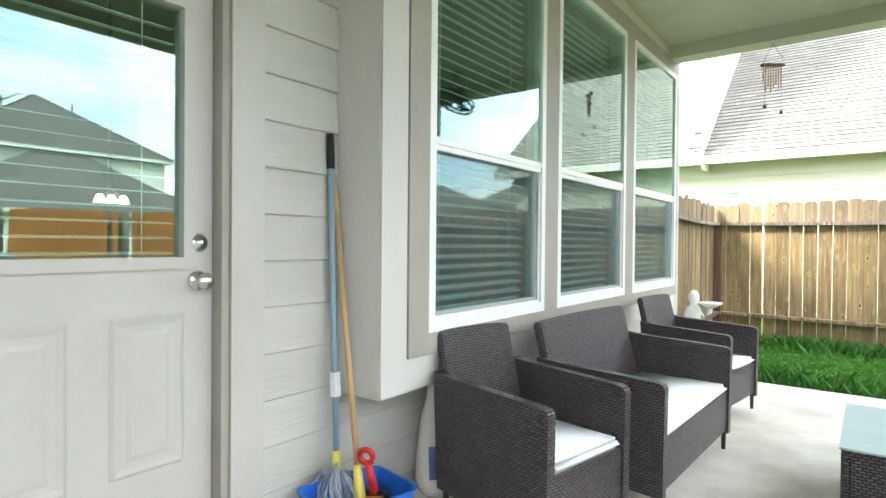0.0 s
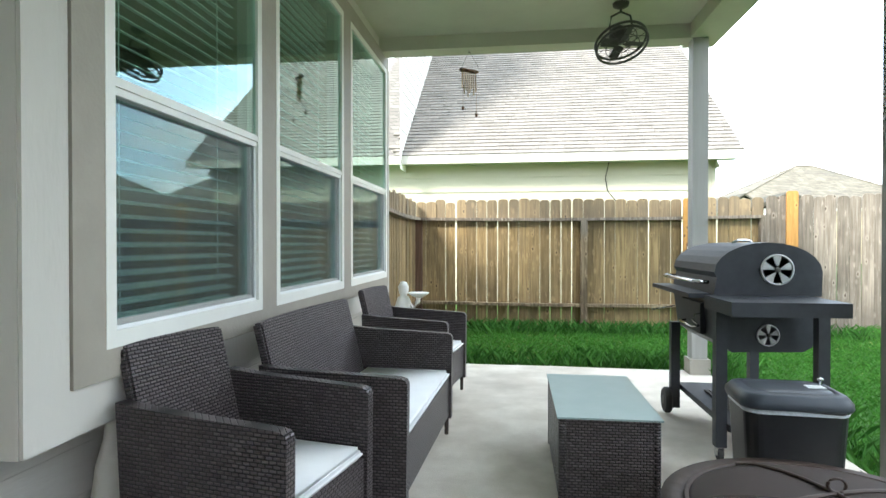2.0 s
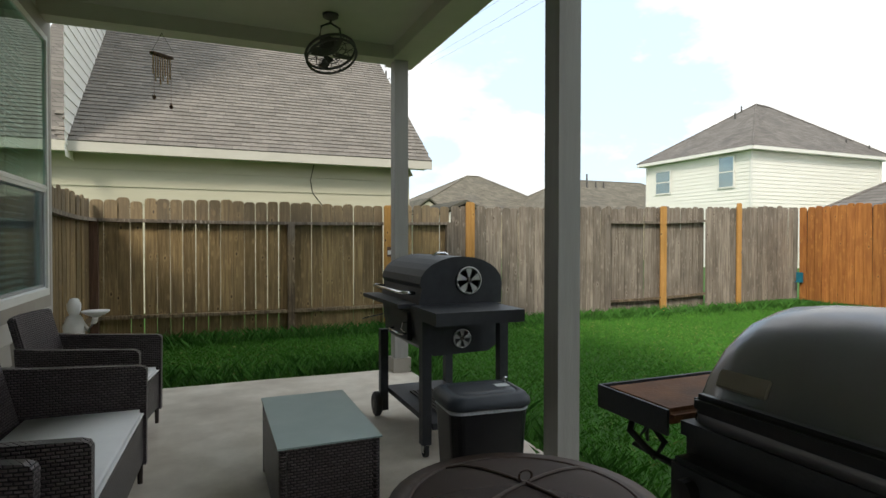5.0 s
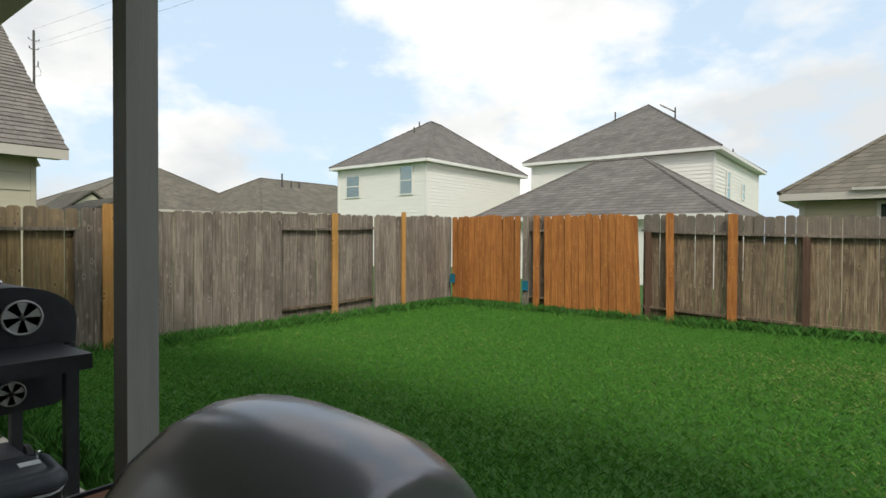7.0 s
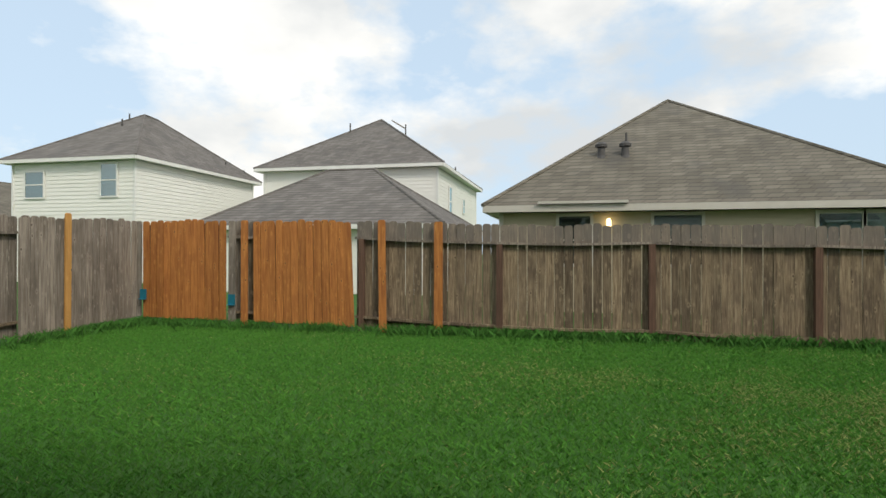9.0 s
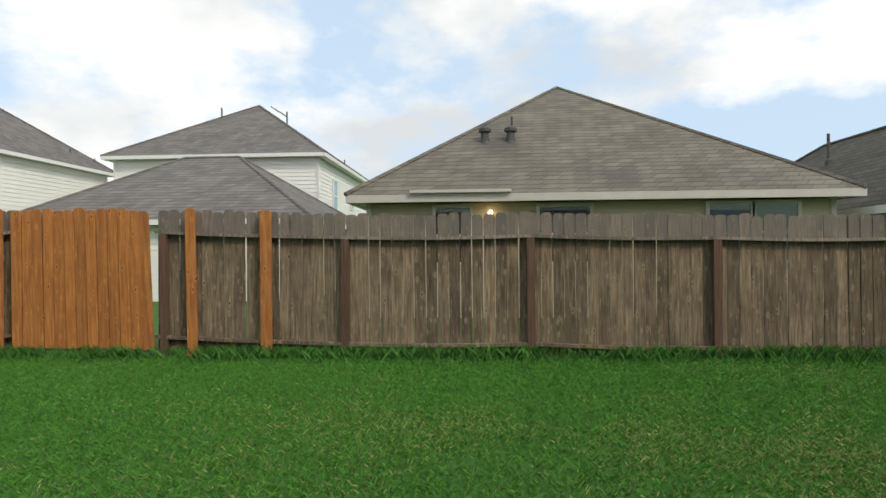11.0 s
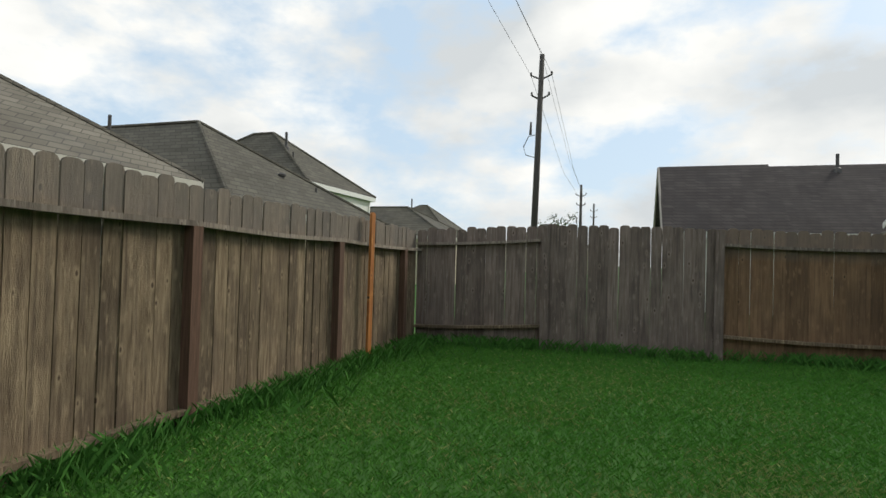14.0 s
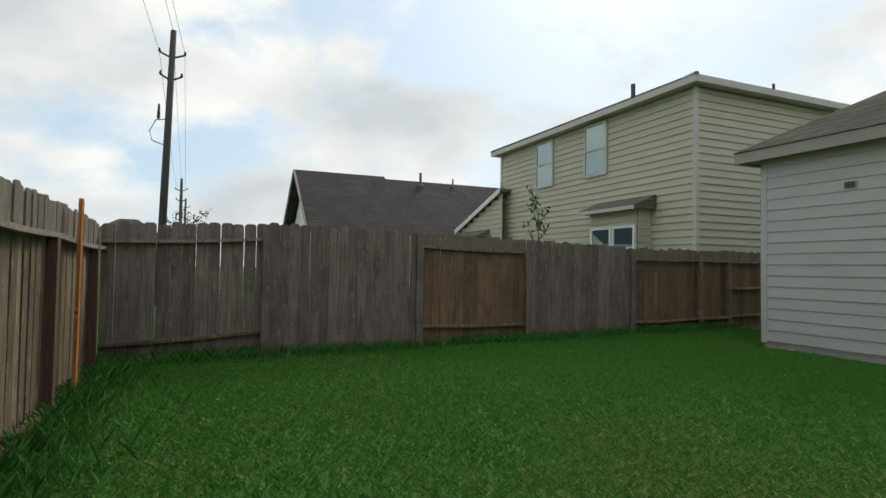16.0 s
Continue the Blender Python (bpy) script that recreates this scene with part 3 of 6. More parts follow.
def back_door():
    d = base("door_1", pose(WX - 0.045, DOOR_Y0, 0.09), "closed grey half-glass back door with raised panels and blinds", "door", kind="structure")
    w, h = DOOR_Y1 - DOOR_Y0, DOOR_TOP - 0.095
    gy0, gy1, gz0, gz1 = 0.13, w - 0.105, 1.06, h - 0.12
    bm = bmesh.new()
    box(bm, -0.045, 0, 0, gy0, 0, h)
    box(bm, -0.045, 0, gy1, w, 0, h)
    box(bm, -0.045, 0, gy0, gy1, 0, gz0)
    box(bm, -0.045, 0, gy0, gy1, gz1, h)
    part("slab", bm, M_DOOR, d)
    for y0, y1 in ((0.13, 0.435), (0.55, w - 0.105)):
        bm = bmesh.new()
        def ring(o, x):
            return [bm.verts.new((x, yy, zz)) for yy, zz in ((y0 + o, 0.36 + o), (y1 - o, 0.36 + o), (y1 - o, 0.875 - o), (y0 + o, 0.875 - o))]
        rs = [ring(0, 0.002), ring(0.012, 0.010), ring(0.03, 0.004), ring(0.05, 0.004), ring(0.065, 0.009)]
        for A, B in zip(rs, rs[1:]):
            for k in range(4):
                bm.faces.new((A[k], A[(k + 1) % 4], B[(k + 1) % 4], B[k]))
        bm.faces.new(rs[-1])
        part("raised_panel", bm, M_DOOR, d)
    bm = bmesh.new()
    o = 0.035
    for a, b2, c, e in ((gy0 - o, gy0 + 0.006, gz0 - o, gz1 + o), (gy1 - 0.006, gy1 + o, gz0 - o, gz1 + o), (gy0 + 0.006, gy1 - 0.006, gz0 - o, gz0 + 0.006), (gy0 + 0.006, gy1 - 0.006, gz1 - 0.006, gz1 + o)):
        box(bm, -0.05, 0.014, a, b2, c, e)
    part("glass_frame", bm, M_DOOR, d, "moulded frame round the glass", bevel=0.006)
    g = block("pane", (-0.024, -0.018, gy0, gy1, gz0, gz1), M_GLASS, d)
    g.visible_shadow = False
    bl = bmesh.new()
    box(bl, -0.023, 0.023, gy0 + 0.01, gy1 - 0.01, -0.0012, 0.0012, pose(0, 0, 0, 0, 9, 0))
    slat = finish(bl, "blind_slat", M_BLIND)
    z = gz0 + 0.02
    while z < gz1 - 0.02:
        shared("blind_slat", slat, d, pose(-0.072, 0, z))
        z += 0.052
    for y in (gy0 + 0.12, gy1 - 0.12):
        bm = bmesh.new()
        tube(bm, [(-0.047, y, gz0 + 0.01), (-0.047, y, gz1 - 0.01)], 0.002, 5)
        part("blind_cord", bm, M_BLIND, d)
    for z, r, nm in ((1.115, 0.032, "deadbolt"), (0.982, 0.036, "door_knob")):
        bm = bmesh.new()
        prof = [(0.036, 0), (0.036, 0.006), (0.03, 0.012), (0.014, 0.016), (0.014, 0.032), (0.026, 0.042), (0.030, 0.056), (0.024, 0.068), (0.001, 0.071)] if nm == "door_knob" else [(0.034, 0), (0.034, 0.008), (0.026, 0.02), (0.018, 0.022), (0.018, 0.026), (0.001, 0.027)]
        lathe(bm, prof, 24, pose(0.0, w - 0.055, z, 0, 90, 0))
        part(nm, bm, M_CHROME, d, "satin nickel", smooth=True)
    return d


back_door()
block("door_threshold", (WX - 0.14, WX + 0.03, DOOR_Y0 - 0.03, DOOR_Y1 + 0.03, 0.0, 0.085), M_CHROME, wall_door, "metal threshold", 0.006)

# the bay, with openings through its front
bay = base("wall_bay", pose(0, 0, 0), "painted box bay that overhangs the patio", "bay", kind="structure")
T = 0.11
panels = []
panels.append((BX - T, BX, BAY_Y0, WINDOWS[0][0], BAY_Z0, CEIL))
for (a0, a1), (b0, b1) in zip(WINDOWS, WINDOWS[1:]):
    panels.append((BX - T, BX, a1, b0, BAY_Z0, CEIL))
panels.append((BX - T, BX, WINDOWS[2][1], BAY_Y1, BAY_Z0, CEIL))
for a, b in WINDOWS:
    panels.append((BX - T, BX, a, b, BAY_Z0, WIN_Z0))
    panels.append((BX - T, BX, a, b, WIN_Z1, CEIL))
panels.append((WX, BX - T, BAY_Y0, BAY_Y0 + T, BAY_Z0, CEIL))
panels.append((WX, BX - T, BAY_Y1 - 0.05, BAY_Y1, BAY_Z0, CEIL))
panels.append((WX, BX - T, BAY_Y0 + T, BAY_Y1 - 0.05, BAY_Z0, BAY_Z0 + 0.08))
for p in panels:
    block("bay_panel", p, M_BAY, bay)
bm = bmesh.new()
tx0, tx1 = BX + 0.003, BX + 0.022
for y0, y1 in ((2.035, 2.17), (3.28, 3.455), (4.665, 4.85)):
    box(bm, tx0, tx1, y0, y1, 0.714, 3.03)
for (a, b) in WINDOWS:
    box(bm, tx0, tx1, a, b, 0.714, 0.81)
    box(bm, tx0, tx1, a, b, 2.90, 3.03)
box(bm, tx0, tx1, 6.10, 6.155, 0.714, 3.03)
part("window_trim", bm, M_TRIM_TAUPE, bay, "taupe window trim boards", bevel=0.003)
bm = bmesh.new()
box(bm, BX + 0.002, BX + 0.014, BAY_Y0 + 0.002, 2.03, BAY_Z0 + 0.004, CEIL - 0.01)
part("corner_board", bm, M_BAY, bay, bevel=0.003)


def slider(i, y0, y1):
    w = base(f"window_{i + 1}", pose(BX, y0, WIN_Z0), "white vinyl single-hung window with closed blinds and a screen", "window", kind="structure")
    W, Hh, mid = y1 - y0, WIN_Z1 - WIN_Z0, WIN_MID - WIN_Z0
    bm = bmesh.new()
    f = 0.045
    box(bm, -0.035, 0.024, 0.0, f, 0, Hh)
    box(bm, -0.035, 0.024, W - f, W, 0, Hh)
    box(bm, -0.035, 0.024, f, W - f, 0, f + 0.01)
    box(bm, -0.035, 0.024, f, W - f, Hh - f, Hh)
    part("window_frame", bm, M_VINYL, w, "white vinyl outer frame", bevel=0.004)
    bm = bmesh.new()
    box(bm, -0.034, 0.015, f, W - f, mid - 0.03, mid + 0.03)
    box(bm, -0.034, 0.022, f, W - f, mid - 0.004, mid + 0.022)
    part("meeting_rail", bm, M_VINYL, w, bevel=0.003)
    bm = bmesh.new()
    for a, b, c, e in ((f, f + 0.028, f, mid), (W - f - 0.028, W - f, f, mid), (f + 0.028, W - f - 0.028, f + 0.008, f + 0.04)):
        box(bm, -0.034, -0.008, a, b, c, e)
    part("lower_sash", bm, M_VINYL, w, bevel=0.003)
    for nm, z0, z1, x in (("pane", f, mid - 0.03, -0.022), ("pane", mid + 0.03, Hh - f, 0.010)):
        g = block(nm, (x - 0.004, x, f, W - f, z0, z1), M_GLASS, w)
        g.visible_shadow = False
    bm = bmesh.new()
    box(bm, 0.0035, 0.005, f + 0.012, W - f - 0.012, f + 0.02, mid - 0.03)
    part("insect_screen", bm, M_SCREEN, w, "dark insect screen")
    bm = bmesh.new()
    for a, b, c, e in ((f, f + 0.012, f, mid - 0.03), (W - f - 0.012, W - f, f, mid - 0.03), (f + 0.012, W - f - 0.012, f + 0.01, f + 0.022)):
        box(bm, -0.002, 0.009, a, b, c, e)
    part("screen_frame", bm, M_BLIND, w)
    bl = bmesh.new()
    box(bl, -0.024, 0.024, f + 0.012, W - f - 0.012, -0.0014, 0.0014, pose(0, 0, 0, 0, 20, 0))
    slat = finish(bl, "blind_slat", M_BLIND)
    z = f + 0.03
    while z < Hh - f - 0.02:
        shared("blind_slat", slat, w, pose(-0.122, 0, z))
        z += 0.052
    for yy in (0.22, W - 0.22):
        bm = bmesh.new()
        tube(bm, [(-0.098, yy, f + 0.01), (-0.098, yy, Hh - f)], 0.0022, 5)
        part("blind_cord", bm, M_BLIND, w)


for i, (a, b) in enumerate(WINDOWS):
    slider(i, a, b)

# the room behind the glass
bm = bmesh.new()
box(bm, -6.2, -6.1, -0.6, 6.2, 0, 2.95)
box(bm, -6.1, WX - 0.17, 6.1, 6.2, 0, 2.95)
box(bm, -6.1, WX - 0.17, -0.6, -0.5, 0, 2.95)
box(bm, -6.1, WX - 0.17, -0.5, 6.1, -0.1, 0.0)
tagged(part("wall_room", bm, M_ROOM), "dim room walls behind the windows", "wall", kind="structure")
bm = bmesh.new()
box(bm, -6.2, WX - 0.01, -0.6, 6.2, 2.96, 3.1)
tagged(part("ceiling_room", bm, M_ROOM), "plain room ceiling", "ceiling", kind="structure")

def pipe(parent, x, y, z, h, r=0.04):
    bm = bmesh.new()
    lathe(bm, [(r * 2.6, -0.15), (r * 2.2, 0.03), (r, 0.08), (r, h), (0.001, h)], 10, pose(x, y, z))
    return part("roof_pipe", bm, M_PIPE, parent, "dark plumbing vent pipe")


# the wing of the house that reaches out beside the patio
wing = base("wall_wing", pose(0, 0, 0), "grey lap-sided house wing with a roof eave", "house wall", kind="structure")
HX, HY0, HY1, HZ = 0.72, -6.77, -2.3, 3.12
bm = bmesh.new()
box(bm, HX - 0.16, HX - 0.012, HY0, HY1, 0.02, HZ)
box(bm, WX - 0.16, HX - 0.16, HY1 - 0.16, HY1, 0.02, HZ)
box(bm, -6.2, HX - 0.16, HY0, HY0 + 0.16, 0.02, HZ)
part("wall_core", bm, M_SIDING, wing)
bm = bmesh.new()
box(bm, HX - 0.16, HX - 0.02, HY0 + 0.01, HY1, -0.2, 0.02)
part("foundation", bm, M_BRICK_FOOT, wing, "bare slab edge under the siding")
block("corner_board", (HX - 0.02, HX + 0.018, HY0 - 0.018, HY0 + 0.09, 0.02, HZ), M_SIDING, wing, "", 0.003)
block("fascia", (0.96, 0.99, HY0 - 0.32, -2.0, 3.08, 3.26), M_TRIM_TAUPE, wing, "painted fascia board", 0.003)
block("fascia", (-6.5, 0.96, HY0 - 0.32, HY0 - 0.29, 3.08, 3.26), M_TRIM_TAUPE, wing, "", 0.003)
block("soffit", (-6.5, 0.96, HY0 - 0.29, -2.3, 3.125, 3.145), M_CEIL, wing)
bm = bmesh.new()
v = [(1.02, HY0 - 0.35, 3.27), (1.02, -2.0, 3.27), (-3.2, -2.0, 5.7), (-3.2, HY0 + 3.9, 5.7), (-6.5, HY0 - 0.35, 3.27), (-6.5, -2.0, 3.27)]
vs = [bm.verts.new(p) for p in v]
for f in ((0, 1, 2, 3), (0, 3, 4), (4, 3, 2, 5)):
    bm.faces.new([vs[k] for k in f])
bmesh.ops.solidify(bm, geom=bm.faces[:], thickness=0.03)
part("roof", bm, M_ROOF_BROWN, wing, "brown shingle roof")
pipe(wing, -1.6, HY0 + 2.6, 4.75, 0.65, 0.045)
vent = base("wall_vent", pose(HX + 0.004, -5.33, 2.52), "small louvred vent cover on the siding", "vent")
block("housing", (0, 0.03, -0.09, 0.09, -0.055, 0.055), M_FASCIA, vent, "", 0.006)
for k in range(3):
    block("louvre", (0.028, 0.045, -0.075, 0.075, -0.04 + k * 0.03, -0.02 + k * 0.03), M_PIPE, vent, "", 0.003)

# ---------------------------------------------------------------- porch roof
porch = base("porch_roof", pose(0, 0, 0), "painted porch roof with boxed beams over the patio", "porch roof", kind="structure")
block("beam", (-1.60, 1.30, 5.88, 6.08, 3.01, 3.34), M_CEIL, porch, "boxed beam", 0.004)
block("beam", (1.28, 1.56, -2.28, 6.16, 3.012, 3.34), M_CEIL, porch, "boxed beam", 0.004)
bm = bmesh.new()
vs = [bm.verts.new(p) for p in ((1.72, -2.0, 3.36), (1.72, 6.4, 3.36), (-3.0, 6.4, 5.0), (-3.0, -2.0, 5.0))]
bm.faces.new(vs)
bmesh.ops.solidify(bm, geom=bm.faces[:], thickness=0.04)
part("shingles", bm, M_ROOF_BROWN, porch)
bm = bmesh.new()
box(bm, -6.2, -1.6, 6.16, 6.30, 0, 3.34)
part("end_wall", bm, M_SIDING, porch)
bm = bmesh.new()
box(bm, WX, 1.29, -2.29, 6.10, CEIL, CEIL + 0.03)
tagged(part("ceiling_porch", bm, M_CEIL), "olive beige painted porch ceiling", "ceiling", kind="structure")


def porch_post(x, y, z0, foot):
    p = base("porch_post", pose(x, y, z0), "square grey painted porch post", "post", "porch posts")
    block("shaft", (-0.0675, 0.0675, -0.0675, 0.0675, 0.0, 3.01 - z0), M_POST, p, "", 0.006)
    if foot:
        block("foot_trim", (-0.09, 0.09, -0.09, 0.09, 0.002, 0.14), M_TRIM_TAUPE, p, "taupe base trim", 0.006)
        block("joint_band", (-0.0695, 0.0695, -0.0695, 0.0695, 1.35, 1.354), M_TRIM_TAUPE, p)


porch_post(1.37, 5.95, -0.042, True)
porch_post(1.38, 3.175, 0.0, False)
porch_post(1.365, -0.3, 0.0, True)

# ---------------------------------------------------------------- fences
def board_mesh(h, w, material, t=0.017):
    bm = bmesh.new()
    c = 0.036
    o = [(-w / 2, 0), (w / 2, 0), (w / 2, h - c), (w / 2 - 0.012, h - c * 0.35), (w / 2 - c, h), (-w / 2 + c, h), (-w / 2 + 0.012, h - c * 0.35), (-w / 2, h - c)]
    prism(bm, o, -t / 2, t / 2, "y")
    return finish(bm, "board", material)


def lerp_table(tab, s):
    for (s0, a), (s1, b) in zip(tab, tab[1:]):
        if s <= s1:
            return a + (b - a) * (s - s0) / (s1 - s0)
    return tab[-1][1]


def fence(name, p0, p1, tops, segs, posts, label, rails=True, seed=1, gap=0.004, heights=(0.315, 1.70)):
    """A board fence from p0 to p1. segs: (from, to, style, material); 'rail' shows rails and posts towards the yard, 'face' shows boards.
    posts: (place, height above the board tops, width, material, lean)."""
    r = random.Random(seed)
    d = Vector((p1[0] - p0[0], p1[1] - p0[1], 0))
    L = d.length
    ang = math.degrees(math.atan2(d.y, d.x))
    fe = base(name, pose(p0[0], p0[1], 0, 0, 0, ang), label, "fence", kind="structure")
    meshes = {}
    for a, b, style, material, *own in segs:
        n = max(1, round((b - a) / 0.1475))
        step = (b - a) / n
        for k in range(n):
            s = a + (k + 0.5) * step
            key = (material.name, r.randrange(3))
            if key not in meshes:
                meshes[key] = board_mesh(1.84 + 0.012 * key[1], 0.1445, material)
            top = lerp_table(tops, s) + r.uniform(-0.016, 0.016)
            side = 0.0 if style == "rail" else 0.075
            wide, lean = step - gap * r.uniform(0.2, 1.6), r.uniform(-0.3, 0.3)
            if material is M_WOOD_ORANGE:          # dark strips added as joint shadow, the longer panel leaning more and more
                side += 0.022
                wide = step - r.uniform(0.008, 0.014)
                lean += r.uniform(-0.4, 0.4) - (2.4 * k / n if b - a > 1.93 else 0)
                if k < n - 1:
                    if "batten" not in meshes:
                        meshes["batten"] = board_mesh(1.80, 0.085, M_WOOD_DARK, 0.012)
                    shared("batten", meshes["batten"], fe, pose(s + step / 2, -side + 0.024, top - 1.87, 0, lean, 0))
            shared("board", meshes[key], fe, pose(s, -side + r.uniform(-0.004, 0.004), top - 1.845, r.uniform(-0.3, 0.3), lean, r.uniform(-2.6, 2.6)) @ Matrix.Diagonal((wide / 0.1445, 1, 1, 1)))
        if rails and style == "rail":
            for dz in (own[0] if own else heights):
                bm = bmesh.new()
                m = 6
                pts = [(a + (b - a) * q / m, 0) for q in range(m + 1)]
                y0, y1 = -0.096, -0.012
                for q in range(m):
                    s0, s1 = pts[q][0], pts[q + 1][0]
                    za, zb = (lerp_table(tops, s) - dz - 0.02 * math.sin(math.pi * (s - a) / (b - a)) for s in (s0, s1))
                    vv = [bm.verts.new(c) for c in ((s0, y0, za), (s0, y1, za), (s0, y1, za + 0.04), (s0, y0, za + 0.04), (s1, y0, zb), (s1, y1, zb), (s1, y1, zb + 0.04), (s1, y0, zb + 0.04))]
                    for f in ((0, 1, 5, 4), (1, 2, 6, 5), (2, 3, 7, 6), (3, 0, 4, 7)) + (((0, 3, 2, 1),) if q == 0 else ()) + (((4, 5, 6, 7),) if q == m - 1 else ()):
                        bm.faces.new([vv[i] for i in f])
                part("rail", bm, M_WOOD_GREY if dz < 1 else M_WOOD, fe, "weathered fence rail")
    for s, up, w, material, lean in posts:
        top = lerp_table(tops, s) + up
        bm = bmesh.new()
        deep = 0.085 if up < -0.1 else 0.03
        if up < -0.1:
            box(bm, -w / 2, w / 2, -deep, 0.0, 0, top + 0.25)
        else:
            c = 0.022
            hh = top + 0.25
            prism(bm, [(-w / 2, 0), (w / 2, 0), (w / 2, hh - c), (w / 2 - c, hh), (-w / 2 + c, hh), (-w / 2, hh - c)], -deep, 0, "y")
        part("post", bm, material, fe, {"fence_new_cedar": "orange new cedar board", "fence_new_pine": "yellow new pine board"}.get(material.name, "weathered fence post"),
             bevel=0.004, m=pose(s, -0.0135 if up < -0.1 else -0.1 if up < 0.075 else -0.102, -0.25, 0, lean, 0))
    return fe


# Along y = 8.55, boards and rails by turns; local -y looks into the yard
AX0 = -1.72
fence("fence_north", (AX0, 8.55), (10.72, 8.55), [(0, 1.75), (5.5, 1.76), (8.85, 1.85), (12.44, 1.93)],
      [(0.0, 3.0 - AX0, "rail", M_WOOD_WARM), (3.0 - AX0, 5.93 - AX0, "face", M_WOOD_GREY), (5.93 - AX0, 8.22 - AX0, "rail", M_WOOD_GREY, (0.27, 1.63)), (8.22 - AX0, 10.70 - AX0, "face", M_WOOD_GREY)],
      [(0.06, -0.25, 0.09, M_WOOD_DARK, 0), (0.65 - AX0, -0.25, 0.09, M_WOOD, 0), (2.02 - AX0, 0.0, 0.15, M_WOOD_TAN, 0), (2.97 - AX0, -0.25, 0.07, M_WOOD_GREY, 0),
       (3.31 - AX0, 0.08, 0.14, M_WOOD_TAN, 0), (5.92 - AX0, -0.12, 0.13, M_WOOD_GREY, 0), (7.13 - AX0, 0.02, 0.13, M_WOOD_TAN, 0), (8.22 - AX0, -0.02, 0.14, M_WOOD_GREY, 0), (9.0 - AX0, 0.08, 0.11, M_WOOD_TAN, 0)],
      "weathered cedar board fence with rails and a few new boards", seed=3, gap=0.008, heights=(0.27, 1.46))
# Along x = -1.72 beside the house
fence("fence_west", (-1.72, 6.35), (-1.72, 8.50), [(0, 1.77), (2.2, 1.75)], [(0, 2.15, "rail", M_WOOD_WARM)], [], "short run of yellowed cedar fence beside the house", seed=5, heights=(0.27, 1.46))
# Along x = 10.69, seen from the yard; s runs from the far corner towards -y
CY0 = 8.45
def cy(y):
    return CY0 - y
fence("fence_east", (10.69, CY0), (10.69, -8.05), [(0, 1.93), (4.45, 1.88), (5.95, 1.83), (7.0, 1.78), (9.4, 1.78), (11.7, 1.73), (14.0, 1.70), (16.5, 1.66)],
      [(0.1, cy(6.55), "face", M_WOOD_ORANGE), (cy(6.53), cy(6.30), "rail", M_WOOD_GREY), (cy(5.99), cy(4.02), "face", M_WOOD_ORANGE), (cy(6.30), cy(5.99), "rail", M_WOOD),
       (cy(4.02), cy(1.47), "rail", M_WOOD), (cy(1.47), cy(-0.93), "rail", M_WOOD), (cy(-0.93), cy(-3.26), "rail", M_WOOD), (cy(-3.26), cy(-5.48), "rail", M_WOOD), (cy(-5.48), 16.48, "rail", M_WOOD)],
      [(cy(6.42), 0.0, 0.14, M_WOOD_GREY, 0), (cy(6.17), 0.01, 0.13, M_WOOD_ORANGE, 0), (cy(3.9), -0.31, 0.09, M_WOOD_DARK, 0), (cy(3.49), 0.03, 0.13, M_WOOD_ORANGE, -0.8), (cy(2.505), 0.02, 0.145, M_WOOD_ORANGE, 0)]
      + [(cy(y), -0.315, 0.10, M_WOOD_DARK, 0) for y in (1.47, -0.93, -3.26, -5.48, -7.40)] + [(cy(-6.18), 0.09, 0.10, M_WOOD_ORANGE, 0.6)],
      "weathered cedar board fence with new orange panels", seed=8, gap=0.009)
# From the corner at (10.69, -8.05) towards the house
QL = math.hypot(13.49, 1.45)
def qs(x):
    return (10.69 - x) / 13.49 * QL
fence("fence_south", (10.69, -8.05), (-2.80, -9.50), [(0, 1.67), (2.0, 1.77), (4.3, 1.75), (6.5, 1.71), (9.1, 1.65), (13.6, 1.68)],
      [(0.02, qs(8.70), "rail", M_WOOD_SOUTH), (qs(8.70), qs(6.39), "face", M_WOOD_SOUTH), (qs(6.39), qs(4.2), "rail", M_WOOD_RUDDY), (qs(4.2), qs(1.64), "face", M_WOOD_SOUTH),
       (qs(1.64), qs(-0.54), "rail", M_WOOD_RUDDY), (qs(-0.54), qs(-1.55), "rail", M_WOOD_RUDDY), (qs(-1.55), qs(-2.8), "rail", M_WOOD_RUDDY, (0.25, 0.85, 1.48))],
      [(qs(8.72), -0.02, 0.12, M_WOOD_SOUTH, 0), (qs(6.37), -0.02, 0.12, M_WOOD_SOUTH, 0), (qs(4.22), -0.02, 0.12, M_WOOD_SOUTH, 0), (qs(1.63), -0.02, 0.12, M_WOOD_SOUTH, 0), (qs(-0.5), -0.12, 0.10, M_WOOD, 0), (qs(-1.5), -0.12, 0.12, M_WOOD, 0)],
      "weathered grey cedar board fence with a gate", seed=12, gap=0.002, heights=(0.235, 1.50))

# ---------------------------------------------------------------- houses around
def lap_wall(bm, a, b, z0, z1, out, lap=0.178, t=0.014):
    """Lap siding on an upright wall from a to b (x, y), stepping out at the foot of every course."""
    a, b = Vector((*a, 0)), Vector((*b, 0))
    o = Vector((*out, 0))
    prof, z = [], z0
    while z < z1 - 0.01:
        ze = min(z + lap, z1)
        prof += [(t, z), (0.0, ze)]
        z = ze
    va = [bm.verts.new(a + o * u + Vector((0, 0, w))) for u, w in prof]
    vb = [bm.verts.new(b + o * u + Vector((0, 0, w))) for u, w in prof]
    for i in range(len(prof) - 1):
        bm.faces.new((va[i], vb[i], vb[i + 1], va[i + 1]))


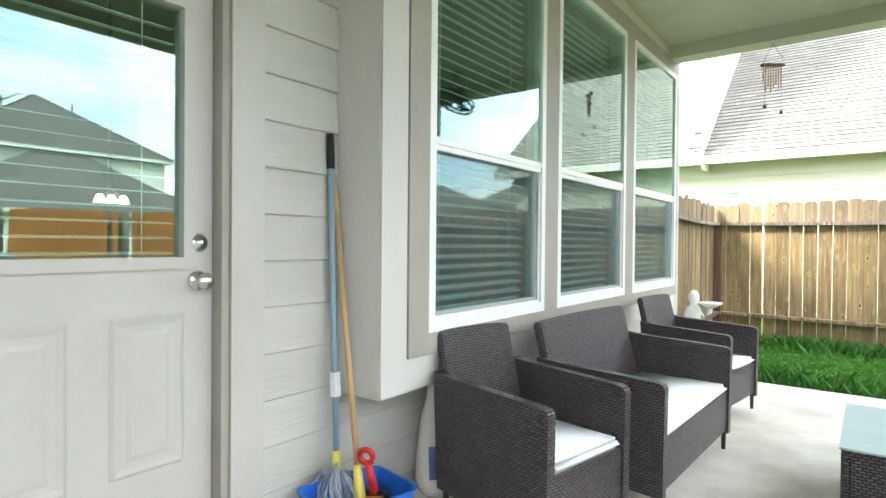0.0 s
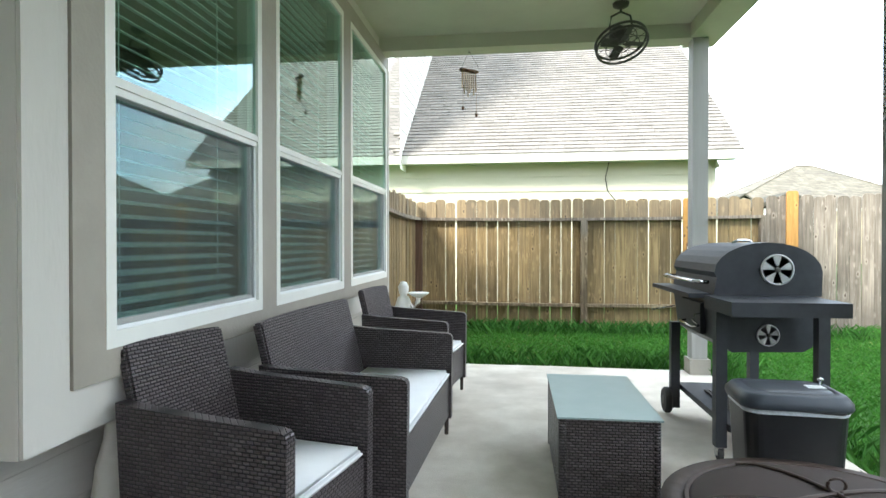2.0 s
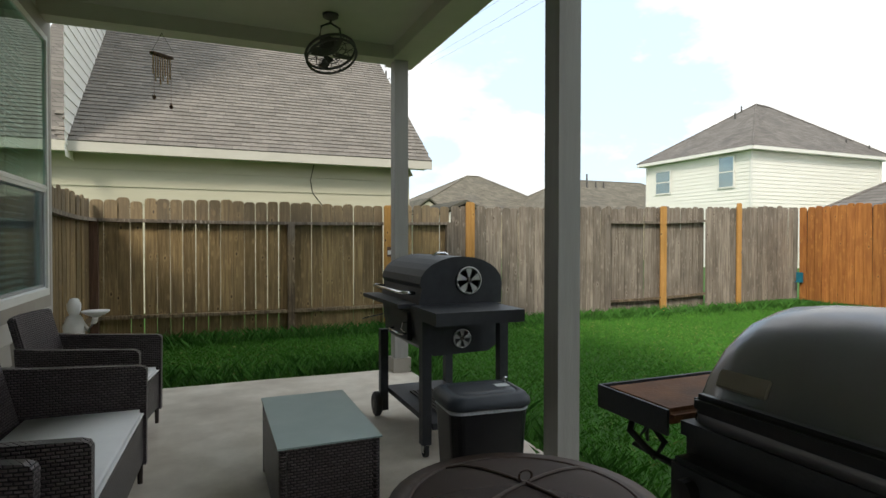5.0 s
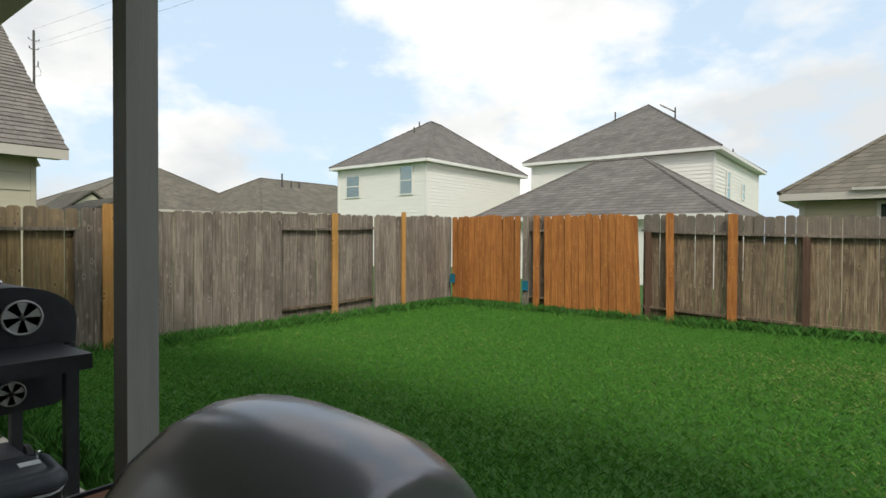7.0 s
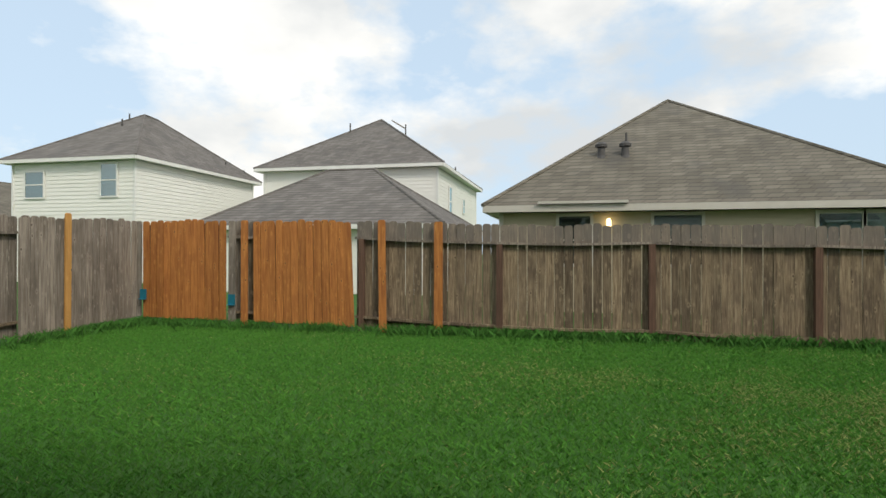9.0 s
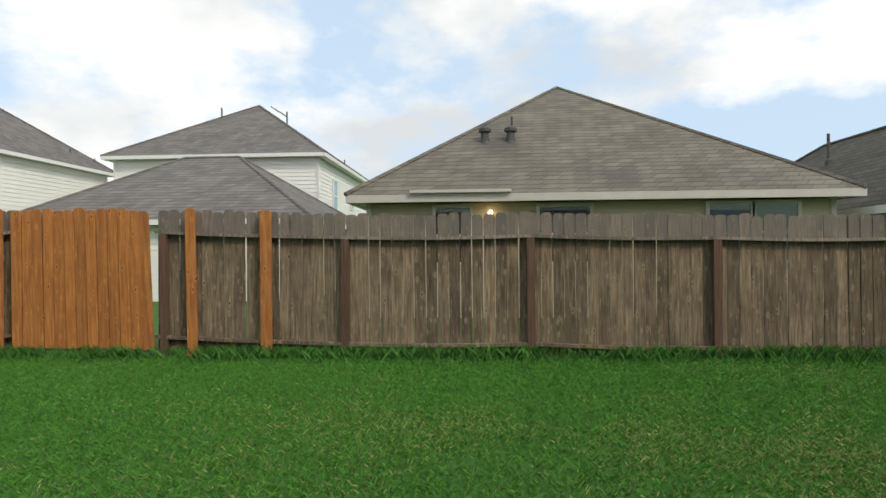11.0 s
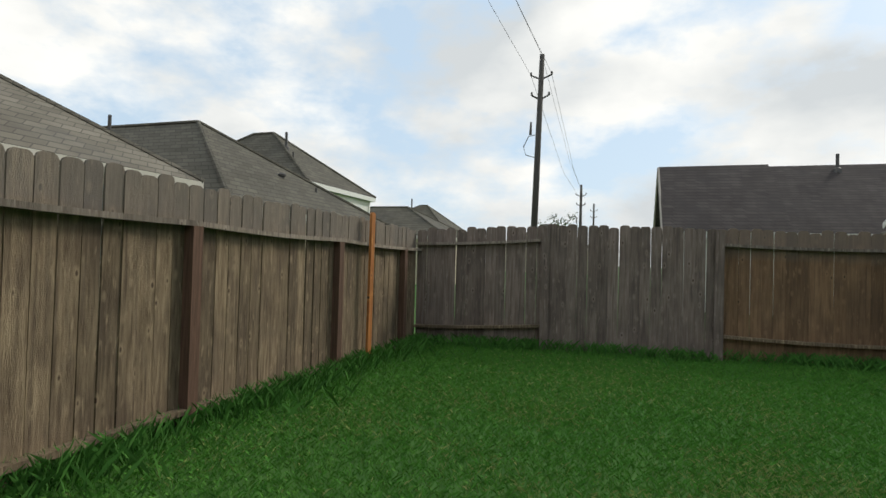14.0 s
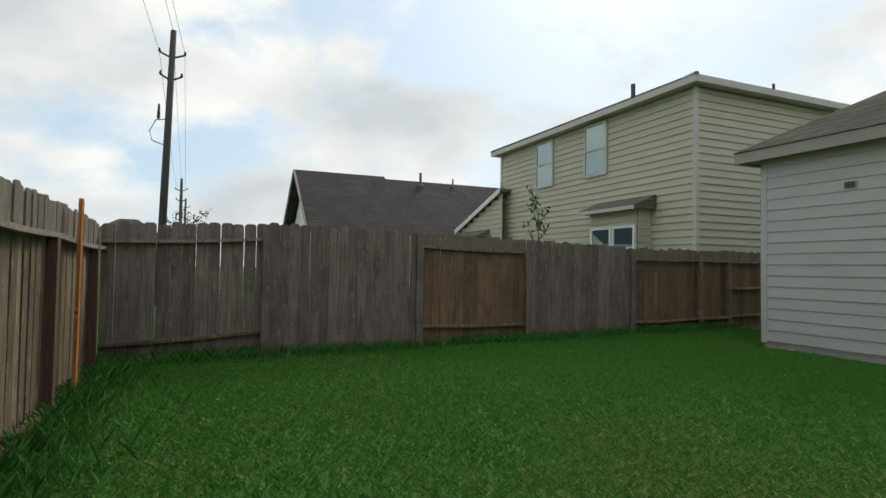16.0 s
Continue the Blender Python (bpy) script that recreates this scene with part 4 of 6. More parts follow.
def far_window(parent, centre, w, h, out, material_trim, shade=True):
    """A framed window standing proud on a wall. out: the wall's outward direction, 'x-', 'x+', 'y-', 'y+'."""
    ang = {"y-": 0, "x+": 90, "y+": 180, "x-": 270}[out]
    wd = new("window")
    wd.parent = parent
    wd.matrix_basis = pose(*centre, 0, 0, ang)
    bm = bmesh.new()
    f = 0.07
    for a, b, c, e in ((-w / 2, -w / 2 + f, 0, h), (w / 2 - f, w / 2, 0, h), (-w / 2 + f, w / 2 - f, 0, f), (-w / 2 + f, w / 2 - f, h - f, h), (-w / 2 + f, w / 2 - f, h / 2 - 0.025, h / 2 + 0.025)):
        box(bm, a, b, -0.05, 0.0, c, e)
    part("window_frame", bm, material_trim, wd)
    block("pane", (-w / 2 + f, w / 2 - f, -0.028, -0.022, f, h - f), M_DARKGLASS, wd)
    # with shade off, a black sheet stands in for the unlit room
    block("shade", (-w / 2 + f, w / 2 - f, -0.018, -0.012, f, h - f), M_SHADE if shade else M_INK, wd)
    return wd


def hip_house(name, x0, x1, y0, y1, ze, zr, ridge, wall_m, roof_m, fascia_m, label, over=0.4, foot=-0.2, step=0.02):
    """A house with a hipped roof. x0..y1 are the eaves; ridge: its two ends (x, y)."""
    h = base(name, pose(0, 0, 0), label, "house")
    a0, a1, b0, b1 = x0 + over, x1 - over, y0 + over, y1 - over
    for p, q, o in (((a0, b0), (a1, b0), (0, -1)), ((a1, b0), (a1, b1), (1, 0)), ((a1, b1), (a0, b1), (0, 1)), ((a0, b1), (a0, b0), (-1, 0))):
        bm = bmesh.new()
        lap_wall(bm, p, q, foot, ze, o, 0.178, step)
        part("wall", bm, wall_m, h)
    for x, y in ((a0, b0), (a1, b0), (a0, b1), (a1, b1)):
        block("corner_board", (x - 0.05, x + 0.05, y - 0.05, y + 0.05, foot, ze), fascia_m, h)
    bm = bmesh.new()
    e = [bm.verts.new(p) for p in ((x0, y0, ze + 0.16), (x1, y0, ze + 0.16), (x1, y1, ze + 0.16), (x0, y1, ze + 0.16))]
    r = [bm.verts.new((*ridge[0], zr)), bm.verts.new((*ridge[1], zr))]
    if abs(ridge[1][0] - ridge[0][0]) > abs(ridge[1][1] - ridge[0][1]):
        fs = ((e[0], e[1], r[1], r[0]), (e[1], e[2], r[1]), (e[2], e[3], r[0], r[1]), (e[3], e[0], r[0]))
    else:
        fs = ((e[0], e[1], r[0]), (e[1], e[2], r[1], r[0]), (e[2], e[3], r[1]), (e[3], e[0], r[0], r[1]))
    for f in fs:
        bm.faces.new(f)
    rf = part("roof", bm, roof_m, h)
    bm = bmesh.new()
    for p, q in ((e0, rr) for e0, rr in (((x0, y0), ridge[0]), ((x1, y1), ridge[1]), ((x0, y1), ridge[0] if abs(ridge[1][0] - ridge[0][0]) > abs(ridge[1][1] - ridge[0][1]) else ridge[1]),
                                        ((x1, y0), ridge[1] if abs(ridge[1][0] - ridge[0][0]) > abs(ridge[1][1] - ridge[0][1]) else ridge[0]))):
        tube(bm, [(*p, ze + 0.165), (*q, zr + 0.005)], 0.055, 6)
    tube(bm, [(*ridge[0], zr + 0.005), (*ridge[1], zr + 0.006)], 0.055, 6)
    part("ridge_cap", bm, roof_m, rf)
    t = 0.03
    for d in ((x0, x1, y0, y0 + t), (x0, x1, y1 - t, y1), (x0, x0 + t, y0 + t, y1 - t), (x1 - t, x1, y0 + t, y1 - t)):
        block("fascia", (*d, ze, ze + 0.155), fascia_m, h)
    bm = bmesh.new()
    box(bm, x0 + t, x1 - t, y0 + t, y1 - t, ze + 0.02, ze + 0.04)
    part("soffit", bm, fascia_m, h)
    return h


def cap_vent(parent, x, y, z, k=1.0):
    bm = bmesh.new()
    lathe(bm, [(0.17, -0.30), (0.155, -0.02), (0.11, 0.06), (0.095, 0.28), (0.155, 0.30), (0.16, 0.37), (0.09, 0.43), (0.001, 0.44)], 14, pose(x, y, z) @ Matrix.Scale(k, 4))
    return part("roof_vent", bm, M_PIPE, parent, "dark mushroom roof vent")


# two pale two-storey houses beyond the east fence
hA = hip_house("house", 22.0, 32.2, 18.6, 26.0, 5.38, 8.55, ((26.7, 22.2), (27.9, 22.4)), M_WHITE_SIDE, M_ROOF_GREY, M_FASCIA_W, "pale two-storey house with a hipped grey roof")
far_window(hA, (22.37, 24.35, 3.75), 1.15, 1.3, "x-", M_FASCIA_W)
far_window(hA, (22.37, 20.3, 3.75), 0.95, 1.55, "x-", M_FASCIA_W)
for x, y, z in ((25.4, 22.4, 7.55), (26.1, 22.6, 8.0), (30.0, 19.6, 6.0), (31.2, 19.2, 5.7)):
    pipe(hA, x, y, z, 0.5)
hB = hip_house("house", 27.0, 39.0, 6.1, 16.0, 5.42, 9.1, ((32.6, 11.1), (33.6, 11.1)), M_WHITE_SIDE, M_ROOF_GREY, M_FASCIA_W, "pale two-storey house behind a low hipped roof")
for x, y, z, hh in ((31.0, 12.4, 8.0, 0.6), (33.2, 9.8, 7.7, 1.2), (35.0, 8.6, 6.9, 0.5), (35.7, 8.3, 6.7, 0.5), (37.2, 7.6, 6.3, 0.6)):
    pipe(hB, x, y, z, hh)
bm = bmesh.new()
box(bm, -0.25, 0.25, -0.4, 0.4, 0.0, 0.06, pose(33.0, 10.2, 8.85, 32, 0, 0))
part("roof_panel", bm, M_ROOM, hB, "small dark roof panel")
far_window(hB, (30.2, 6.47, 3.2), 0.8, 1.6, "y-", M_FASCIA_W)
far_window(hB, (34.0, 6.47, 3.6), 0.7, 0.9, "y-", M_FASCIA_W)
hip_house("garage_house", 18.6, 26.8, 4.2, 13.4, 2.1, 4.75, ((23.2, 8.2), (23.2, 10.2)), M_WHITE_SIDE, M_ROOF_GREY, M_FASCIA_W, "low hipped grey shingle roof of a one-storey house")
# low house straight behind the east fence
hC = hip_house("house", 14.5, 28.5, -7.7, 2.35, 2.28, 6.4, ((21.2, -2.85), (21.9, -2.85)), M_TAN, M_ROOF_BROWN, M_FASCIA, "tan one-storey house with a large hipped brown roof")
block("gutter", (14.41, 14.49, -0.95, 1.05, 2.455, 2.51), M_FASCIA, hC, "short length of eave gutter", 0.01)
cap_vent(hC, 17.05, -0.50, 3.88)
cap_vent(hC, 17.05, -1.12, 3.88)
pipe(hC, 17.3, -1.17, 4.1, 0.50, 0.03)
for y, w in ((0.22, 0.85), (-2.05, 1.15), (-5.3, 0.95), (-6.2, 0.95)):
    far_window(hC, (14.87, y, 1.0), w, 1.25, "x-", M_FASCIA, y < -4)
lamp = base("porch_lantern", pose(14.86, -0.55, 2.02), "small lit brass wall lantern", "wall lamp")
bm = bmesh.new()
lathe(bm, [(0.03, -0.1), (0.05, -0.06), (0.05, 0.06), (0.02, 0.1)], 10, pose(-0.08, 0, 0))
part("bulb_glass", bm, M_LAMP, lamp, "warm glowing glass")
block("bracket", (-0.06, 0.02, -0.02, 0.02, -0.02, 0.02), M_PIPE, lamp)
# houses to the south-east
hD = hip_house("house", 14.04, 24.46, -14.77, -7.85, 1.94, 4.41, ((17.6, -10.94), (21.16, -10.94)), M_TAN, M_ROOF_DARK, M_FASCIA_W, "one-storey house with a weathered dark hipped roof", 0.3)
cap_vent(hD, 15.62, -11.60, 2.96, 0.62)
pipe(hD, 15.22, -12.53, 2.70, 0.28, 0.026)
pipe(hD, 19.18, -9.85, 3.65, 0.75, 0.04)
block("gutter", (13.98, 14.04, -9.6, -8.5, 2.06, 2.13), M_FASCIA, hD, "short length of eave gutter", 0.01)
hE = hip_house("house", 17.0, 23.7, -19.86, -14.96, 3.40, 5.68, ((19.99, -17.36), (20.85, -17.36)), M_WHITE_SIDE, M_ROOF_DARK, M_FASCIA_W, "cream two-storey house far off", 0.2, -0.5)
for y, w in ((-18.55, 0.66), (-15.85, 0.42)):
    far_window(hE, (17.18, y, 2.27), w, 0.91, "x-", M_FASCIA_W)
pipe(hE, 18.93, -16.6, 4.95, 0.55, 0.045)
pipe(hE, 18.3, -16.1, 4.4, 0.3, 0.03)
hK = hip_house("house", 16.1, 24.87, -32.49, -26.19, 2.25, 4.14, ((19.47, -29.34), (21.72, -29.34)), M_TAN, M_ROOF_DARK, M_FASCIA, "far one-storey house with a dark roof", 0.3, -0.4)
hL = hip_house("house", 20.0, 27.5, -46.0, -38.5, 3.0, 5.55, ((23.0, -42.2), (23.6, -42.2)), M_TAN, M_ROOF_DARK, M_FASCIA, "far one-storey house with a dark peaked roof", 0.3)
pipe(hL, 24.0, -41.4, 5.1, 0.9, 0.06)
hip_house("house", 12.0, 24.0, -85.0, -73.0, 3.0, 6.6, ((17.0, -79.0), (19.0, -79.0)), M_TAN, M_ROOF_DARK, M_FASCIA, "far one-storey house with a dark roof")
# houses to the north-east
hip_house("house", 12.0, 25.0, 36.5, 47.0, 3.1, 6.4, ((18.6, 41.5), (19.6, 41.5)), M_TAN, M_ROOF_BROWN, M_FASCIA, "far one-storey house with a brown hipped roof")
hZ = hip_house("house", 20.5, 34.0, 30.5, 43.0, 3.0, 5.75, ((24.0, 35.8), (31.0, 35.8)), M_TAN, M_ROOF_BROWN, M_FASCIA, "far one-storey house with a long brown roof")
for x, hh in ((25.0, 1.0), (25.8, 0.5), (26.5, 0.5)):
    pipe(hZ, x, 34.6, 5.1, hh, 0.06)


def side_wall(parent, material, *args):
    """One lap-sided wall as a part of its own."""
    bm = bmesh.new()
    lap_wall(bm, *args)
    return part("wall", bm, material, parent)


def gable_house(name, x0, x1, y0, y1, ze, zr, along, wall_m, roof_m, fascia_m, label, over=0.35):
    """A house with a gabled roof whose ridge runs along x or y. x0..y1 are the eaves and rakes."""
    h = base(name, pose(0, 0, 0), label, "house")
    a0, a1, b0, b1 = x0 + over, x1 - over, y0 + over, y1 - over
    for p, q, o in (((a0, b0), (a1, b0), (0, -1)), ((a1, b0), (a1, b1), (1, 0)), ((a1, b1), (a0, b1), (0, 1)), ((a0, b1), (a0, b0), (-1, 0))):
        side_wall(h, wall_m, p, q, -1.0, ze, o)
    xm, ym = (x0 + x1) / 2, (y0 + y1) / 2
    ends = [((x, b0), (x, b1), (x, ym)) for x in (a0, a1)] if along == "x" else [((a0, y), (a1, y), (xm, y)) for y in (b0, b1)]
    for p, q, top in ends:
        bm = bmesh.new()
        bm.faces.new([bm.verts.new(c) for c in ((*p, ze), (*q, ze), (*top, zr - 0.1))])
        part("gable", bm, wall_m, h)
    bm = bmesh.new()
    if along == "x":
        ym = (y0 + y1) / 2
        pts = [(y0, ze), (ym, zr), (y1, ze), (y1, ze + 0.1), (ym, zr + 0.1), (y0, ze + 0.1)]
        prism(bm, pts, x0, x1, "x")
    else:
        xm = (x0 + x1) / 2
        pts = [(x0, ze), (xm, zr), (x1, ze), (x1, ze + 0.1), (xm, zr + 0.1), (x0, ze + 0.1)]
        prism(bm, pts, y0, y1, "y")
    part("roof", bm, roof_m, h)
    for d in (((x0, x1, y0 - 0.03, y0), (x0, x1, y1, y1 + 0.03)) if along == "x" else ((x0 - 0.03, x0, y0, y1), (x1, x1 + 0.03, y0, y1))):
        block("fascia", (*d, ze - 0.08, ze + 0.11), fascia_m, h)
    return h


hF = gable_house("house", 3.35, 6.638, -23.43, -17.01, 2.10, 4.48, "x", M_WHITE_SIDE, M_ROOF_BLACK, M_FASCIA_W, "one-storey house with a dark gabled roof")
for y in (-17.02, -23.42):
    bm = bmesh.new()
    tube(bm, [(6.645, y, 2.15), (6.645, -20.22, 4.54)], 0.045, 6)
    part("rake_board", bm, M_ROOM, hF, "dark rake edge of the gable")
hM = gable_house("house", -8.0, 3.3, -30.4, -22.2, 2.37, 5.40, "x", M_WHITE_SIDE, M_ROOF_BLACK, M_FASCIA_W, "long one-storey house with a dark gabled roof")
pipe(hM, -0.26, -25.9, 5.25, 0.62, 0.065)
pipe(hM, -2.05, -26.0, 5.3, 0.42, 0.04)
# two-storey neighbour to the south
hG = hip_house("house", -10.75, -0.65, -19.27, -9.42, 5.53, 7.80, ((-5.8, -14.59), (-5.44, -14.41)), M_CREAM, M_ROOF_BROWN, M_FASCIA, "cream two-storey house with lap siding beyond the fence", 0.32, -1.0, 0.030)
for y in (-15.98, -13.33):
    far_window(hG, (-0.945, y, 3.93), 1.03, 1.55, "x+", M_FASCIA)
pipe(hG, -3.1, -14.2, 6.6, 0.62, 0.07)
pipe(hG, -5.2, -10.9, 6.2, 0.35, 0.04)
gbay = new("box_bay")
gbay.parent = hG
side_wall(gbay, M_CREAM, (-0.52, -13.0), (-0.52, -11.15), 0.5, 2.80, (1, 0), 0.178, 0.026)
side_wall(gbay, M_CREAM, (-1.0, -13.0), (-0.52, -13.0), 0.5, 2.80, (0, -1), 0.178, 0.026)
side_wall(gbay, M_CREAM, (-0.52, -11.15), (-1.0, -11.15), 0.5, 2.80, (0, 1), 0.178, 0.026)
bm = bmesh.new()
prism(bm, [(-1.0, 3.16), (-0.25, 2.84), (-0.25, 2.76), (-1.0, 2.76)], -13.22, -10.95, "y")
part("bay_roof", bm, M_ROOF_BROWN, gbay, "small shingled bay roof")
block("bay_fascia", (-0.245, -0.225, -13.22, -10.95, 2.735, 2.83), M_FASCIA, gbay)
for y in (-12.52, -11.62):
    far_window(hG, (-0.51, y, 1.2), 0.86, 1.17, "x+", M_FASCIA_W)
far_window(hG, (-0.945, -15.85, 1.02), 1.0, 1.08, "x+", M_FASCIA_W)
# its low wing, under a roof that falls away from the tall part
gwing = base("house_wing", pose(0, 0, 0), "low cream wing with a sloping roof", "house")
side_wall(gwing, M_CREAM, (-0.62, -21.8), (-0.62, -18.25), -1.0, 2.72, (1, 0), 0.178, 0.026)
for k in range(7):
    y0, z0 = -21.75 + 0.53 * k, 2.72 + 0.178 * k
    if y0 < -18.4:
        side_wall(gwing, M_CREAM, (-0.62, y0), (-0.62, -18.25), z0, z0 + 0.178, (1, 0), 0.178, 0.026)
side_wall(gwing, M_CREAM, (-9.8, -21.8), (-0.62, -21.8), -1.0, 2.72, (0, -1), 0.178, 0.026)
bm = bmesh.new()
prism(bm, [(-22.1, 2.76), (-18.2, 4.07), (-18.2, 4.17), (-22.1, 2.86)], -9.8, -0.48, "x")
part("roof", bm, M_ROOF_BROWN, gwing)
bm = bmesh.new()
prism(bm, [(-22.15, 2.66), (-18.2, 4.0), (-18.2, 4.185), (-22.15, 2.85)], -0.475, -0.445, "x")
part("rake_board", bm, M_FASCIA_W, gwing, "pale rake board")
bm = bmesh.new()
prism(bm, [(-0.60, 2.72), (-0.1, 2.48), (-0.1, 2.40), (-0.60, 2.40)], -21.3, -19.2, "y")
part("bay_roof", bm, M_ROOF_BROWN, gwing, "small shingled bay roof")
# the neighbour to the north: tall gabled roof and a pale upper wall
NX0, NX1, NE, NS, NEZ = -3.6, 3.92, 11.62, 0.80, 2.90
UPX = -2.55
hN = base("neighbour_house", pose(0, 0, 0), "cream neighbour house with a steep grey shingle roof", "house")
side_wall(hN, M_CREAM, (NX0, NE + 0.42), (NX1 - 0.38, NE + 0.42), -0.2, 2.78, (0, -1), 0.30, 0.02)
side_wall(hN, M_CREAM, (NX1 - 0.38, NE + 0.42), (NX1 - 0.38, NE + 11.0), -0.2, 2.78, (1, 0), 0.30, 0.02)
bm = bmesh.new()
bm.faces.new([bm.verts.new(p) for p in ((NX1 - 0.38, NE + 0.1, 2.6), (NX1 - 0.38, NE + 12, 2.6), (NX1 - 0.38, NE + 5.7, 2.6 + 5.6 * NS))])
part("gable", bm, M_CREAM, hN)
bm = bmesh.new()
box(bm, NX1 - 0.44, NX1 - 0.36, NE + 0.40, NE + 0.48, -0.2, 2.78)
part("corner_board", bm, M_CREAM, hN)
bm = bmesh.new()
box(bm, NX0, NX1, NE - 0.02, NE + 0.01, 2.735, 2.905)
part("fascia", bm, M_FASCIA, hN, "painted fascia board")
bm = bmesh.new()
box(bm, NX0, NX1 - 0.02, NE + 0.01, NE + 0.44, 2.765, 2.785)
part("soffit", bm, M_FASCIA, hN)
bm = bmesh.new()
vs = [bm.verts.new(p) for p in ((NX0, NE, NEZ), (NX1, NE, NEZ), (NX1, NE + 6, NEZ + 6 * NS), (NX0, NE + 6, NEZ + 6 * NS), (NX1, NE + 12, NEZ), (NX0, NE + 12, NEZ))]
bm.faces.new((vs[0], vs[1], vs[2], vs[3]))
bm.faces.new((vs[3], vs[2], vs[4], vs[5]))
roofN = part("roof", bm, M_ROOF_GREY, hN, "steep roof of grey brown shingle tabs")
bm = bmesh.new()
lap_wall(bm, (UPX, NE - 0.2), (UPX, NE + 9), 2.62, 9.5, (1, 0), 0.2)
part("upper_wall", bm, M_WHITE_SIDE, hN, "pale lap-sided upper wall")
bm = bmesh.new()
tube(bm, [(1.55, NE + 0.40, 2.76), (1.48, NE + 0.39, 2.45), (1.52, NE + 0.39, 2.2), (1.72, NE + 0.39, 1.95), (1.82, NE + 0.39, 1.7), (1.83, NE + 0.39, 1.2)], 0.009, 6)
part("cable", bm, M_WIRE, hN, "loose dark cable")
shed = gable_house("garden_shed", 10.6, 13.6, 33.0, 37.0, 2.7, 3.8, "y", M_CREAM, M_ROOF_DARK, M_FASCIA, "small far shed with a dark gable roof", 0.15)
gable_house("garden_shed", 5.6, 7.5, 15.6, 18.2, 1.95, 2.35, "y", M_WHITE_SIDE, M_ROOF_DARK, M_FASCIA, "small shed with a low gable roof beyond the fence", 0.1)

# ---------------------------------------------------------------- porch furniture
def rounded_slab(bm, x0, x1, y0, y1, z0, z1, r=0.02, m=None):
    v = box(bm, x0, x1, y0, y1, z0, z1)
    es = {e for q in v for e in q.link_edges}
    out = bmesh.ops.bevel(bm, geom=list(es), offset=r, segments=3, affect="EDGES", clamp_overlap=True)
    if m is not None:
        bmesh.ops.transform(bm, matrix=m, verts=list({q for f in out["faces"] for q in f.verts} | {q for q in v if q.is_valid}))


def wicker_seat(name, W, m, label, category, group=""):
    """An armchair or loveseat of flat wicker, facing local +x; the origin lies on the floor under its front middle."""
    c = base(name, m, label, category, group)
    D = 0.60
    for s in (-1, 1):
        y0, y1 = (W / 2 - 0.045, W / 2) if s > 0 else (-W / 2, -W / 2 + 0.045)
        bm = bmesh.new()
        prism(bm, [(-D, 0.13), (0.0, 0.10), (0.006, 0.585), (-0.004, 0.602), (-0.03, 0.610), (-D + 0.1, 0.628), (-D - 0.03, 0.64)], y0, y1, "y")
        part("arm", bm, M_WICKER, c, bevel=0.006)
    bm = bmesh.new()
    box(bm, -0.05, -0.012, -W / 2 + 0.046, W / 2 - 0.046, 0.12, 0.345)
    part("front_apron", bm, M_WICKER, c, bevel=0.008)
    bm = bmesh.new()
    box(bm, -D + 0.02, -0.051, -W / 2 + 0.046, W / 2 - 0.046, 0.30, 0.345)
    part("seat_deck", bm, M_WICKER, c, bevel=0.006)
    bm = bmesh.new()
    w = W - 0.10
    box(bm, -0.022, 0.022, -w / 2, w / 2, 0.0, 0.535)
    bmesh.ops.subdivide_edges(bm, edges=[e for e in bm.edges if abs(e.verts[0].co.y - e.verts[1].co.y) > 0.1], cuts=6, use_grid_fill=True)
    for v in bm.verts:
        v.co.x -= 0.03 * (1 - (2 * v.co.y / w) ** 2)
        if v.co.z > 0.4:
            v.co.z -= 0.012 * (2 * v.co.y / w) ** 2
    part("backrest", bm, M_WICKER, c, bevel=0.010, m=pose(-D + 0.06, 0, 0.30, 0, -14, 0))
    bm = bmesh.new()
    rounded_slab(bm, -D + 0.07, -0.004, -W / 2 + 0.05, W / 2 - 0.05, 0.347, 0.395, 0.02)
    part("seat_cushion", bm, M_CUSHION, c, "white cloth seat cushion", smooth=True)
    for x in (-0.03, -D + 0.03):
        for y in (-W / 2 + 0.028, W / 2 - 0.028):
            bm = bmesh.new()
            tube(bm, [(x, y, 0.0), (x, y, 0.14)], [0.012, 0.015], 8)
            part("leg", bm, M_LEG, c, "dark steel leg")
    return c


wicker_seat("wicker_armchair", 0.57, pose(-0.885, 2.34, 0, 0, 0, -11), "dark brown wicker armchair with a white cushion", "chair", "wicker seats")
wicker_seat("wicker_loveseat", 1.19, pose(-0.695, 3.325, 0, 0, 0, -2.5), "dark brown wicker loveseat with a white cushion", "loveseat", "wicker seats")
wicker_seat("wicker_armchair", 0.60, pose(-0.715, 4.66, 0, 0, 0, -8), "dark brown wicker armchair beyond the loveseat", "chair", "wicker seats")


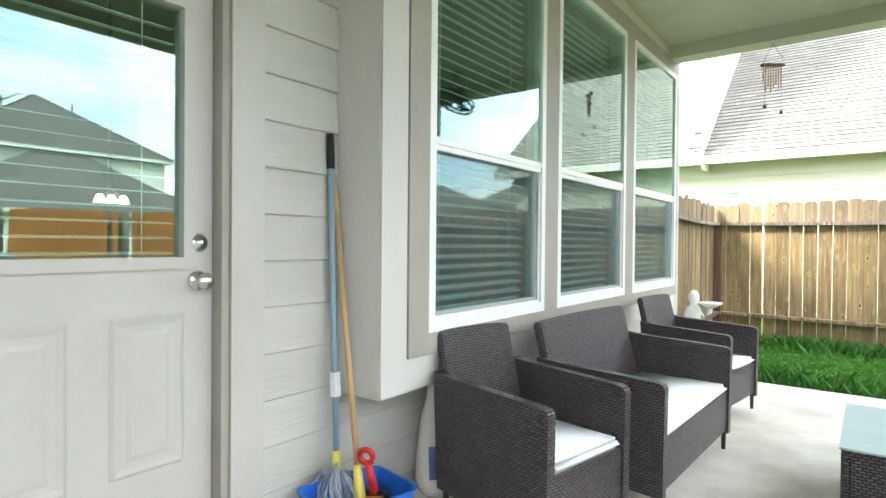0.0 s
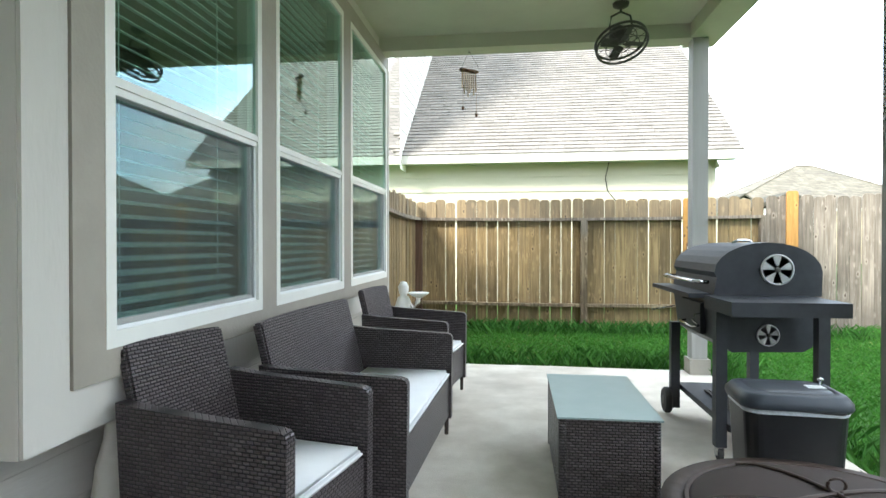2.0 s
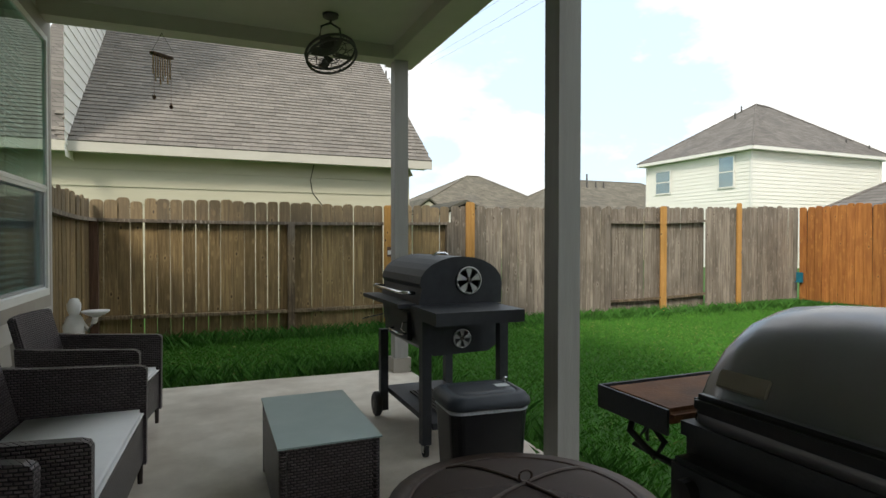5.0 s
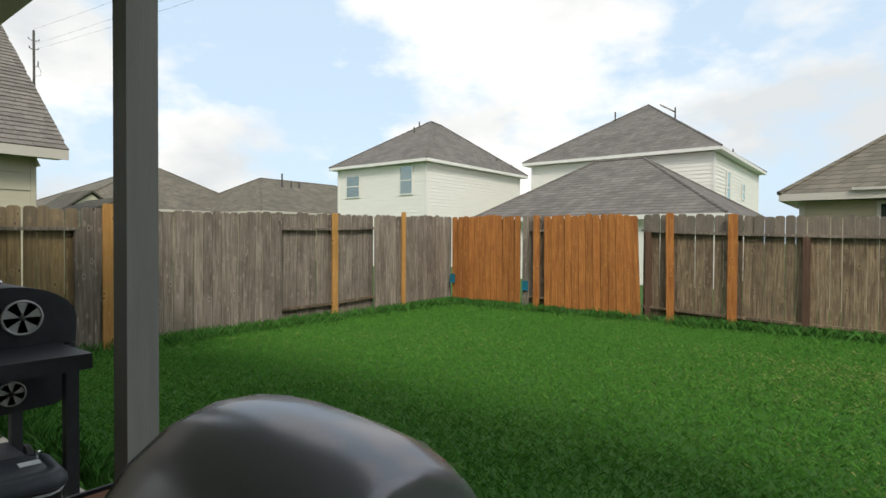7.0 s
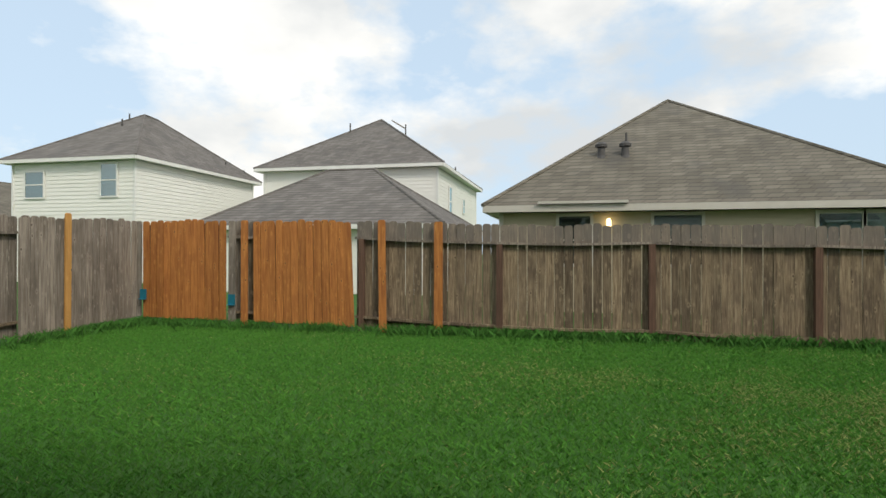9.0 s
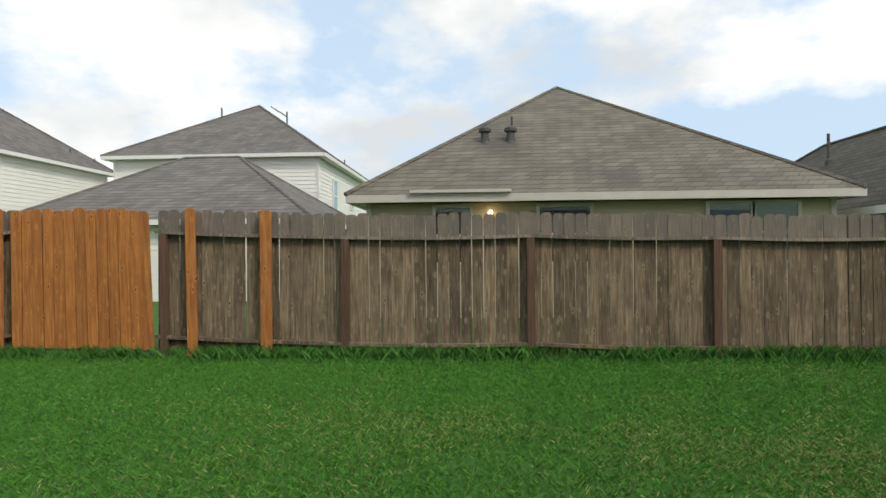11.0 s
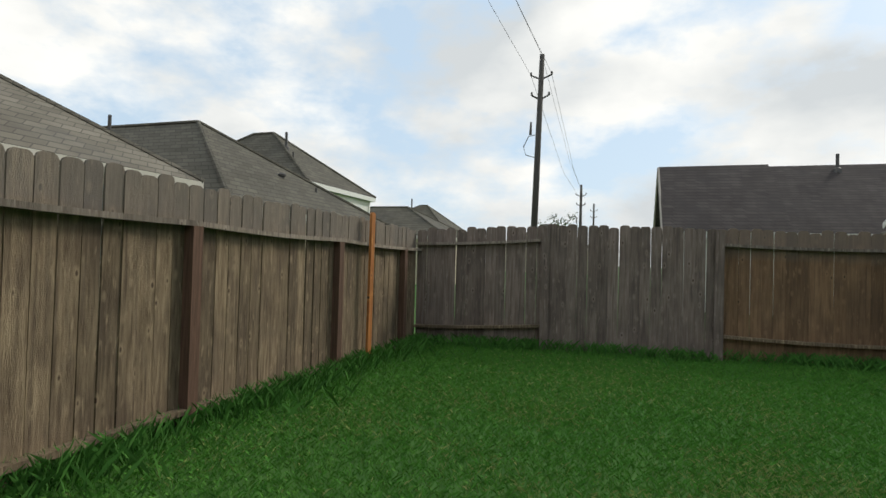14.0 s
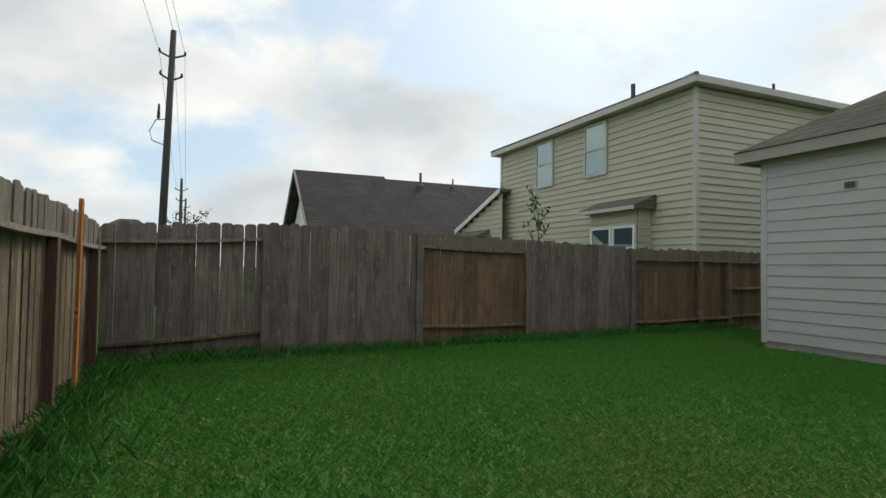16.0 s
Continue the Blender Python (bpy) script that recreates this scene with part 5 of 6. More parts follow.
def coffee_table():
    c = base("coffee_table", pose(0.115, 3.425, 0), "brown wicker coffee table with a frosted glass top", "coffee table")
    W, L, H = 0.43, 0.80, 0.395
    for nm, d in (("side_panel", (-W / 2, -W / 2 + 0.03, -L / 2 + 0.032, L / 2 - 0.032)), ("side_panel", (W / 2 - 0.03, W / 2, -L / 2 + 0.032, L / 2 - 0.032)),
                  ("end_panel", (-W / 2 + 0.032, W / 2 - 0.032, -L / 2, -L / 2 + 0.03)), ("end_panel", (-W / 2 + 0.032, W / 2 - 0.032, L / 2 - 0.03, L / 2))):
        block(nm, (*d, 0.03, H - 0.012), M_WICKER, c, "", 0.004)
    for x in (-W / 2 + 0.015, W / 2 - 0.015):
        for y in (-L / 2 + 0.015, L / 2 - 0.015):
            bm = bmesh.new()
            tube(bm, [(x, y, 0.0), (x, y, H - 0.012)], 0.0175, 8)
            part("corner_leg", bm, M_WICKER, c, smooth=True)
    block("under_shelf", (-W / 2 + 0.03, W / 2 - 0.03, -L / 2 + 0.03, L / 2 - 0.03, H - 0.03, H - 0.014), M_LEG, c)
    block("glass_top", (-W / 2 - 0.008, W / 2 + 0.008, -L / 2 - 0.008, L / 2 + 0.008, H - 0.008, H), M_FROST, c, "pale green frosted glass", 0.003)


coffee_table()


def vent_disc(parent, r, m):
    """A round chrome air vent with a wheel of openings."""
    bm = bmesh.new()
    lathe(bm, [(r, 0), (r, 0.008), (r * 0.9, 0.012), (r * 0.86, 0.006), (r * 0.86, 0.0)], 28, m)
    v = part("air_vent", bm, M_VENT, parent, "round chrome air vent", smooth=True)
    for k in range(5):
        bm = bmesh.new()
        a0 = k * math.tau / 5
        pts = [(0.12 * r * math.cos(a0 + 0.31), 0.12 * r * math.sin(a0 + 0.31))]
        pts += [(0.87 * r * math.cos(a0 + t), 0.87 * r * math.sin(a0 + t)) for t in (0.0, 0.15, 0.3, 0.45, 0.62)]
        prism(bm, pts, 0.001, 0.007, "z")
        bmesh.ops.transform(bm, matrix=m, verts=bm.verts)
        part("vane", bm, M_VENT, v)
    bm = bmesh.new()
    lathe(bm, [(0.16 * r, 0), (0.16 * r, 0.012), (0.001, 0.016)], 12, m)
    part("hub", bm, M_PIPE, v)


def barrel_grill():
    g = base("charcoal_grill", pose(1.085, 4.22, 0), "black barrel charcoal grill on a wheeled cart", "grill")
    hw, y0, y1, zb = 0.285, -0.40, 0.40, 0.86
    bm = bmesh.new()
    arc = [(-hw, zb)] + [(-hw + 0.02, zb + 0.10)] + [(hw * math.cos(a) * 0.98, zb + 0.13 + 0.165 * math.sin(a)) for a in [math.pi * (1 - k / 12) for k in range(13)]] + [(hw - 0.01, zb)]
    prism(bm, arc, y0, y1, "y")
    part("lid", bm, M_BLACK, g, "domed black lid", bevel=0.012)
    bm = bmesh.new()
    low = [(-hw, zb - 0.006), (hw - 0.01, zb - 0.006), (hw - 0.03, 0.60), (hw - 0.10, 0.555), (-hw + 0.10, 0.545), (-hw + 0.03, 0.60)]
    prism(bm, low, y0 + 0.005, y1 - 0.005, "y")
    part("firebox", bm, M_BLACK, g, bevel=0.008)
    vent_disc(g, 0.087, pose(0.045, y0 - 0.001, 1.005, 90, 0, 0))
    vent_disc(g, 0.06, pose(0.0, y0 - 0.001, 0.645, 90, 0, 0))
    bm = bmesh.new()
    box(bm, -0.34, 0.20, y0 - 0.42, y0 - 0.016, 0.795, 0.865)
    part("side_shelf", bm, M_BLACK, g, "black steel side shelf", bevel=0.006)
    block("front_shelf", (-0.41, -0.292, y0 + 0.02, y1 + 0.05, 0.845, 0.87), M_BLACK, g, "", 0.004)
    bm = bmesh.new()
    tube(bm, [(-0.29, y0 + 0.06, 0.93), (-0.36, y0 + 0.06, 0.935), (-0.372, y0 + 0.09, 0.935), (-0.372, y1 - 0.12, 0.935), (-0.36, y1 - 0.09, 0.935), (-0.29, y1 - 0.09, 0.93)], 0.011, 8)
    part("lid_handle", bm, M_CHROME, g, "chrome bar handle", smooth=True)
    bm = bmesh.new()
    box(bm, -hw - 0.012, -hw + 0.02, -0.22, 0.16, 0.62, 0.80)
    part("ash_door", bm, M_BLACK, g, bevel=0.006)
    bm = bmesh.new()
    tube(bm, [(-hw - 0.012, -0.20, 0.665), (-hw - 0.05, -0.20, 0.66), (-hw - 0.05, 0.06, 0.66), (-hw - 0.012, 0.06, 0.665)], 0.008, 8)
    part("door_handle", bm, M_CHROME, g, "chrome bar handle", smooth=True)
    bm = bmesh.new()
    tube(bm, [(-hw - 0.01, -0.22, 0.74), (-hw - 0.05, -0.235, 0.735), (-hw - 0.06, -0.235, 0.70), (-hw - 0.035, -0.235, 0.68)], 0.004, 6)
    part("latch", bm, M_CHROME, g)
    bm = bmesh.new()
    tube(bm, [(-hw, 0.36, 0.72), (-hw - 0.1, 0.38, 0.70), (-hw - 0.15, 0.38, 0.69)], 0.005, 6)
    part("crank", bm, M_CHROME, g)
    bm = bmesh.new()
    tube(bm, [(-0.06, -0.05, 1.150), (-0.03, -0.05, 1.168), (0.03, -0.05, 1.168), (0.05, -0.05, 1.158)], 0.009, 8)
    part("lid_tab", bm, M_CHROME, g, "small chrome lid damper")
    for x, y in ((-0.30, -0.55), (-0.30, 0.30), (0.20, -0.55), (0.20, 0.30)):
        z = 0.075 if y < 0 else 0.04
        block("leg", (x - 0.028, x + 0.028, y - 0.028, y + 0.028, z, 0.795 if y < 0 else 0.62), M_BLACK, g, "", 0.004)
    block("bottom_shelf", (-0.27, 0.17, -0.60, 0.34, 0.165, 0.20), M_BLACK, g, "black steel bottom shelf", 0.004)
    for k in range(9):
        block("grate_bar", (-0.17 + k * 0.026, -0.158 + k * 0.026, -0.42, 0.10, 0.202, 0.214), M_PIPE, g)
    for y in (0.30,):
        for x in (-0.35, 0.25):
            bm = bmesh.new()
            lathe(bm, [(0.03, -0.022), (0.075, -0.022), (0.086, -0.012), (0.086, 0.012), (0.075, 0.022), (0.03, 0.022)], 24, pose(x, y, 0.086, 0, 90, 0))
            w = part("wheel", bm, M_RUBBER, g, "black plastic wheel", smooth=False)
            bm = bmesh.new()
            lathe(bm, [(0.03, -0.026), (0.03, 0.026)], 12, pose(x, y, 0.086, 0, 90, 0))
            part("hub_cap", bm, M_PIPE, w)
    for x in (-0.30, 0.20):
        bm = bmesh.new()
        lathe(bm, [(0.008, -0.012), (0.034, -0.012), (0.034, 0.012), (0.008, 0.012)], 18, pose(x, -0.55, 0.034, 0, 90, 0))
        cst = part("caster", bm, M_RUBBER, g, "small swivel caster")
        bm = bmesh.new()
        box(bm, x - 0.02, x - 0.015, -0.57, -0.53, 0.03, 0.08)
        box(bm, x + 0.015, x + 0.02, -0.57, -0.53, 0.03, 0.08)
        box(bm, x - 0.02, x + 0.02, -0.57, -0.53, 0.07, 0.078)
        part("fork", bm, M_CHROME, cst)


barrel_grill()


def rounded_loop(w, d, r, z, seg=5):
    pts = []
    for cx, cy_, a0 in ((w / 2 - r, d / 2 - r, 0), (-w / 2 + r, d / 2 - r, 90), (-w / 2 + r, -d / 2 + r, 180), (w / 2 - r, -d / 2 + r, 270)):
        for k in range(seg + 1):
            a = radians(a0 + 90 * k / seg)
            pts.append((cx + r * math.cos(a), cy_ + r * math.sin(a), z))
    return pts


def loft(bm, loops, cap=True):
    rings = [[bm.verts.new(p) for p in lp] for lp in loops]
    n = len(rings[0])
    for A, B in zip(rings, rings[1:]):
        for k in range(n):
            bm.faces.new((A[k], A[(k + 1) % n], B[(k + 1) % n], B[k]))
    if cap:
        bm.faces.new(rings[0][::-1])
        bm.faces.new(rings[-1])


def trash_can():
    t = base("trash_can", pose(0.825, 3.03, 0, 0, 0, -4) @ Matrix.Diagonal((0.94, 0.94, 1.0, 1)), "black plastic trash can with a grey lid and liner", "trash can")
    bm = bmesh.new()
    loft(bm, [rounded_loop(0.33, 0.25, 0.05, 0.0), rounded_loop(0.35, 0.27, 0.05, 0.03), rounded_loop(0.405, 0.31, 0.06, 0.475)])
    part("body", bm, M_PLASTIC, t, bevel=0.0)
    bm = bmesh.new()
    lo = rounded_loop(0.412, 0.318, 0.06, 0.484)
    hi = [(x, y, 0.493 + 0.01 * math.sin(9 * x + 14 * y)) for x, y, z in rounded_loop(0.416, 0.322, 0.06, 0.49)]
    mid = [(x * 1.004, y * 1.004, 0.479 + 0.004 * math.sin(23 * x + 31 * y)) for x, y, z in lo]
    loft(bm, [mid, lo, hi], False)
    part("bin_liner", bm, M_BAGLINER, t, "clear crumpled liner edge")
    bm = bmesh.new()
    loft(bm, [rounded_loop(0.432, 0.338, 0.07, 0.494), rounded_loop(0.44, 0.346, 0.07, 0.505), rounded_loop(0.436, 0.342, 0.07, 0.525), rounded_loop(0.40, 0.31, 0.07, 0.548), rounded_loop(0.33, 0.25, 0.06, 0.556), rounded_loop(0.325, 0.245, 0.06, 0.550), rounded_loop(0.31, 0.23, 0.055, 0.556), rounded_loop(0.2, 0.14, 0.04, 0.558)])
    part("lid", bm, M_LID, t, "grey-blue rounded lid", smooth=True)
    block("paper_tag", (0.08, 0.15, -0.03, 0.02, 0.558, 0.561), M_CUSHION, t, "small white paper tag")
    bm = bmesh.new()
    lathe(bm, [(0.006, 0), (0.006, 0.02), (0.013, 0.024), (0.013, 0.032), (0.001, 0.036)], 12, pose(0.15, 0.03, 0.556))
    part("lid_knob", bm, M_CHROME, t, "small metal knob")


trash_can()


def fire_pit():
    p = base("fire_pit", pose(0.66, 2.34, 0.0) @ Matrix.Diagonal((1.17, 1.17, 0.96, 1)), "round dark steel fire pit with a mesh dome lid", "fire pit")
    bm = bmesh.new()
    lathe(bm, [(0.10, 0.10), (0.24, 0.14), (0.33, 0.22), (0.36, 0.315), (0.415, 0.33), (0.418, 0.338), (0.355, 0.338), (0.32, 0.23), (0.23, 0.155), (0.001, 0.14)], 40)
    part("bowl", bm, M_PIT, p, "wide-rimmed steel bowl", smooth=True)
    bm = bmesh.new()
    lathe(bm, [(0.352, 0.342), (0.335, 0.352), (0.27, 0.382), (0.18, 0.403), (0.09, 0.414), (0.001, 0.417)], 40)
    part("mesh_dome", bm, M_PITMESH, p, "rusty steel mesh dome", smooth=True)
    bm = bmesh.new()
    tube(bm, [(0.352 * math.cos(k * math.tau / 40), 0.352 * math.sin(k * math.tau / 40), 0.346) for k in range(40)], 0.007, 6, True)
    part("dome_ring", bm, M_PIT, p)
    for a in (20, 110, 200, 290):
        bm = bmesh.new()
        ca, sa = math.cos(radians(a)), math.sin(radians(a))
        tube(bm, [(r * ca, r * sa, z) for r, z in ((0.35, 0.346), (0.27, 0.387), (0.18, 0.408), (0.09, 0.419), (0.0, 0.422))], 0.006, 6)
        part("dome_rib", bm, M_PIT, p)
    bm = bmesh.new()
    tube(bm, [(0.022 * math.cos(k * math.tau / 14), 0, 0.446 + 0.022 * math.sin(k * math.tau / 14)) for k in range(14)], 0.004, 6, True)
    part("ring_handle", bm, M_PIT, p, "ring handle")
    for a in (65, 155, 245, 335):
        bm = bmesh.new()
        ca, sa = math.cos(radians(a)), math.sin(radians(a))
        tube(bm, [(0.30 * ca, 0.30 * sa, 0.20), (0.34 * ca, 0.34 * sa, 0.12), (0.33 * ca, 0.33 * sa, 0.0)], 0.014, 8)
        part("leg", bm, M_PIT, p)


fire_pit()


def gas_grill():
    g = base("gas_grill", pose(0.79, 1.268, 0) @ Matrix.Diagonal((1.0, 1.0, 1.03, 1.0)), "dark gas grill with a domed hood and rusted side shelf", "grill")
    L = 0.236
    def section(k):
        """Hood outline at the end k (-1..1) along local y; slightly smaller at the ends."""
        e = 1 - 0.10 * max(0, abs(k) - 0.82) / 0.18
        pts = [(-0.255, 0.86), (-0.245, 0.90), (-0.215, 0.965), (-0.165, 1.03), (-0.10, 1.078), (-0.03, 1.10), (0.05, 1.095), (0.12, 1.06), (0.18, 1.0), (0.215, 0.93), (0.225, 0.86)]
        dip = 1 - 0.13 * k * k
        return [(x * e, L * k, 0.86 + (z - 0.86) * e * dip) for x, z in pts]
    ks = (-1.0, -0.985, -0.95, -0.88, -0.7, -0.35, 0.0, 0.35, 0.7, 0.88, 0.95, 0.985, 1.0)
    bm = bmesh.new()
    loops = [section(k) for k in ks]
    loops[0] = [(x * 0.93, y, 0.86 + (z - 0.86) * 0.93) for x, y, z in loops[0]]
    loops[-1] = [(x * 0.93, y, 0.86 + (z - 0.86) * 0.93) for x, y, z in loops[-1]]
    loft(bm, loops)
    part("hood", bm, M_HOOD, g, "dark domed hood", smooth=True)
    bm = bmesh.new()
    box(bm, -0.262, 0.232, -L - 0.004, L + 0.004, 0.835, 0.862)
    part("hood_rim", bm, M_BLACK, g, bevel=0.008)
    bm = bmesh.new()
    box(bm, -0.25, 0.22, -L, L, 0.70, 0.834)
    part("firebox", bm, M_BLACK, g, bevel=0.01)
    bm = bmesh.new()
    rounded_slab(bm, -0.285, -0.253, -L * 0.82, L * 0.82, 0.893, 0.93, 0.01)
    part("hood_handle", bm, M_PLASTIC, g, "long black bar handle")
    bm = bmesh.new()
    rounded_slab(bm, -0.004, 0.004, -0.055, 0.055, -0.018, 0.018, 0.003)
    part("name_plate", bm, M_ROOM, g, "blank grey name plate", m=pose(-0.221, 0.13, 0.955, 0, 26, 0))
    bm = bmesh.new()
    rounded_slab(bm, -0.275, 0.215, L + 0.02, L + 0.235, 0.845, 0.878, 0.012)
    part("side_shelf", bm, M_RUST, g, "rusted steel side shelf")
    block("shelf_edge", (-0.281, 0.221, L + 0.237, L + 0.245, 0.828, 0.880), M_BLACK, g, "", 0.003)
    block("shelf_edge", (-0.283, -0.276, L + 0.02, L + 0.236, 0.828, 0.880), M_BLACK, g, "", 0.003)
    bm = bmesh.new()
    box(bm, -0.30, -0.24, -L, L, 0.70, 0.80, pose(0, 0, 0))
    part("control_panel", bm, M_BLACK, g, bevel=0.01)
    for k in (-0.18, 0.0, 0.18):
        bm = bmesh.new()
        lathe(bm, [(0.026, 0), (0.024, 0.022), (0.001, 0.024)], 16, pose(-0.30, k, 0.75, 0, -90, 0))
        part("burner_knob", bm, M_PLASTIC, g)
    bm = bmesh.new()
    box(bm, -0.22, 0.20, -L, L, 0.10, 0.70)
    part("cabinet", bm, M_BLACK, g, "black steel cabinet", bevel=0.008)
    for s in (-1, 1):
        block("cabinet_door", (-0.236, -0.222, min(s * 0.006, s * (L - 0.01)), max(s * 0.006, s * (L - 0.01)), 0.12, 0.69), M_BLACK, g, "", 0.004)
    lab = block("label_sheet", (-0.22, -0.217, 0.10, 0.30, 0.50, 0.66), M_INK, g, "black label with pale print")
    lab.matrix_basis = pose(-0.021, 0, 0)
    for k in range(7):
        block("print_bar", (-0.2405, -0.2395, 0.115, 0.26 - 0.02 * (k % 3), 0.52 + k * 0.018, 0.526 + k * 0.018), M_BLIND, g)
    bm = bmesh.new()
    tube(bm, [(-0.235, 0.40, 0.85), (-0.27, 0.38, 0.80), (-0.262, 0.31, 0.765), (-0.255, 0.29, 0.80), (-0.26, 0.33, 0.83), (-0.265, 0.37, 0.775), (-0.25, 0.25, 0.76)], 0.008, 8)
    part("gas_hose", bm, M_RUBBER, g, "looped black hose", smooth=True)
    bm = bmesh.new()
    tube(bm, [(-0.262, 0.335, 0.862 - 0.012 * k) if k % 2 else (-0.257, 0.338, 0.862 - 0.012 * k) for k in range(7)], 0.004, 6)
    part("chain", bm, M_PIPE, g)
    for x in (-0.19, 0.17):
        for y in (-L + 0.05, L - 0.05):
            bm = bmesh.new()
            lathe(bm, [(0.01, -0.014), (0.05, -0.014), (0.05, 0.014), (0.01, 0.014)], 18, pose(x, y, 0.05, 90, 0, 0))
            part("wheel", bm, M_RUBBER, g)
            block("wheel_bracket", (x - 0.02, x + 0.02, y - 0.02, y + 0.02, 0.05, 0.10), M_PIPE, g)
    bm = bmesh.new()
    tube(bm, [(-0.02, -L, 0.915), (-0.02, -L - 0.05, 0.915)], 0.006, 8)
    part("spit_stub", bm, M_PIPE, g)


gas_grill()

# ---------------------------------------------------------------- hanging things on the porch
def ceiling_fan():
    f = base("ceiling_fan", pose(0.575, 5.36, CEIL) @ Matrix.Scale(0.9, 4), "small dark caged gyro fan hanging from the ceiling", "ceiling fan")
    bm = bmesh.new()
    lathe(bm, [(0.001, 0), (0.075, -0.002), (0.07, -0.03), (0.03, -0.05), (0.012, -0.055)], 20)
    part("canopy", bm, M_PIPE, f, smooth=True)
    bm = bmesh.new()
    tube(bm, [(0, 0, -0.05), (0, 0, -0.09)], 0.011, 10)
    part("downrod", bm, M_PIPE, f)
    tilt = pose(0.0, 0.0, -0.35, -24, -10, 0) @ Matrix.Scale(1.16, 4)
    bm = bmesh.new()
    tube(bm, [(0.0, 0.0, -0.08), (0.085, 0, -0.12), (0.10, 0, -0.21), (0.085, 0, -0.28)], 0.010, 8)
    tube(bm, [(0.0, 0.0, -0.08), (-0.085, 0, -0.12), (-0.10, 0, -0.21), (-0.085, 0, -0.28)], 0.010, 8)
    part("yoke", bm, M_PIPE, f, smooth=True)
    bm = bmesh.new()
    lathe(bm, [(0.001, 0.13), (0.05, 0.125), (0.075, 0.08), (0.075, 0.03), (0.03, 0.01), (0.001, 0.01)], 20, tilt)
    part("motor", bm, M_PIPE, f, smooth=True)
    cage = new("cage")
    cage.parent = f
    for r, z, w in ((0.20, 0.0, 0.012), (0.20, -0.045, 0.012), (0.13, -0.06, 0.004), (0.06, -0.062, 0.004), (0.13, 0.02, 0.004)):
        bm = bmesh.new()
        tube(bm, [tilt @ Vector((r * math.cos(k * math.tau / 32), r * math.sin(k * math.tau / 32), z)) for k in range(32)], w, 6, True)
        part("cage_ring", bm, M_PIPE, cage, smooth=True)
    for k in range(12):
        a = k * math.tau / 12
        bm = bmesh.new()
        tube(bm, [tilt @ Vector((r * math.cos(a), r * math.sin(a), z)) for r, z in ((0.05, 0.03), (0.13, 0.02), (0.20, 0.0), (0.20, -0.045), (0.13, -0.06), (0.03, -0.062))], 0.0028, 5)
        part("cage_wire", bm, M_PIPE, cage)
    for k in range(4):
        bm = bmesh.new()
        box(bm, 0.03, 0.17, -0.035, 0.035, -0.003, 0.003, tilt @ pose(0, 0, -0.02, 0, 0, 90 * k + 20) @ pose(0, 0, 0, 22, 0, 0))
        part("blade", bm, M_PIPE, f, bevel=0.002)


ceiling_fan()


def wind_chime():
    c = base("wind_chime", pose(-0.735, 5.98, 2.80), "bamboo wind chime hanging from the beam", "wind chime")
    bm = bmesh.new()
    tube(bm, [(0, 0, 0.21), (-0.09, 0, 0.02)], 0.002, 5)
    tube(bm, [(0, 0, 0.21), (0.09, 0, 0.05)], 0.002, 5)
    part("cord", bm, M_LEG, c)
    bm = bmesh.new()
    box(bm, -0.13, 0.13, -0.022, 0.022, -0.012, 0.012, pose(0, 0, 0.02, 0, -7, 58))
    part("top_bar", bm, M_WOOD_DARK, c, "dark wooden bar", bevel=0.003)
    for k in range(8):
        s = -0.11 + k * 0.031
        bm = bmesh.new()
        x, y, z = s * 0.53, s * 0.85, 0.01 + s * 0.12
        ln = 0.16 + 0.02 * ((k * 3) % 5)
        tube(bm, [(x, y, z), (x, y, z - ln)], 0.006, 6)
        part("chime_tube", bm, M_HANDLE, c, "thin bamboo tube")
    for x, ln in ((-0.06, 0.33), (0.07, 0.40)):
        bm = bmesh.new()
        tube(bm, [(x, 0.01, -0.1), (x, 0.01, -ln)], 0.0015, 5)
        lathe(bm, [(0.001, 0.02), (0.016, 0.0), (0.012, -0.02), (0.001, -0.025)], 8, pose(x, 0.01, -ln))
        part("pendant", bm, M_WOOD_DARK, c)


wind_chime()

# ---------------------------------------------------------------- by the door
def bucket():
    b = base("mop_bucket", pose(-1.60, 1.76, 0, 0, 0, 78), "blue plastic mop bucket on the slab", "bucket")
    bm = bmesh.new()
    loft(bm, [rounded_loop(0.30, 0.24, 0.04, 0.002), rounded_loop(0.38, 0.30, 0.045, 0.24), rounded_loop(0.395, 0.315, 0.045, 0.245), rounded_loop(0.395, 0.315, 0.045, 0.25), rounded_loop(0.372, 0.292, 0.045, 0.25), rounded_loop(0.29, 0.23, 0.04, 0.012)])
    part("tub", bm, M_BLUE, b)


bucket()


def handled(name, label, foot, top, r, mats, cat):
    h = base(name, pose(0, 0, 0), label, cat)
    a, b = Vector(foot), Vector(top)
    bm = bmesh.new()
    tube(bm, [a, a.lerp(b, 0.9)], r, 10)
    part("handle", bm, mats[0], h, smooth=True)
    bm = bmesh.new()
    tube(bm, [a.lerp(b, 0.9), b], r * 1.25, 10)
    part("grip", bm, mats[1], h, smooth=True)
    bm = bmesh.new()
    tube(bm, [a - (b - a) * 0.02, a.lerp(b, 0.10)], [r * 2.0, r * 1.3], 10)
    part("socket", bm, mats[2], h, smooth=True)
    return h


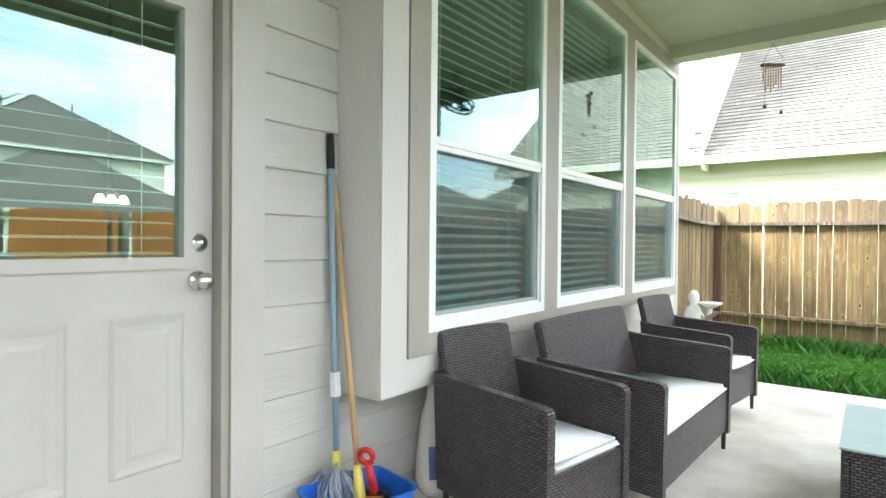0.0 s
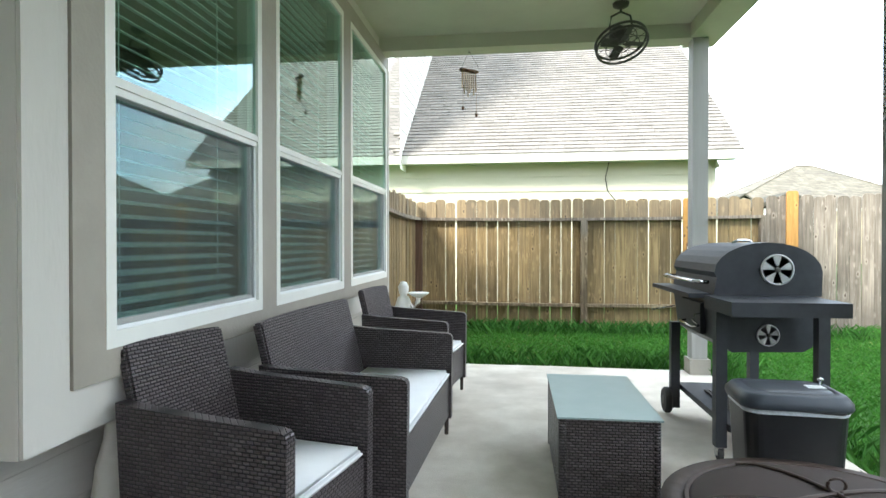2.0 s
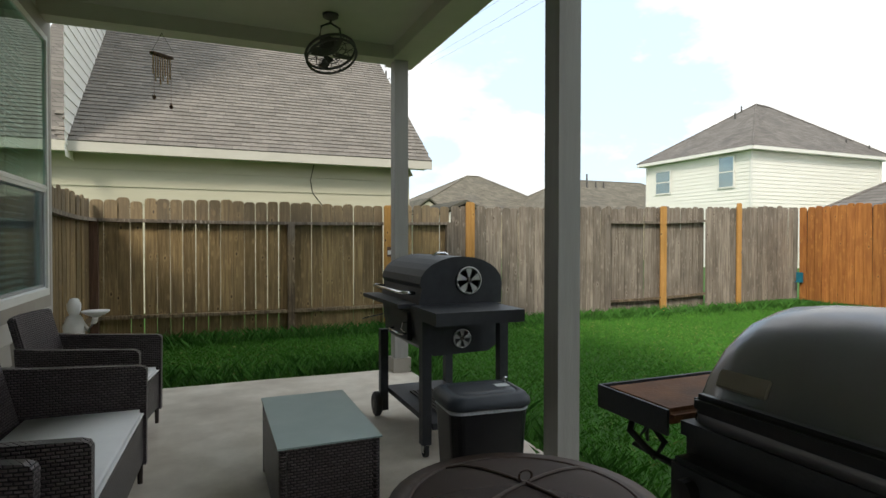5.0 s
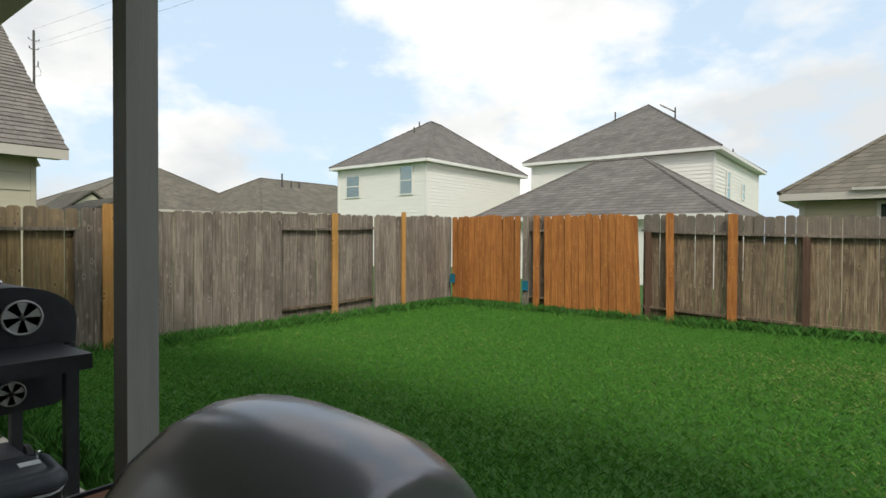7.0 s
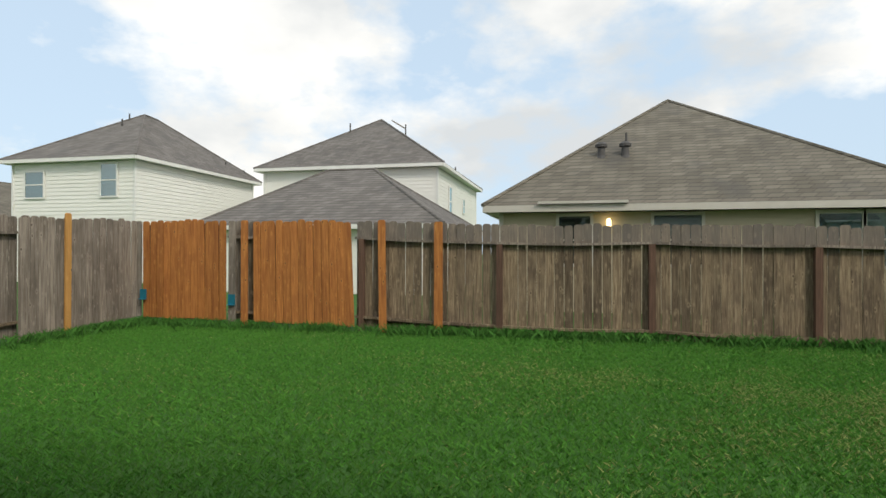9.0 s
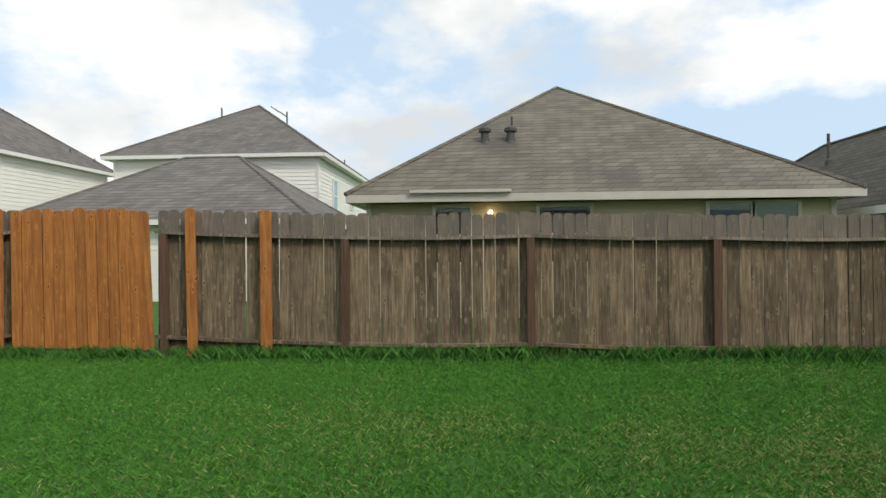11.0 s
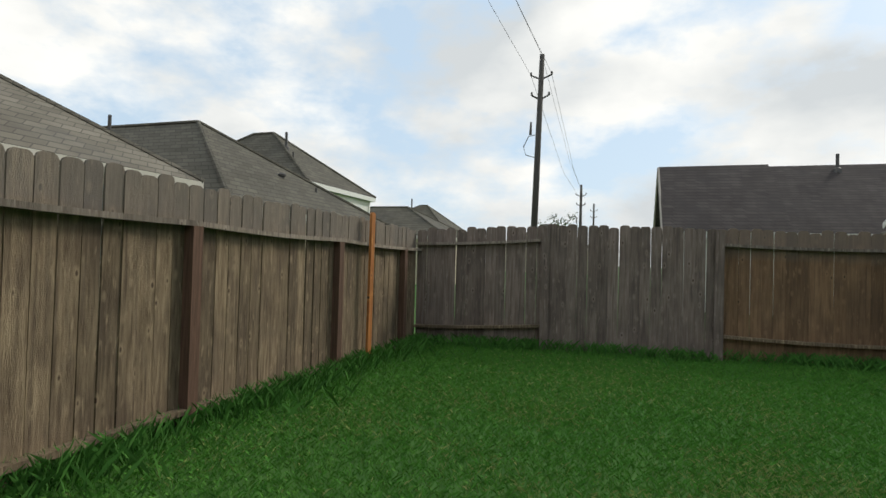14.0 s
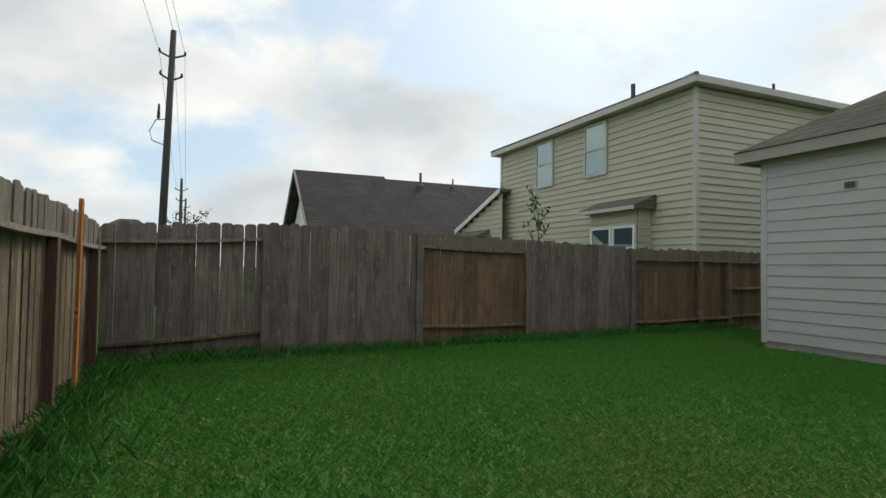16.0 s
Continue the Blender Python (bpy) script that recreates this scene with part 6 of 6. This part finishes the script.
mop = handled("string_mop", "string mop with a blue handle leaning on the wall", (-1.765, 1.805, 0.20), (-1.838, 1.818, 1.667), 0.0135, (M_MOPBLUE, M_PLASTIC, M_YELLOW), "mop")
block("price_band", (-0.015, 0.015, -0.015, 0.015, -0.05, 0.05), M_CUSHION, mop, "white paper band", 0.004, pose(-1.785, 1.808, 0.62, 0.5, -3, 0))
for k in range(46):
    a = rng.uniform(0, math.tau)
    rr = rng.uniform(0.04, 0.10)
    bm = bmesh.new()
    p0 = Vector((-1.72, 1.75, 0.235))
    tube(bm, [p0, p0 + Vector((rr * 0.5 * math.cos(a), rr * 0.5 * math.sin(a), 0.05 + rng.uniform(-0.02, 0.02))), p0 + Vector((rr * math.cos(a), rr * math.sin(a), 0.0 + rng.uniform(-0.02, 0.03))),
              p0 + Vector((rr * 1.15 * math.cos(a + 0.3), rr * 1.15 * math.sin(a + 0.3), -0.09))], 0.006, 5)
    part("yarn", bm, M_STRAND, mop)
handled("broom", "wooden-handled broom standing in the bucket", (-1.616, 1.79, 0.20), (-1.838, 1.842, 1.449), 0.0125, (M_HANDLE, M_HANDLE, M_YELLOW), "broom")
br = base("scrub_brush", pose(-1.575, 1.83, 0.215, 8, -10, 20), "red and black scrub brush in the bucket", "brush")
bm = bmesh.new()
tube(bm, [(0, 0, 0), (0, 0, 0.13)], [0.02, 0.014], 10)
part("handle", bm, M_RED, br, "red plastic handle", smooth=True)
bm = bmesh.new()
tube(bm, [(0.028 * math.cos(k * math.tau / 14), 0, 0.155 + 0.028 * math.sin(k * math.tau / 14)) for k in range(14)], 0.012, 8, True)
part("hang_loop", bm, M_RED, br, smooth=True)
bm = bmesh.new()
rounded_slab(bm, -0.06, 0.06, -0.025, 0.025, -0.10, 0.01, 0.015)
part("brush_head", bm, M_PLASTIC, br)
block("badge", (-0.045, 0.045, -0.028, -0.026, -0.02, 0.0), M_ORANGEPRINT, br)


def sack():
    s = base("charcoal_bag", pose(-1.685, 2.422, 0, 0, 0, 50), "half-full pale paper bag with printed patches against the wall", "bag")
    table = ((0.0, 0.22, 0.15), (0.05, 0.26, 0.19), (0.2, 0.25, 0.18), (0.34, 0.20, 0.13), (0.44, 0.15, 0.07), (0.52, 0.13, 0.035))

    def wave(x, y, z):
        return y * (1 + 0.12 * noise.noise(Vector((y * 9, x * 9, z * 9)))) + 0.10 * z
    bm = bmesh.new()
    loops = []
    for z, w, d in table:
        lp = rounded_loop(w, d, min(w, d) * 0.35, z)
        loops.append([(x * (1 + 0.05 * noise.noise(Vector((x * 9, y * 9, z * 7)))), wave(x, y, zz), zz) for x, y, zz in lp])
    loft(bm, loops)
    part("sack", bm, M_BAG, s, smooth=True)
    depth = [(z, d) for z, w, d in table]

    def patch(name, x0, x1, z0, z1, material):
        """A print that follows the bulge of the bag's front."""
        bm = bmesh.new()
        rows = []
        for k in range(7):
            z = z0 + (z1 - z0) * k / 6
            y = -lerp_table(depth, z) / 2
            rows.append([bm.verts.new((x0 + (x1 - x0) * q / 3, wave(x0 + (x1 - x0) * q / 3, y, z) - 0.005, z)) for q in range(4)])
        for A, B in zip(rows, rows[1:]):
            for q in range(3):
                bm.faces.new((A[q], A[q + 1], B[q + 1], B[q]))
        part(name, bm, material, s)
    patch("print_patch", -0.085, -0.020, 0.085, 0.235, M_NAVY)
    patch("print_patch", -0.025, 0.050, 0.255, 0.315, M_ORANGEPRINT)
    patch("print_patch", -0.008, 0.010, 0.03, 0.17, M_RED)
    for k in range(6):
        patch("lettering", -0.020, 0.0, 0.345 + 0.015 * k, 0.355 + 0.015 * k, M_BLACK)
    return s


sack()
bm = bmesh.new()
rounded_slab(bm, -0.012, 0.012, -0.11, 0.11, 0.0, 0.52, 0.01)
tagged(part("cardboard_sheet", bm, M_HANDLE, m=pose(-1.62, 3.0, 0.0, 0, -8, 0)), "brown cardboard sheet behind the loveseat", "cardboard")

# the white garden figure beside the house end
bm = bmesh.new()
lathe(bm, [(0.14, 0.0), (0.14, 0.06), (0.10, 0.09), (0.075, 0.28), (0.10, 0.36), (0.12, 0.38), (0.12, 0.40), (0.07, 0.42), (0.085, 0.52), (0.095, 0.62), (0.07, 0.70), (0.04, 0.73), (0.058, 0.78), (0.06, 0.83), (0.035, 0.88), (0.001, 0.89)], 20)
tube(bm, [(0.05, 0, 0.66), (0.12, -0.02, 0.58), (0.17, -0.03, 0.66), (0.18, -0.03, 0.71)], 0.026, 8)
lathe(bm, [(0.02, 0.70), (0.08, 0.73), (0.12, 0.755), (0.12, 0.765), (0.07, 0.745), (0.001, 0.735)], 16, pose(0.18, -0.03, 0.0))
tagged(part("garden_statue", bm, M_STATUE, smooth=True, m=pose(-1.47, 6.42, LAWN - 0.01, 0, 0, 0) @ Matrix.Scale(0.93, 4)), "white stone garden statue holding a bowl", "statue")

# small ornament on the yellow post
orn = base("fence_ornament", pose(2.02, 8.46, 1.02), "small brown hanging ornament on the fence post", "ornament")
block("body", (-0.035, 0.035, -0.05, 0.0, 0.0, 0.14), M_WOOD_DARK, orn, "", 0.01)
block("face", (-0.03, 0.03, -0.056, -0.051, 0.03, 0.09), M_STATUE, orn, "", 0.002)
bm = bmesh.new()
tube(bm, [(0, -0.02, 0.14), (0.02, -0.02, 0.22), (0.0, -0.01, 0.28)], 0.004, 6)
part("cord", bm, M_LEG, orn)
# teal brackets at the feet of the new panels
for y, z in ((8.32, 0.52), (6.42, 0.45)):
    br2 = base("fence_bracket", pose(10.56, y, z), "small teal plastic bracket on the fence", "bracket", "teal brackets")
    block("plate", (-0.012, 0.0, -0.07, 0.07, -0.10, 0.10), M_TEAL, br2, "", 0.004)
    block("lip", (-0.05, -0.012, -0.07, 0.07, -0.10, -0.085), M_TEAL, br2, "", 0.003)

# ---------------------------------------------------------------- power poles and wires
def power_pole(x, y, top, lean, label):
    p = base("power_pole", pose(x, y, -0.3, 0, lean, 0), label, "power pole", "power poles")
    bm = bmesh.new()
    tube(bm, [(0, 0, 0), (0, 0, top * 0.5), (0, 0, top)], [0.125, 0.11, 0.085], 12)
    part("shaft", bm, M_POLE, p, smooth=True)
    for z, w in ((top - 0.8, 0.36), (top - 1.5, 0.30)):
        bm = bmesh.new()
        tube(bm, [(-w, 0, z + 0.08), (-0.07, 0, z - 0.04), (0.07, 0, z - 0.04), (w, 0, z + 0.08)], 0.03, 8)
        part("crossarm", bm, M_POLE, p)
        for s in (-w, w):
            bm = bmesh.new()
            lathe(bm, [(0.03, 0), (0.045, 0.03), (0.025, 0.055), (0.04, 0.085), (0.012, 0.12)], 10, pose(s, 0, z + 0.08))
            part("insulator", bm, M_POLE, p)
    bm = bmesh.new()
    tube(bm, [(0.08, 0, top - 3.6), (0.42, 0, top - 3.5), (0.50, 0, top - 3.2), (0.34, 0, top - 2.85), (0.08, 0, top - 2.8)], 0.015, 6)
    part("jumper_cable", bm, M_WIRE, p)
    bm = bmesh.new()
    tube(bm, [(0.28, 0, top - 2.8), (0.28, 0, top - 2.35)], [0.05, 0.03], 8)
    part("fuse_cutout", bm, M_POLE, p)
    return p


power_pole(10.74, -19.3, 8.75, -1.3, "tall dark wooden power pole beyond the fence")
power_pole(10.95, -42.0, 7.3, 0, "distant wooden power pole")
power_pole(11.2, -62.0, 8.0, 0, "distant wooden power pole")
power_pole(15.6, 54.0, 18.2, 0, "wooden power pole behind the neighbour house")
for k, (dx, za, zb) in enumerate(((-0.36, 7.75, 16.6), (0.36, 7.75, 16.6), (0.0, 8.45, 18.0))):
    bm = bmesh.new()
    pts = []
    for q in range(41):
        t = q / 40
        pts.append((10.56 + dx + (15.6 - 10.56) * t, -19.3 + 73.3 * t, za + (zb - za) * t - 2.4 * t * (1 - t)))
    tube(bm, pts, 0.006, 5)
    w = base("power_line", pose(0, 0, 0), "thin dark overhead power line", "power line", "power lines")
    part("span", bm, M_WIRE, w)
    bm = bmesh.new()
    tube(bm, [(10.56 + dx, -19.3, za), (10.7 + dx * 0.8, -30.5, za - 1.6), (10.95 + dx * 0.7, -42, 6.0 + 0.3 * k)], 0.006, 5)
    part("span", bm, M_WIRE, w)


# ---------------------------------------------------------------- saplings over the fences
def sapling(name, x, y, z0, h, spread, n, label):
    t = base(name, pose(x, y, z0), label, "tree")
    rr = random.Random(int(x * 10))
    bm = bmesh.new()
    tube(bm, [(0, 0, 0), (0.03, 0.02, h * 0.5), (0.0, 0.0, h)], [0.03, 0.022, 0.008], 8)
    tips = []
    for k in range(11):
        z = h * (0.45 + 0.05 * k)
        a = k * 2.4
        e = Vector((spread * math.cos(a) * (1.1 - 0.05 * k), spread * math.sin(a) * (1.1 - 0.05 * k), z + 0.25 * h * rr.uniform(0.3, 0.9)))
        tube(bm, [(0.015, 0.01, z), (e.x * 0.5, e.y * 0.5, z + (e.z - z) * 0.35), e], [0.016, 0.011, 0.005], 6)
        tips.append((Vector((0, 0, z)), e))
    part("trunk", bm, M_BARK, t)
    verts, faces = [], []
    for k in range(n):
        a, e = rr.choice(tips)
        p = a.lerp(e, rr.uniform(0.35, 1.08)) + Vector((rr.gauss(0, 0.08), rr.gauss(0, 0.08), rr.gauss(0, 0.08))) * spread * 1.6
        u = Vector((rr.gauss(0, 1), rr.gauss(0, 1), rr.gauss(0, 1))).normalized() * 0.055
        w = u.cross(Vector((rr.gauss(0, 1), rr.gauss(0, 1), rr.gauss(0, 1)))).normalized() * 0.024
        i = len(verts)
        verts += [p - u, p + w, p + u, p - w]
        faces.append((i, i + 1, i + 2, i + 3))
    tagged(joined("crown", verts, faces, M_LEAF, t), kind="stuff")


sapling("sapling", 2.75, -10.6, -0.2, 2.7, 0.34, 230, "young thin tree with sparse leaves beyond the fence")
sapling("tree", 10.0, -20.5, -0.2, 3.0, 1.0, 600, "small leafy tree behind the fence")
sapling("tree", 31.0, -36.0, -0.2, 7.2, 2.6, 900, "leafy tree behind the far houses")


# ---------------------------------------------------------------- the lamp in the room behind the door
def chandelier():
    c = base("chandelier", pose(-3.6, 1.67, 2.95), "three-shade chandelier lit in the room", "lamp")
    bm = bmesh.new()
    tube(bm, [(0, 0, 0), (0, 0, -1.45)], 0.012, 8)
    part("stem", bm, M_PIPE, c)
    for dy in (-0.065, 0.0, 0.065):
        bm = bmesh.new()
        tube(bm, [(0, 0, -1.42), (0.02, dy * 0.6, -1.47), (0.02, dy, -1.48)], 0.006, 6)
        part("arm", bm, M_PIPE, c)
        bm = bmesh.new()
        lathe(bm, [(0.012, 0.028), (0.020, 0.018), (0.032, -0.018), (0.030, -0.018), (0.017, 0.018)], 14, pose(0.02, dy, -1.50))
        part("shade", bm, M_LAMP, c, "warm glowing glass shade")


chandelier()

# ---------------------------------------------------------------- lap siding, board by board
def siding_boards(parent, x, y0, y1, z0, z1, lap):
    bm = bmesh.new()
    prism(bm, [(0.0, 0.0), (0.024, 0.0), (0.027, 0.004), (0.027, 0.010), (0.011, lap + 0.012), (0.0, lap + 0.012)], 0, y1 - y0, "y")
    me = finish(bm, "siding_board", M_SIDING)
    z = z0
    while z < z1 - 0.03:
        shared("siding_board", me, parent, pose(x - 0.012, y0, z))
        z += lap


siding_boards(wall_door, WX, DOOR_Y1 + 0.174, BAY_Y0, 0.06, 3.05, 0.1795)
siding_boards(wall_door, WX, BAY_Y0, 6.14, 0.06, 0.48, 0.1795)
siding_boards(wing, HX, HY0 + 0.09, HY1, 0.05, 3.02, 0.183)

# ---------------------------------------------------------------- shingle tabs of the steep neighbour roof
def shingle_tabs():
    r = random.Random(4)
    verts, faces = [], []
    run = math.hypot(1, NS)
    dy, dz = 1 / run, NS / run
    ny, nz = -dz, dy
    course, n = 0.145, 0
    d = 0.0
    row = 0
    while d < 7.4:
        x = NX0 - 0.3 * (row % 3) / 3 - r.uniform(0, 0.05)
        while x < NX1 - 0.02:
            w = r.choice((0.20, 0.29, 0.31, 0.36))
            a, b = max(x, NX0), min(x + w - 0.006, NX1)
            x += w
            if b - a < 0.03 or b < -2.6:
                continue
            t0, t1 = 0.022 + r.uniform(0, 0.006), 0.006
            i = len(verts)
            for s, t in ((d, t0), (d + course + 0.02, t1)):
                yy, zz = NE - 0.02 + s * dy + ny * t, NEZ + s * dz + nz * t
                verts += [(a, yy, zz), (b, yy, zz)]
            yy, zz = NE - 0.02 + d * dy, NEZ + d * dz
            verts += [(a, yy, zz), (b, yy, zz)]
            faces += [(i, i + 1, i + 3, i + 2), (i + 4, i + 5, i + 1, i), (i + 1, i + 5, i + 3), (i, i + 2, i + 4)]
        d += course
        row += 1
    tagged(joined("shingle_tab", verts, faces, M_SHINGLE, roofN), kind="stuff")


shingle_tabs()

# ---------------------------------------------------------------- the lawn's blades
def blades(name, n, area, h0, h1, wid, material, seed, label, keep=None, lean=0.5):
    g = np.random.default_rng(seed)
    x = g.uniform(area[0], area[1], n)
    y = g.uniform(area[2], area[3], n)
    ok = ~((x < 1.50) & (y < 6.13) & (y > -2.3)) & ~((x < 0.76) & (y <= -2.3) & (y > -6.8))
    if keep is not None:
        ok &= keep(x, y, g)
    x, y = x[ok], y[ok]
    n = len(x)
    h = g.uniform(h0, h1, n)
    a = g.uniform(0, 2 * np.pi, n)
    b = g.uniform(0, 2 * np.pi, n)
    k = g.uniform(0, lean, n) * h
    z = lawn_height(x, y) - 0.012
    v = np.empty((n, 4, 3))
    w = wid * g.uniform(0.6, 1.3, n)
    v[:, 0] = np.stack((x - w * np.cos(a), y - w * np.sin(a), z), 1)
    v[:, 1] = np.stack((x + w * np.cos(a), y + w * np.sin(a), z), 1)
    v[:, 2] = np.stack((x + 0.45 * k * np.cos(b) + 0.6 * w * np.cos(a), y + 0.45 * k * np.sin(b) + 0.6 * w * np.sin(a), z + 0.012 + 0.62 * h), 1)
    v[:, 3] = np.stack((x + k * np.cos(b), y + k * np.sin(b), z + 0.012 + h), 1)
    me = bpy.data.meshes.new(name)
    me.vertices.add(4 * n)
    me.vertices.foreach_set("co", v.ravel())
    idx = (np.arange(n)[:, None] * 4 + np.array([0, 1, 2, 0, 2, 3])).ravel()
    me.loops.add(6 * n)
    me.loops.foreach_set("vertex_index", idx)
    me.polygons.add(2 * n)
    me.polygons.foreach_set("loop_start", np.arange(2 * n) * 3)
    me.update(calc_edges=True)
    me.materials.append(material)
    ob = new(name, me)
    return tagged(ob, label, "grass", kind="stuff")


blades("lawn_grass", 820000, (-1.7, 10.65, -9.2, 8.5), 0.016, 0.042, 0.0019, M_BLADE, 5, "short green mown lawn grass", lean=2.0)


def dry_spots(x, y, g):
    n = np.sin(x * 0.9 + 1.1 * np.sin(y * 0.8)) * np.sin(y * 0.75 + 0.9 * np.sin(x * 1.1)) + 0.5 * np.sin(x * 3.1 + y * 1.7) * np.sin(y * 2.7 - x)
    core = np.exp(-((x - 7.6) / 1.9) ** 2 - ((y + 2.6) / 2.9) ** 2)
    return g.uniform(0, 1, len(x)) < np.clip(0.25 + 0.8 * n, 0.04, 1) * (0.06 + core)


blades("dry_grass", 620000, (-1.7, 10.65, -8.0, 8.0), 0.018, 0.040, 0.0018, M_STRAW, 11, "dry yellowed blades in patches of the lawn", dry_spots, 2.2)


def at_fence(x, y, g):
    d = np.minimum(np.minimum(8.5 - y, 10.64 - x), y + 8.05 + (10.69 - x) * 0.1075)
    d = np.where(x < 1.9, np.minimum(d, np.abs(y - 6.3) * 1.5), d)
    d = np.where((y < 6.5) & (y > -0.4), np.minimum(d, np.abs(x - 1.6) * 2.5), d)
    return g.uniform(0, 1, len(x)) < np.exp(-np.maximum(d, 0) / 0.14) * (0.35 + 0.65 * (np.sin(x * 2.1 + y * 1.3) * np.sin(x * 0.7 - y * 2.3) > -0.35))


blades("tall_grass", 1150000, (-1.7, 10.65, -9.3, 8.5), 0.05, 0.20, 0.0032, M_TUFT, 9, "taller uncut grass along the fence foot", at_fence, 1.1)
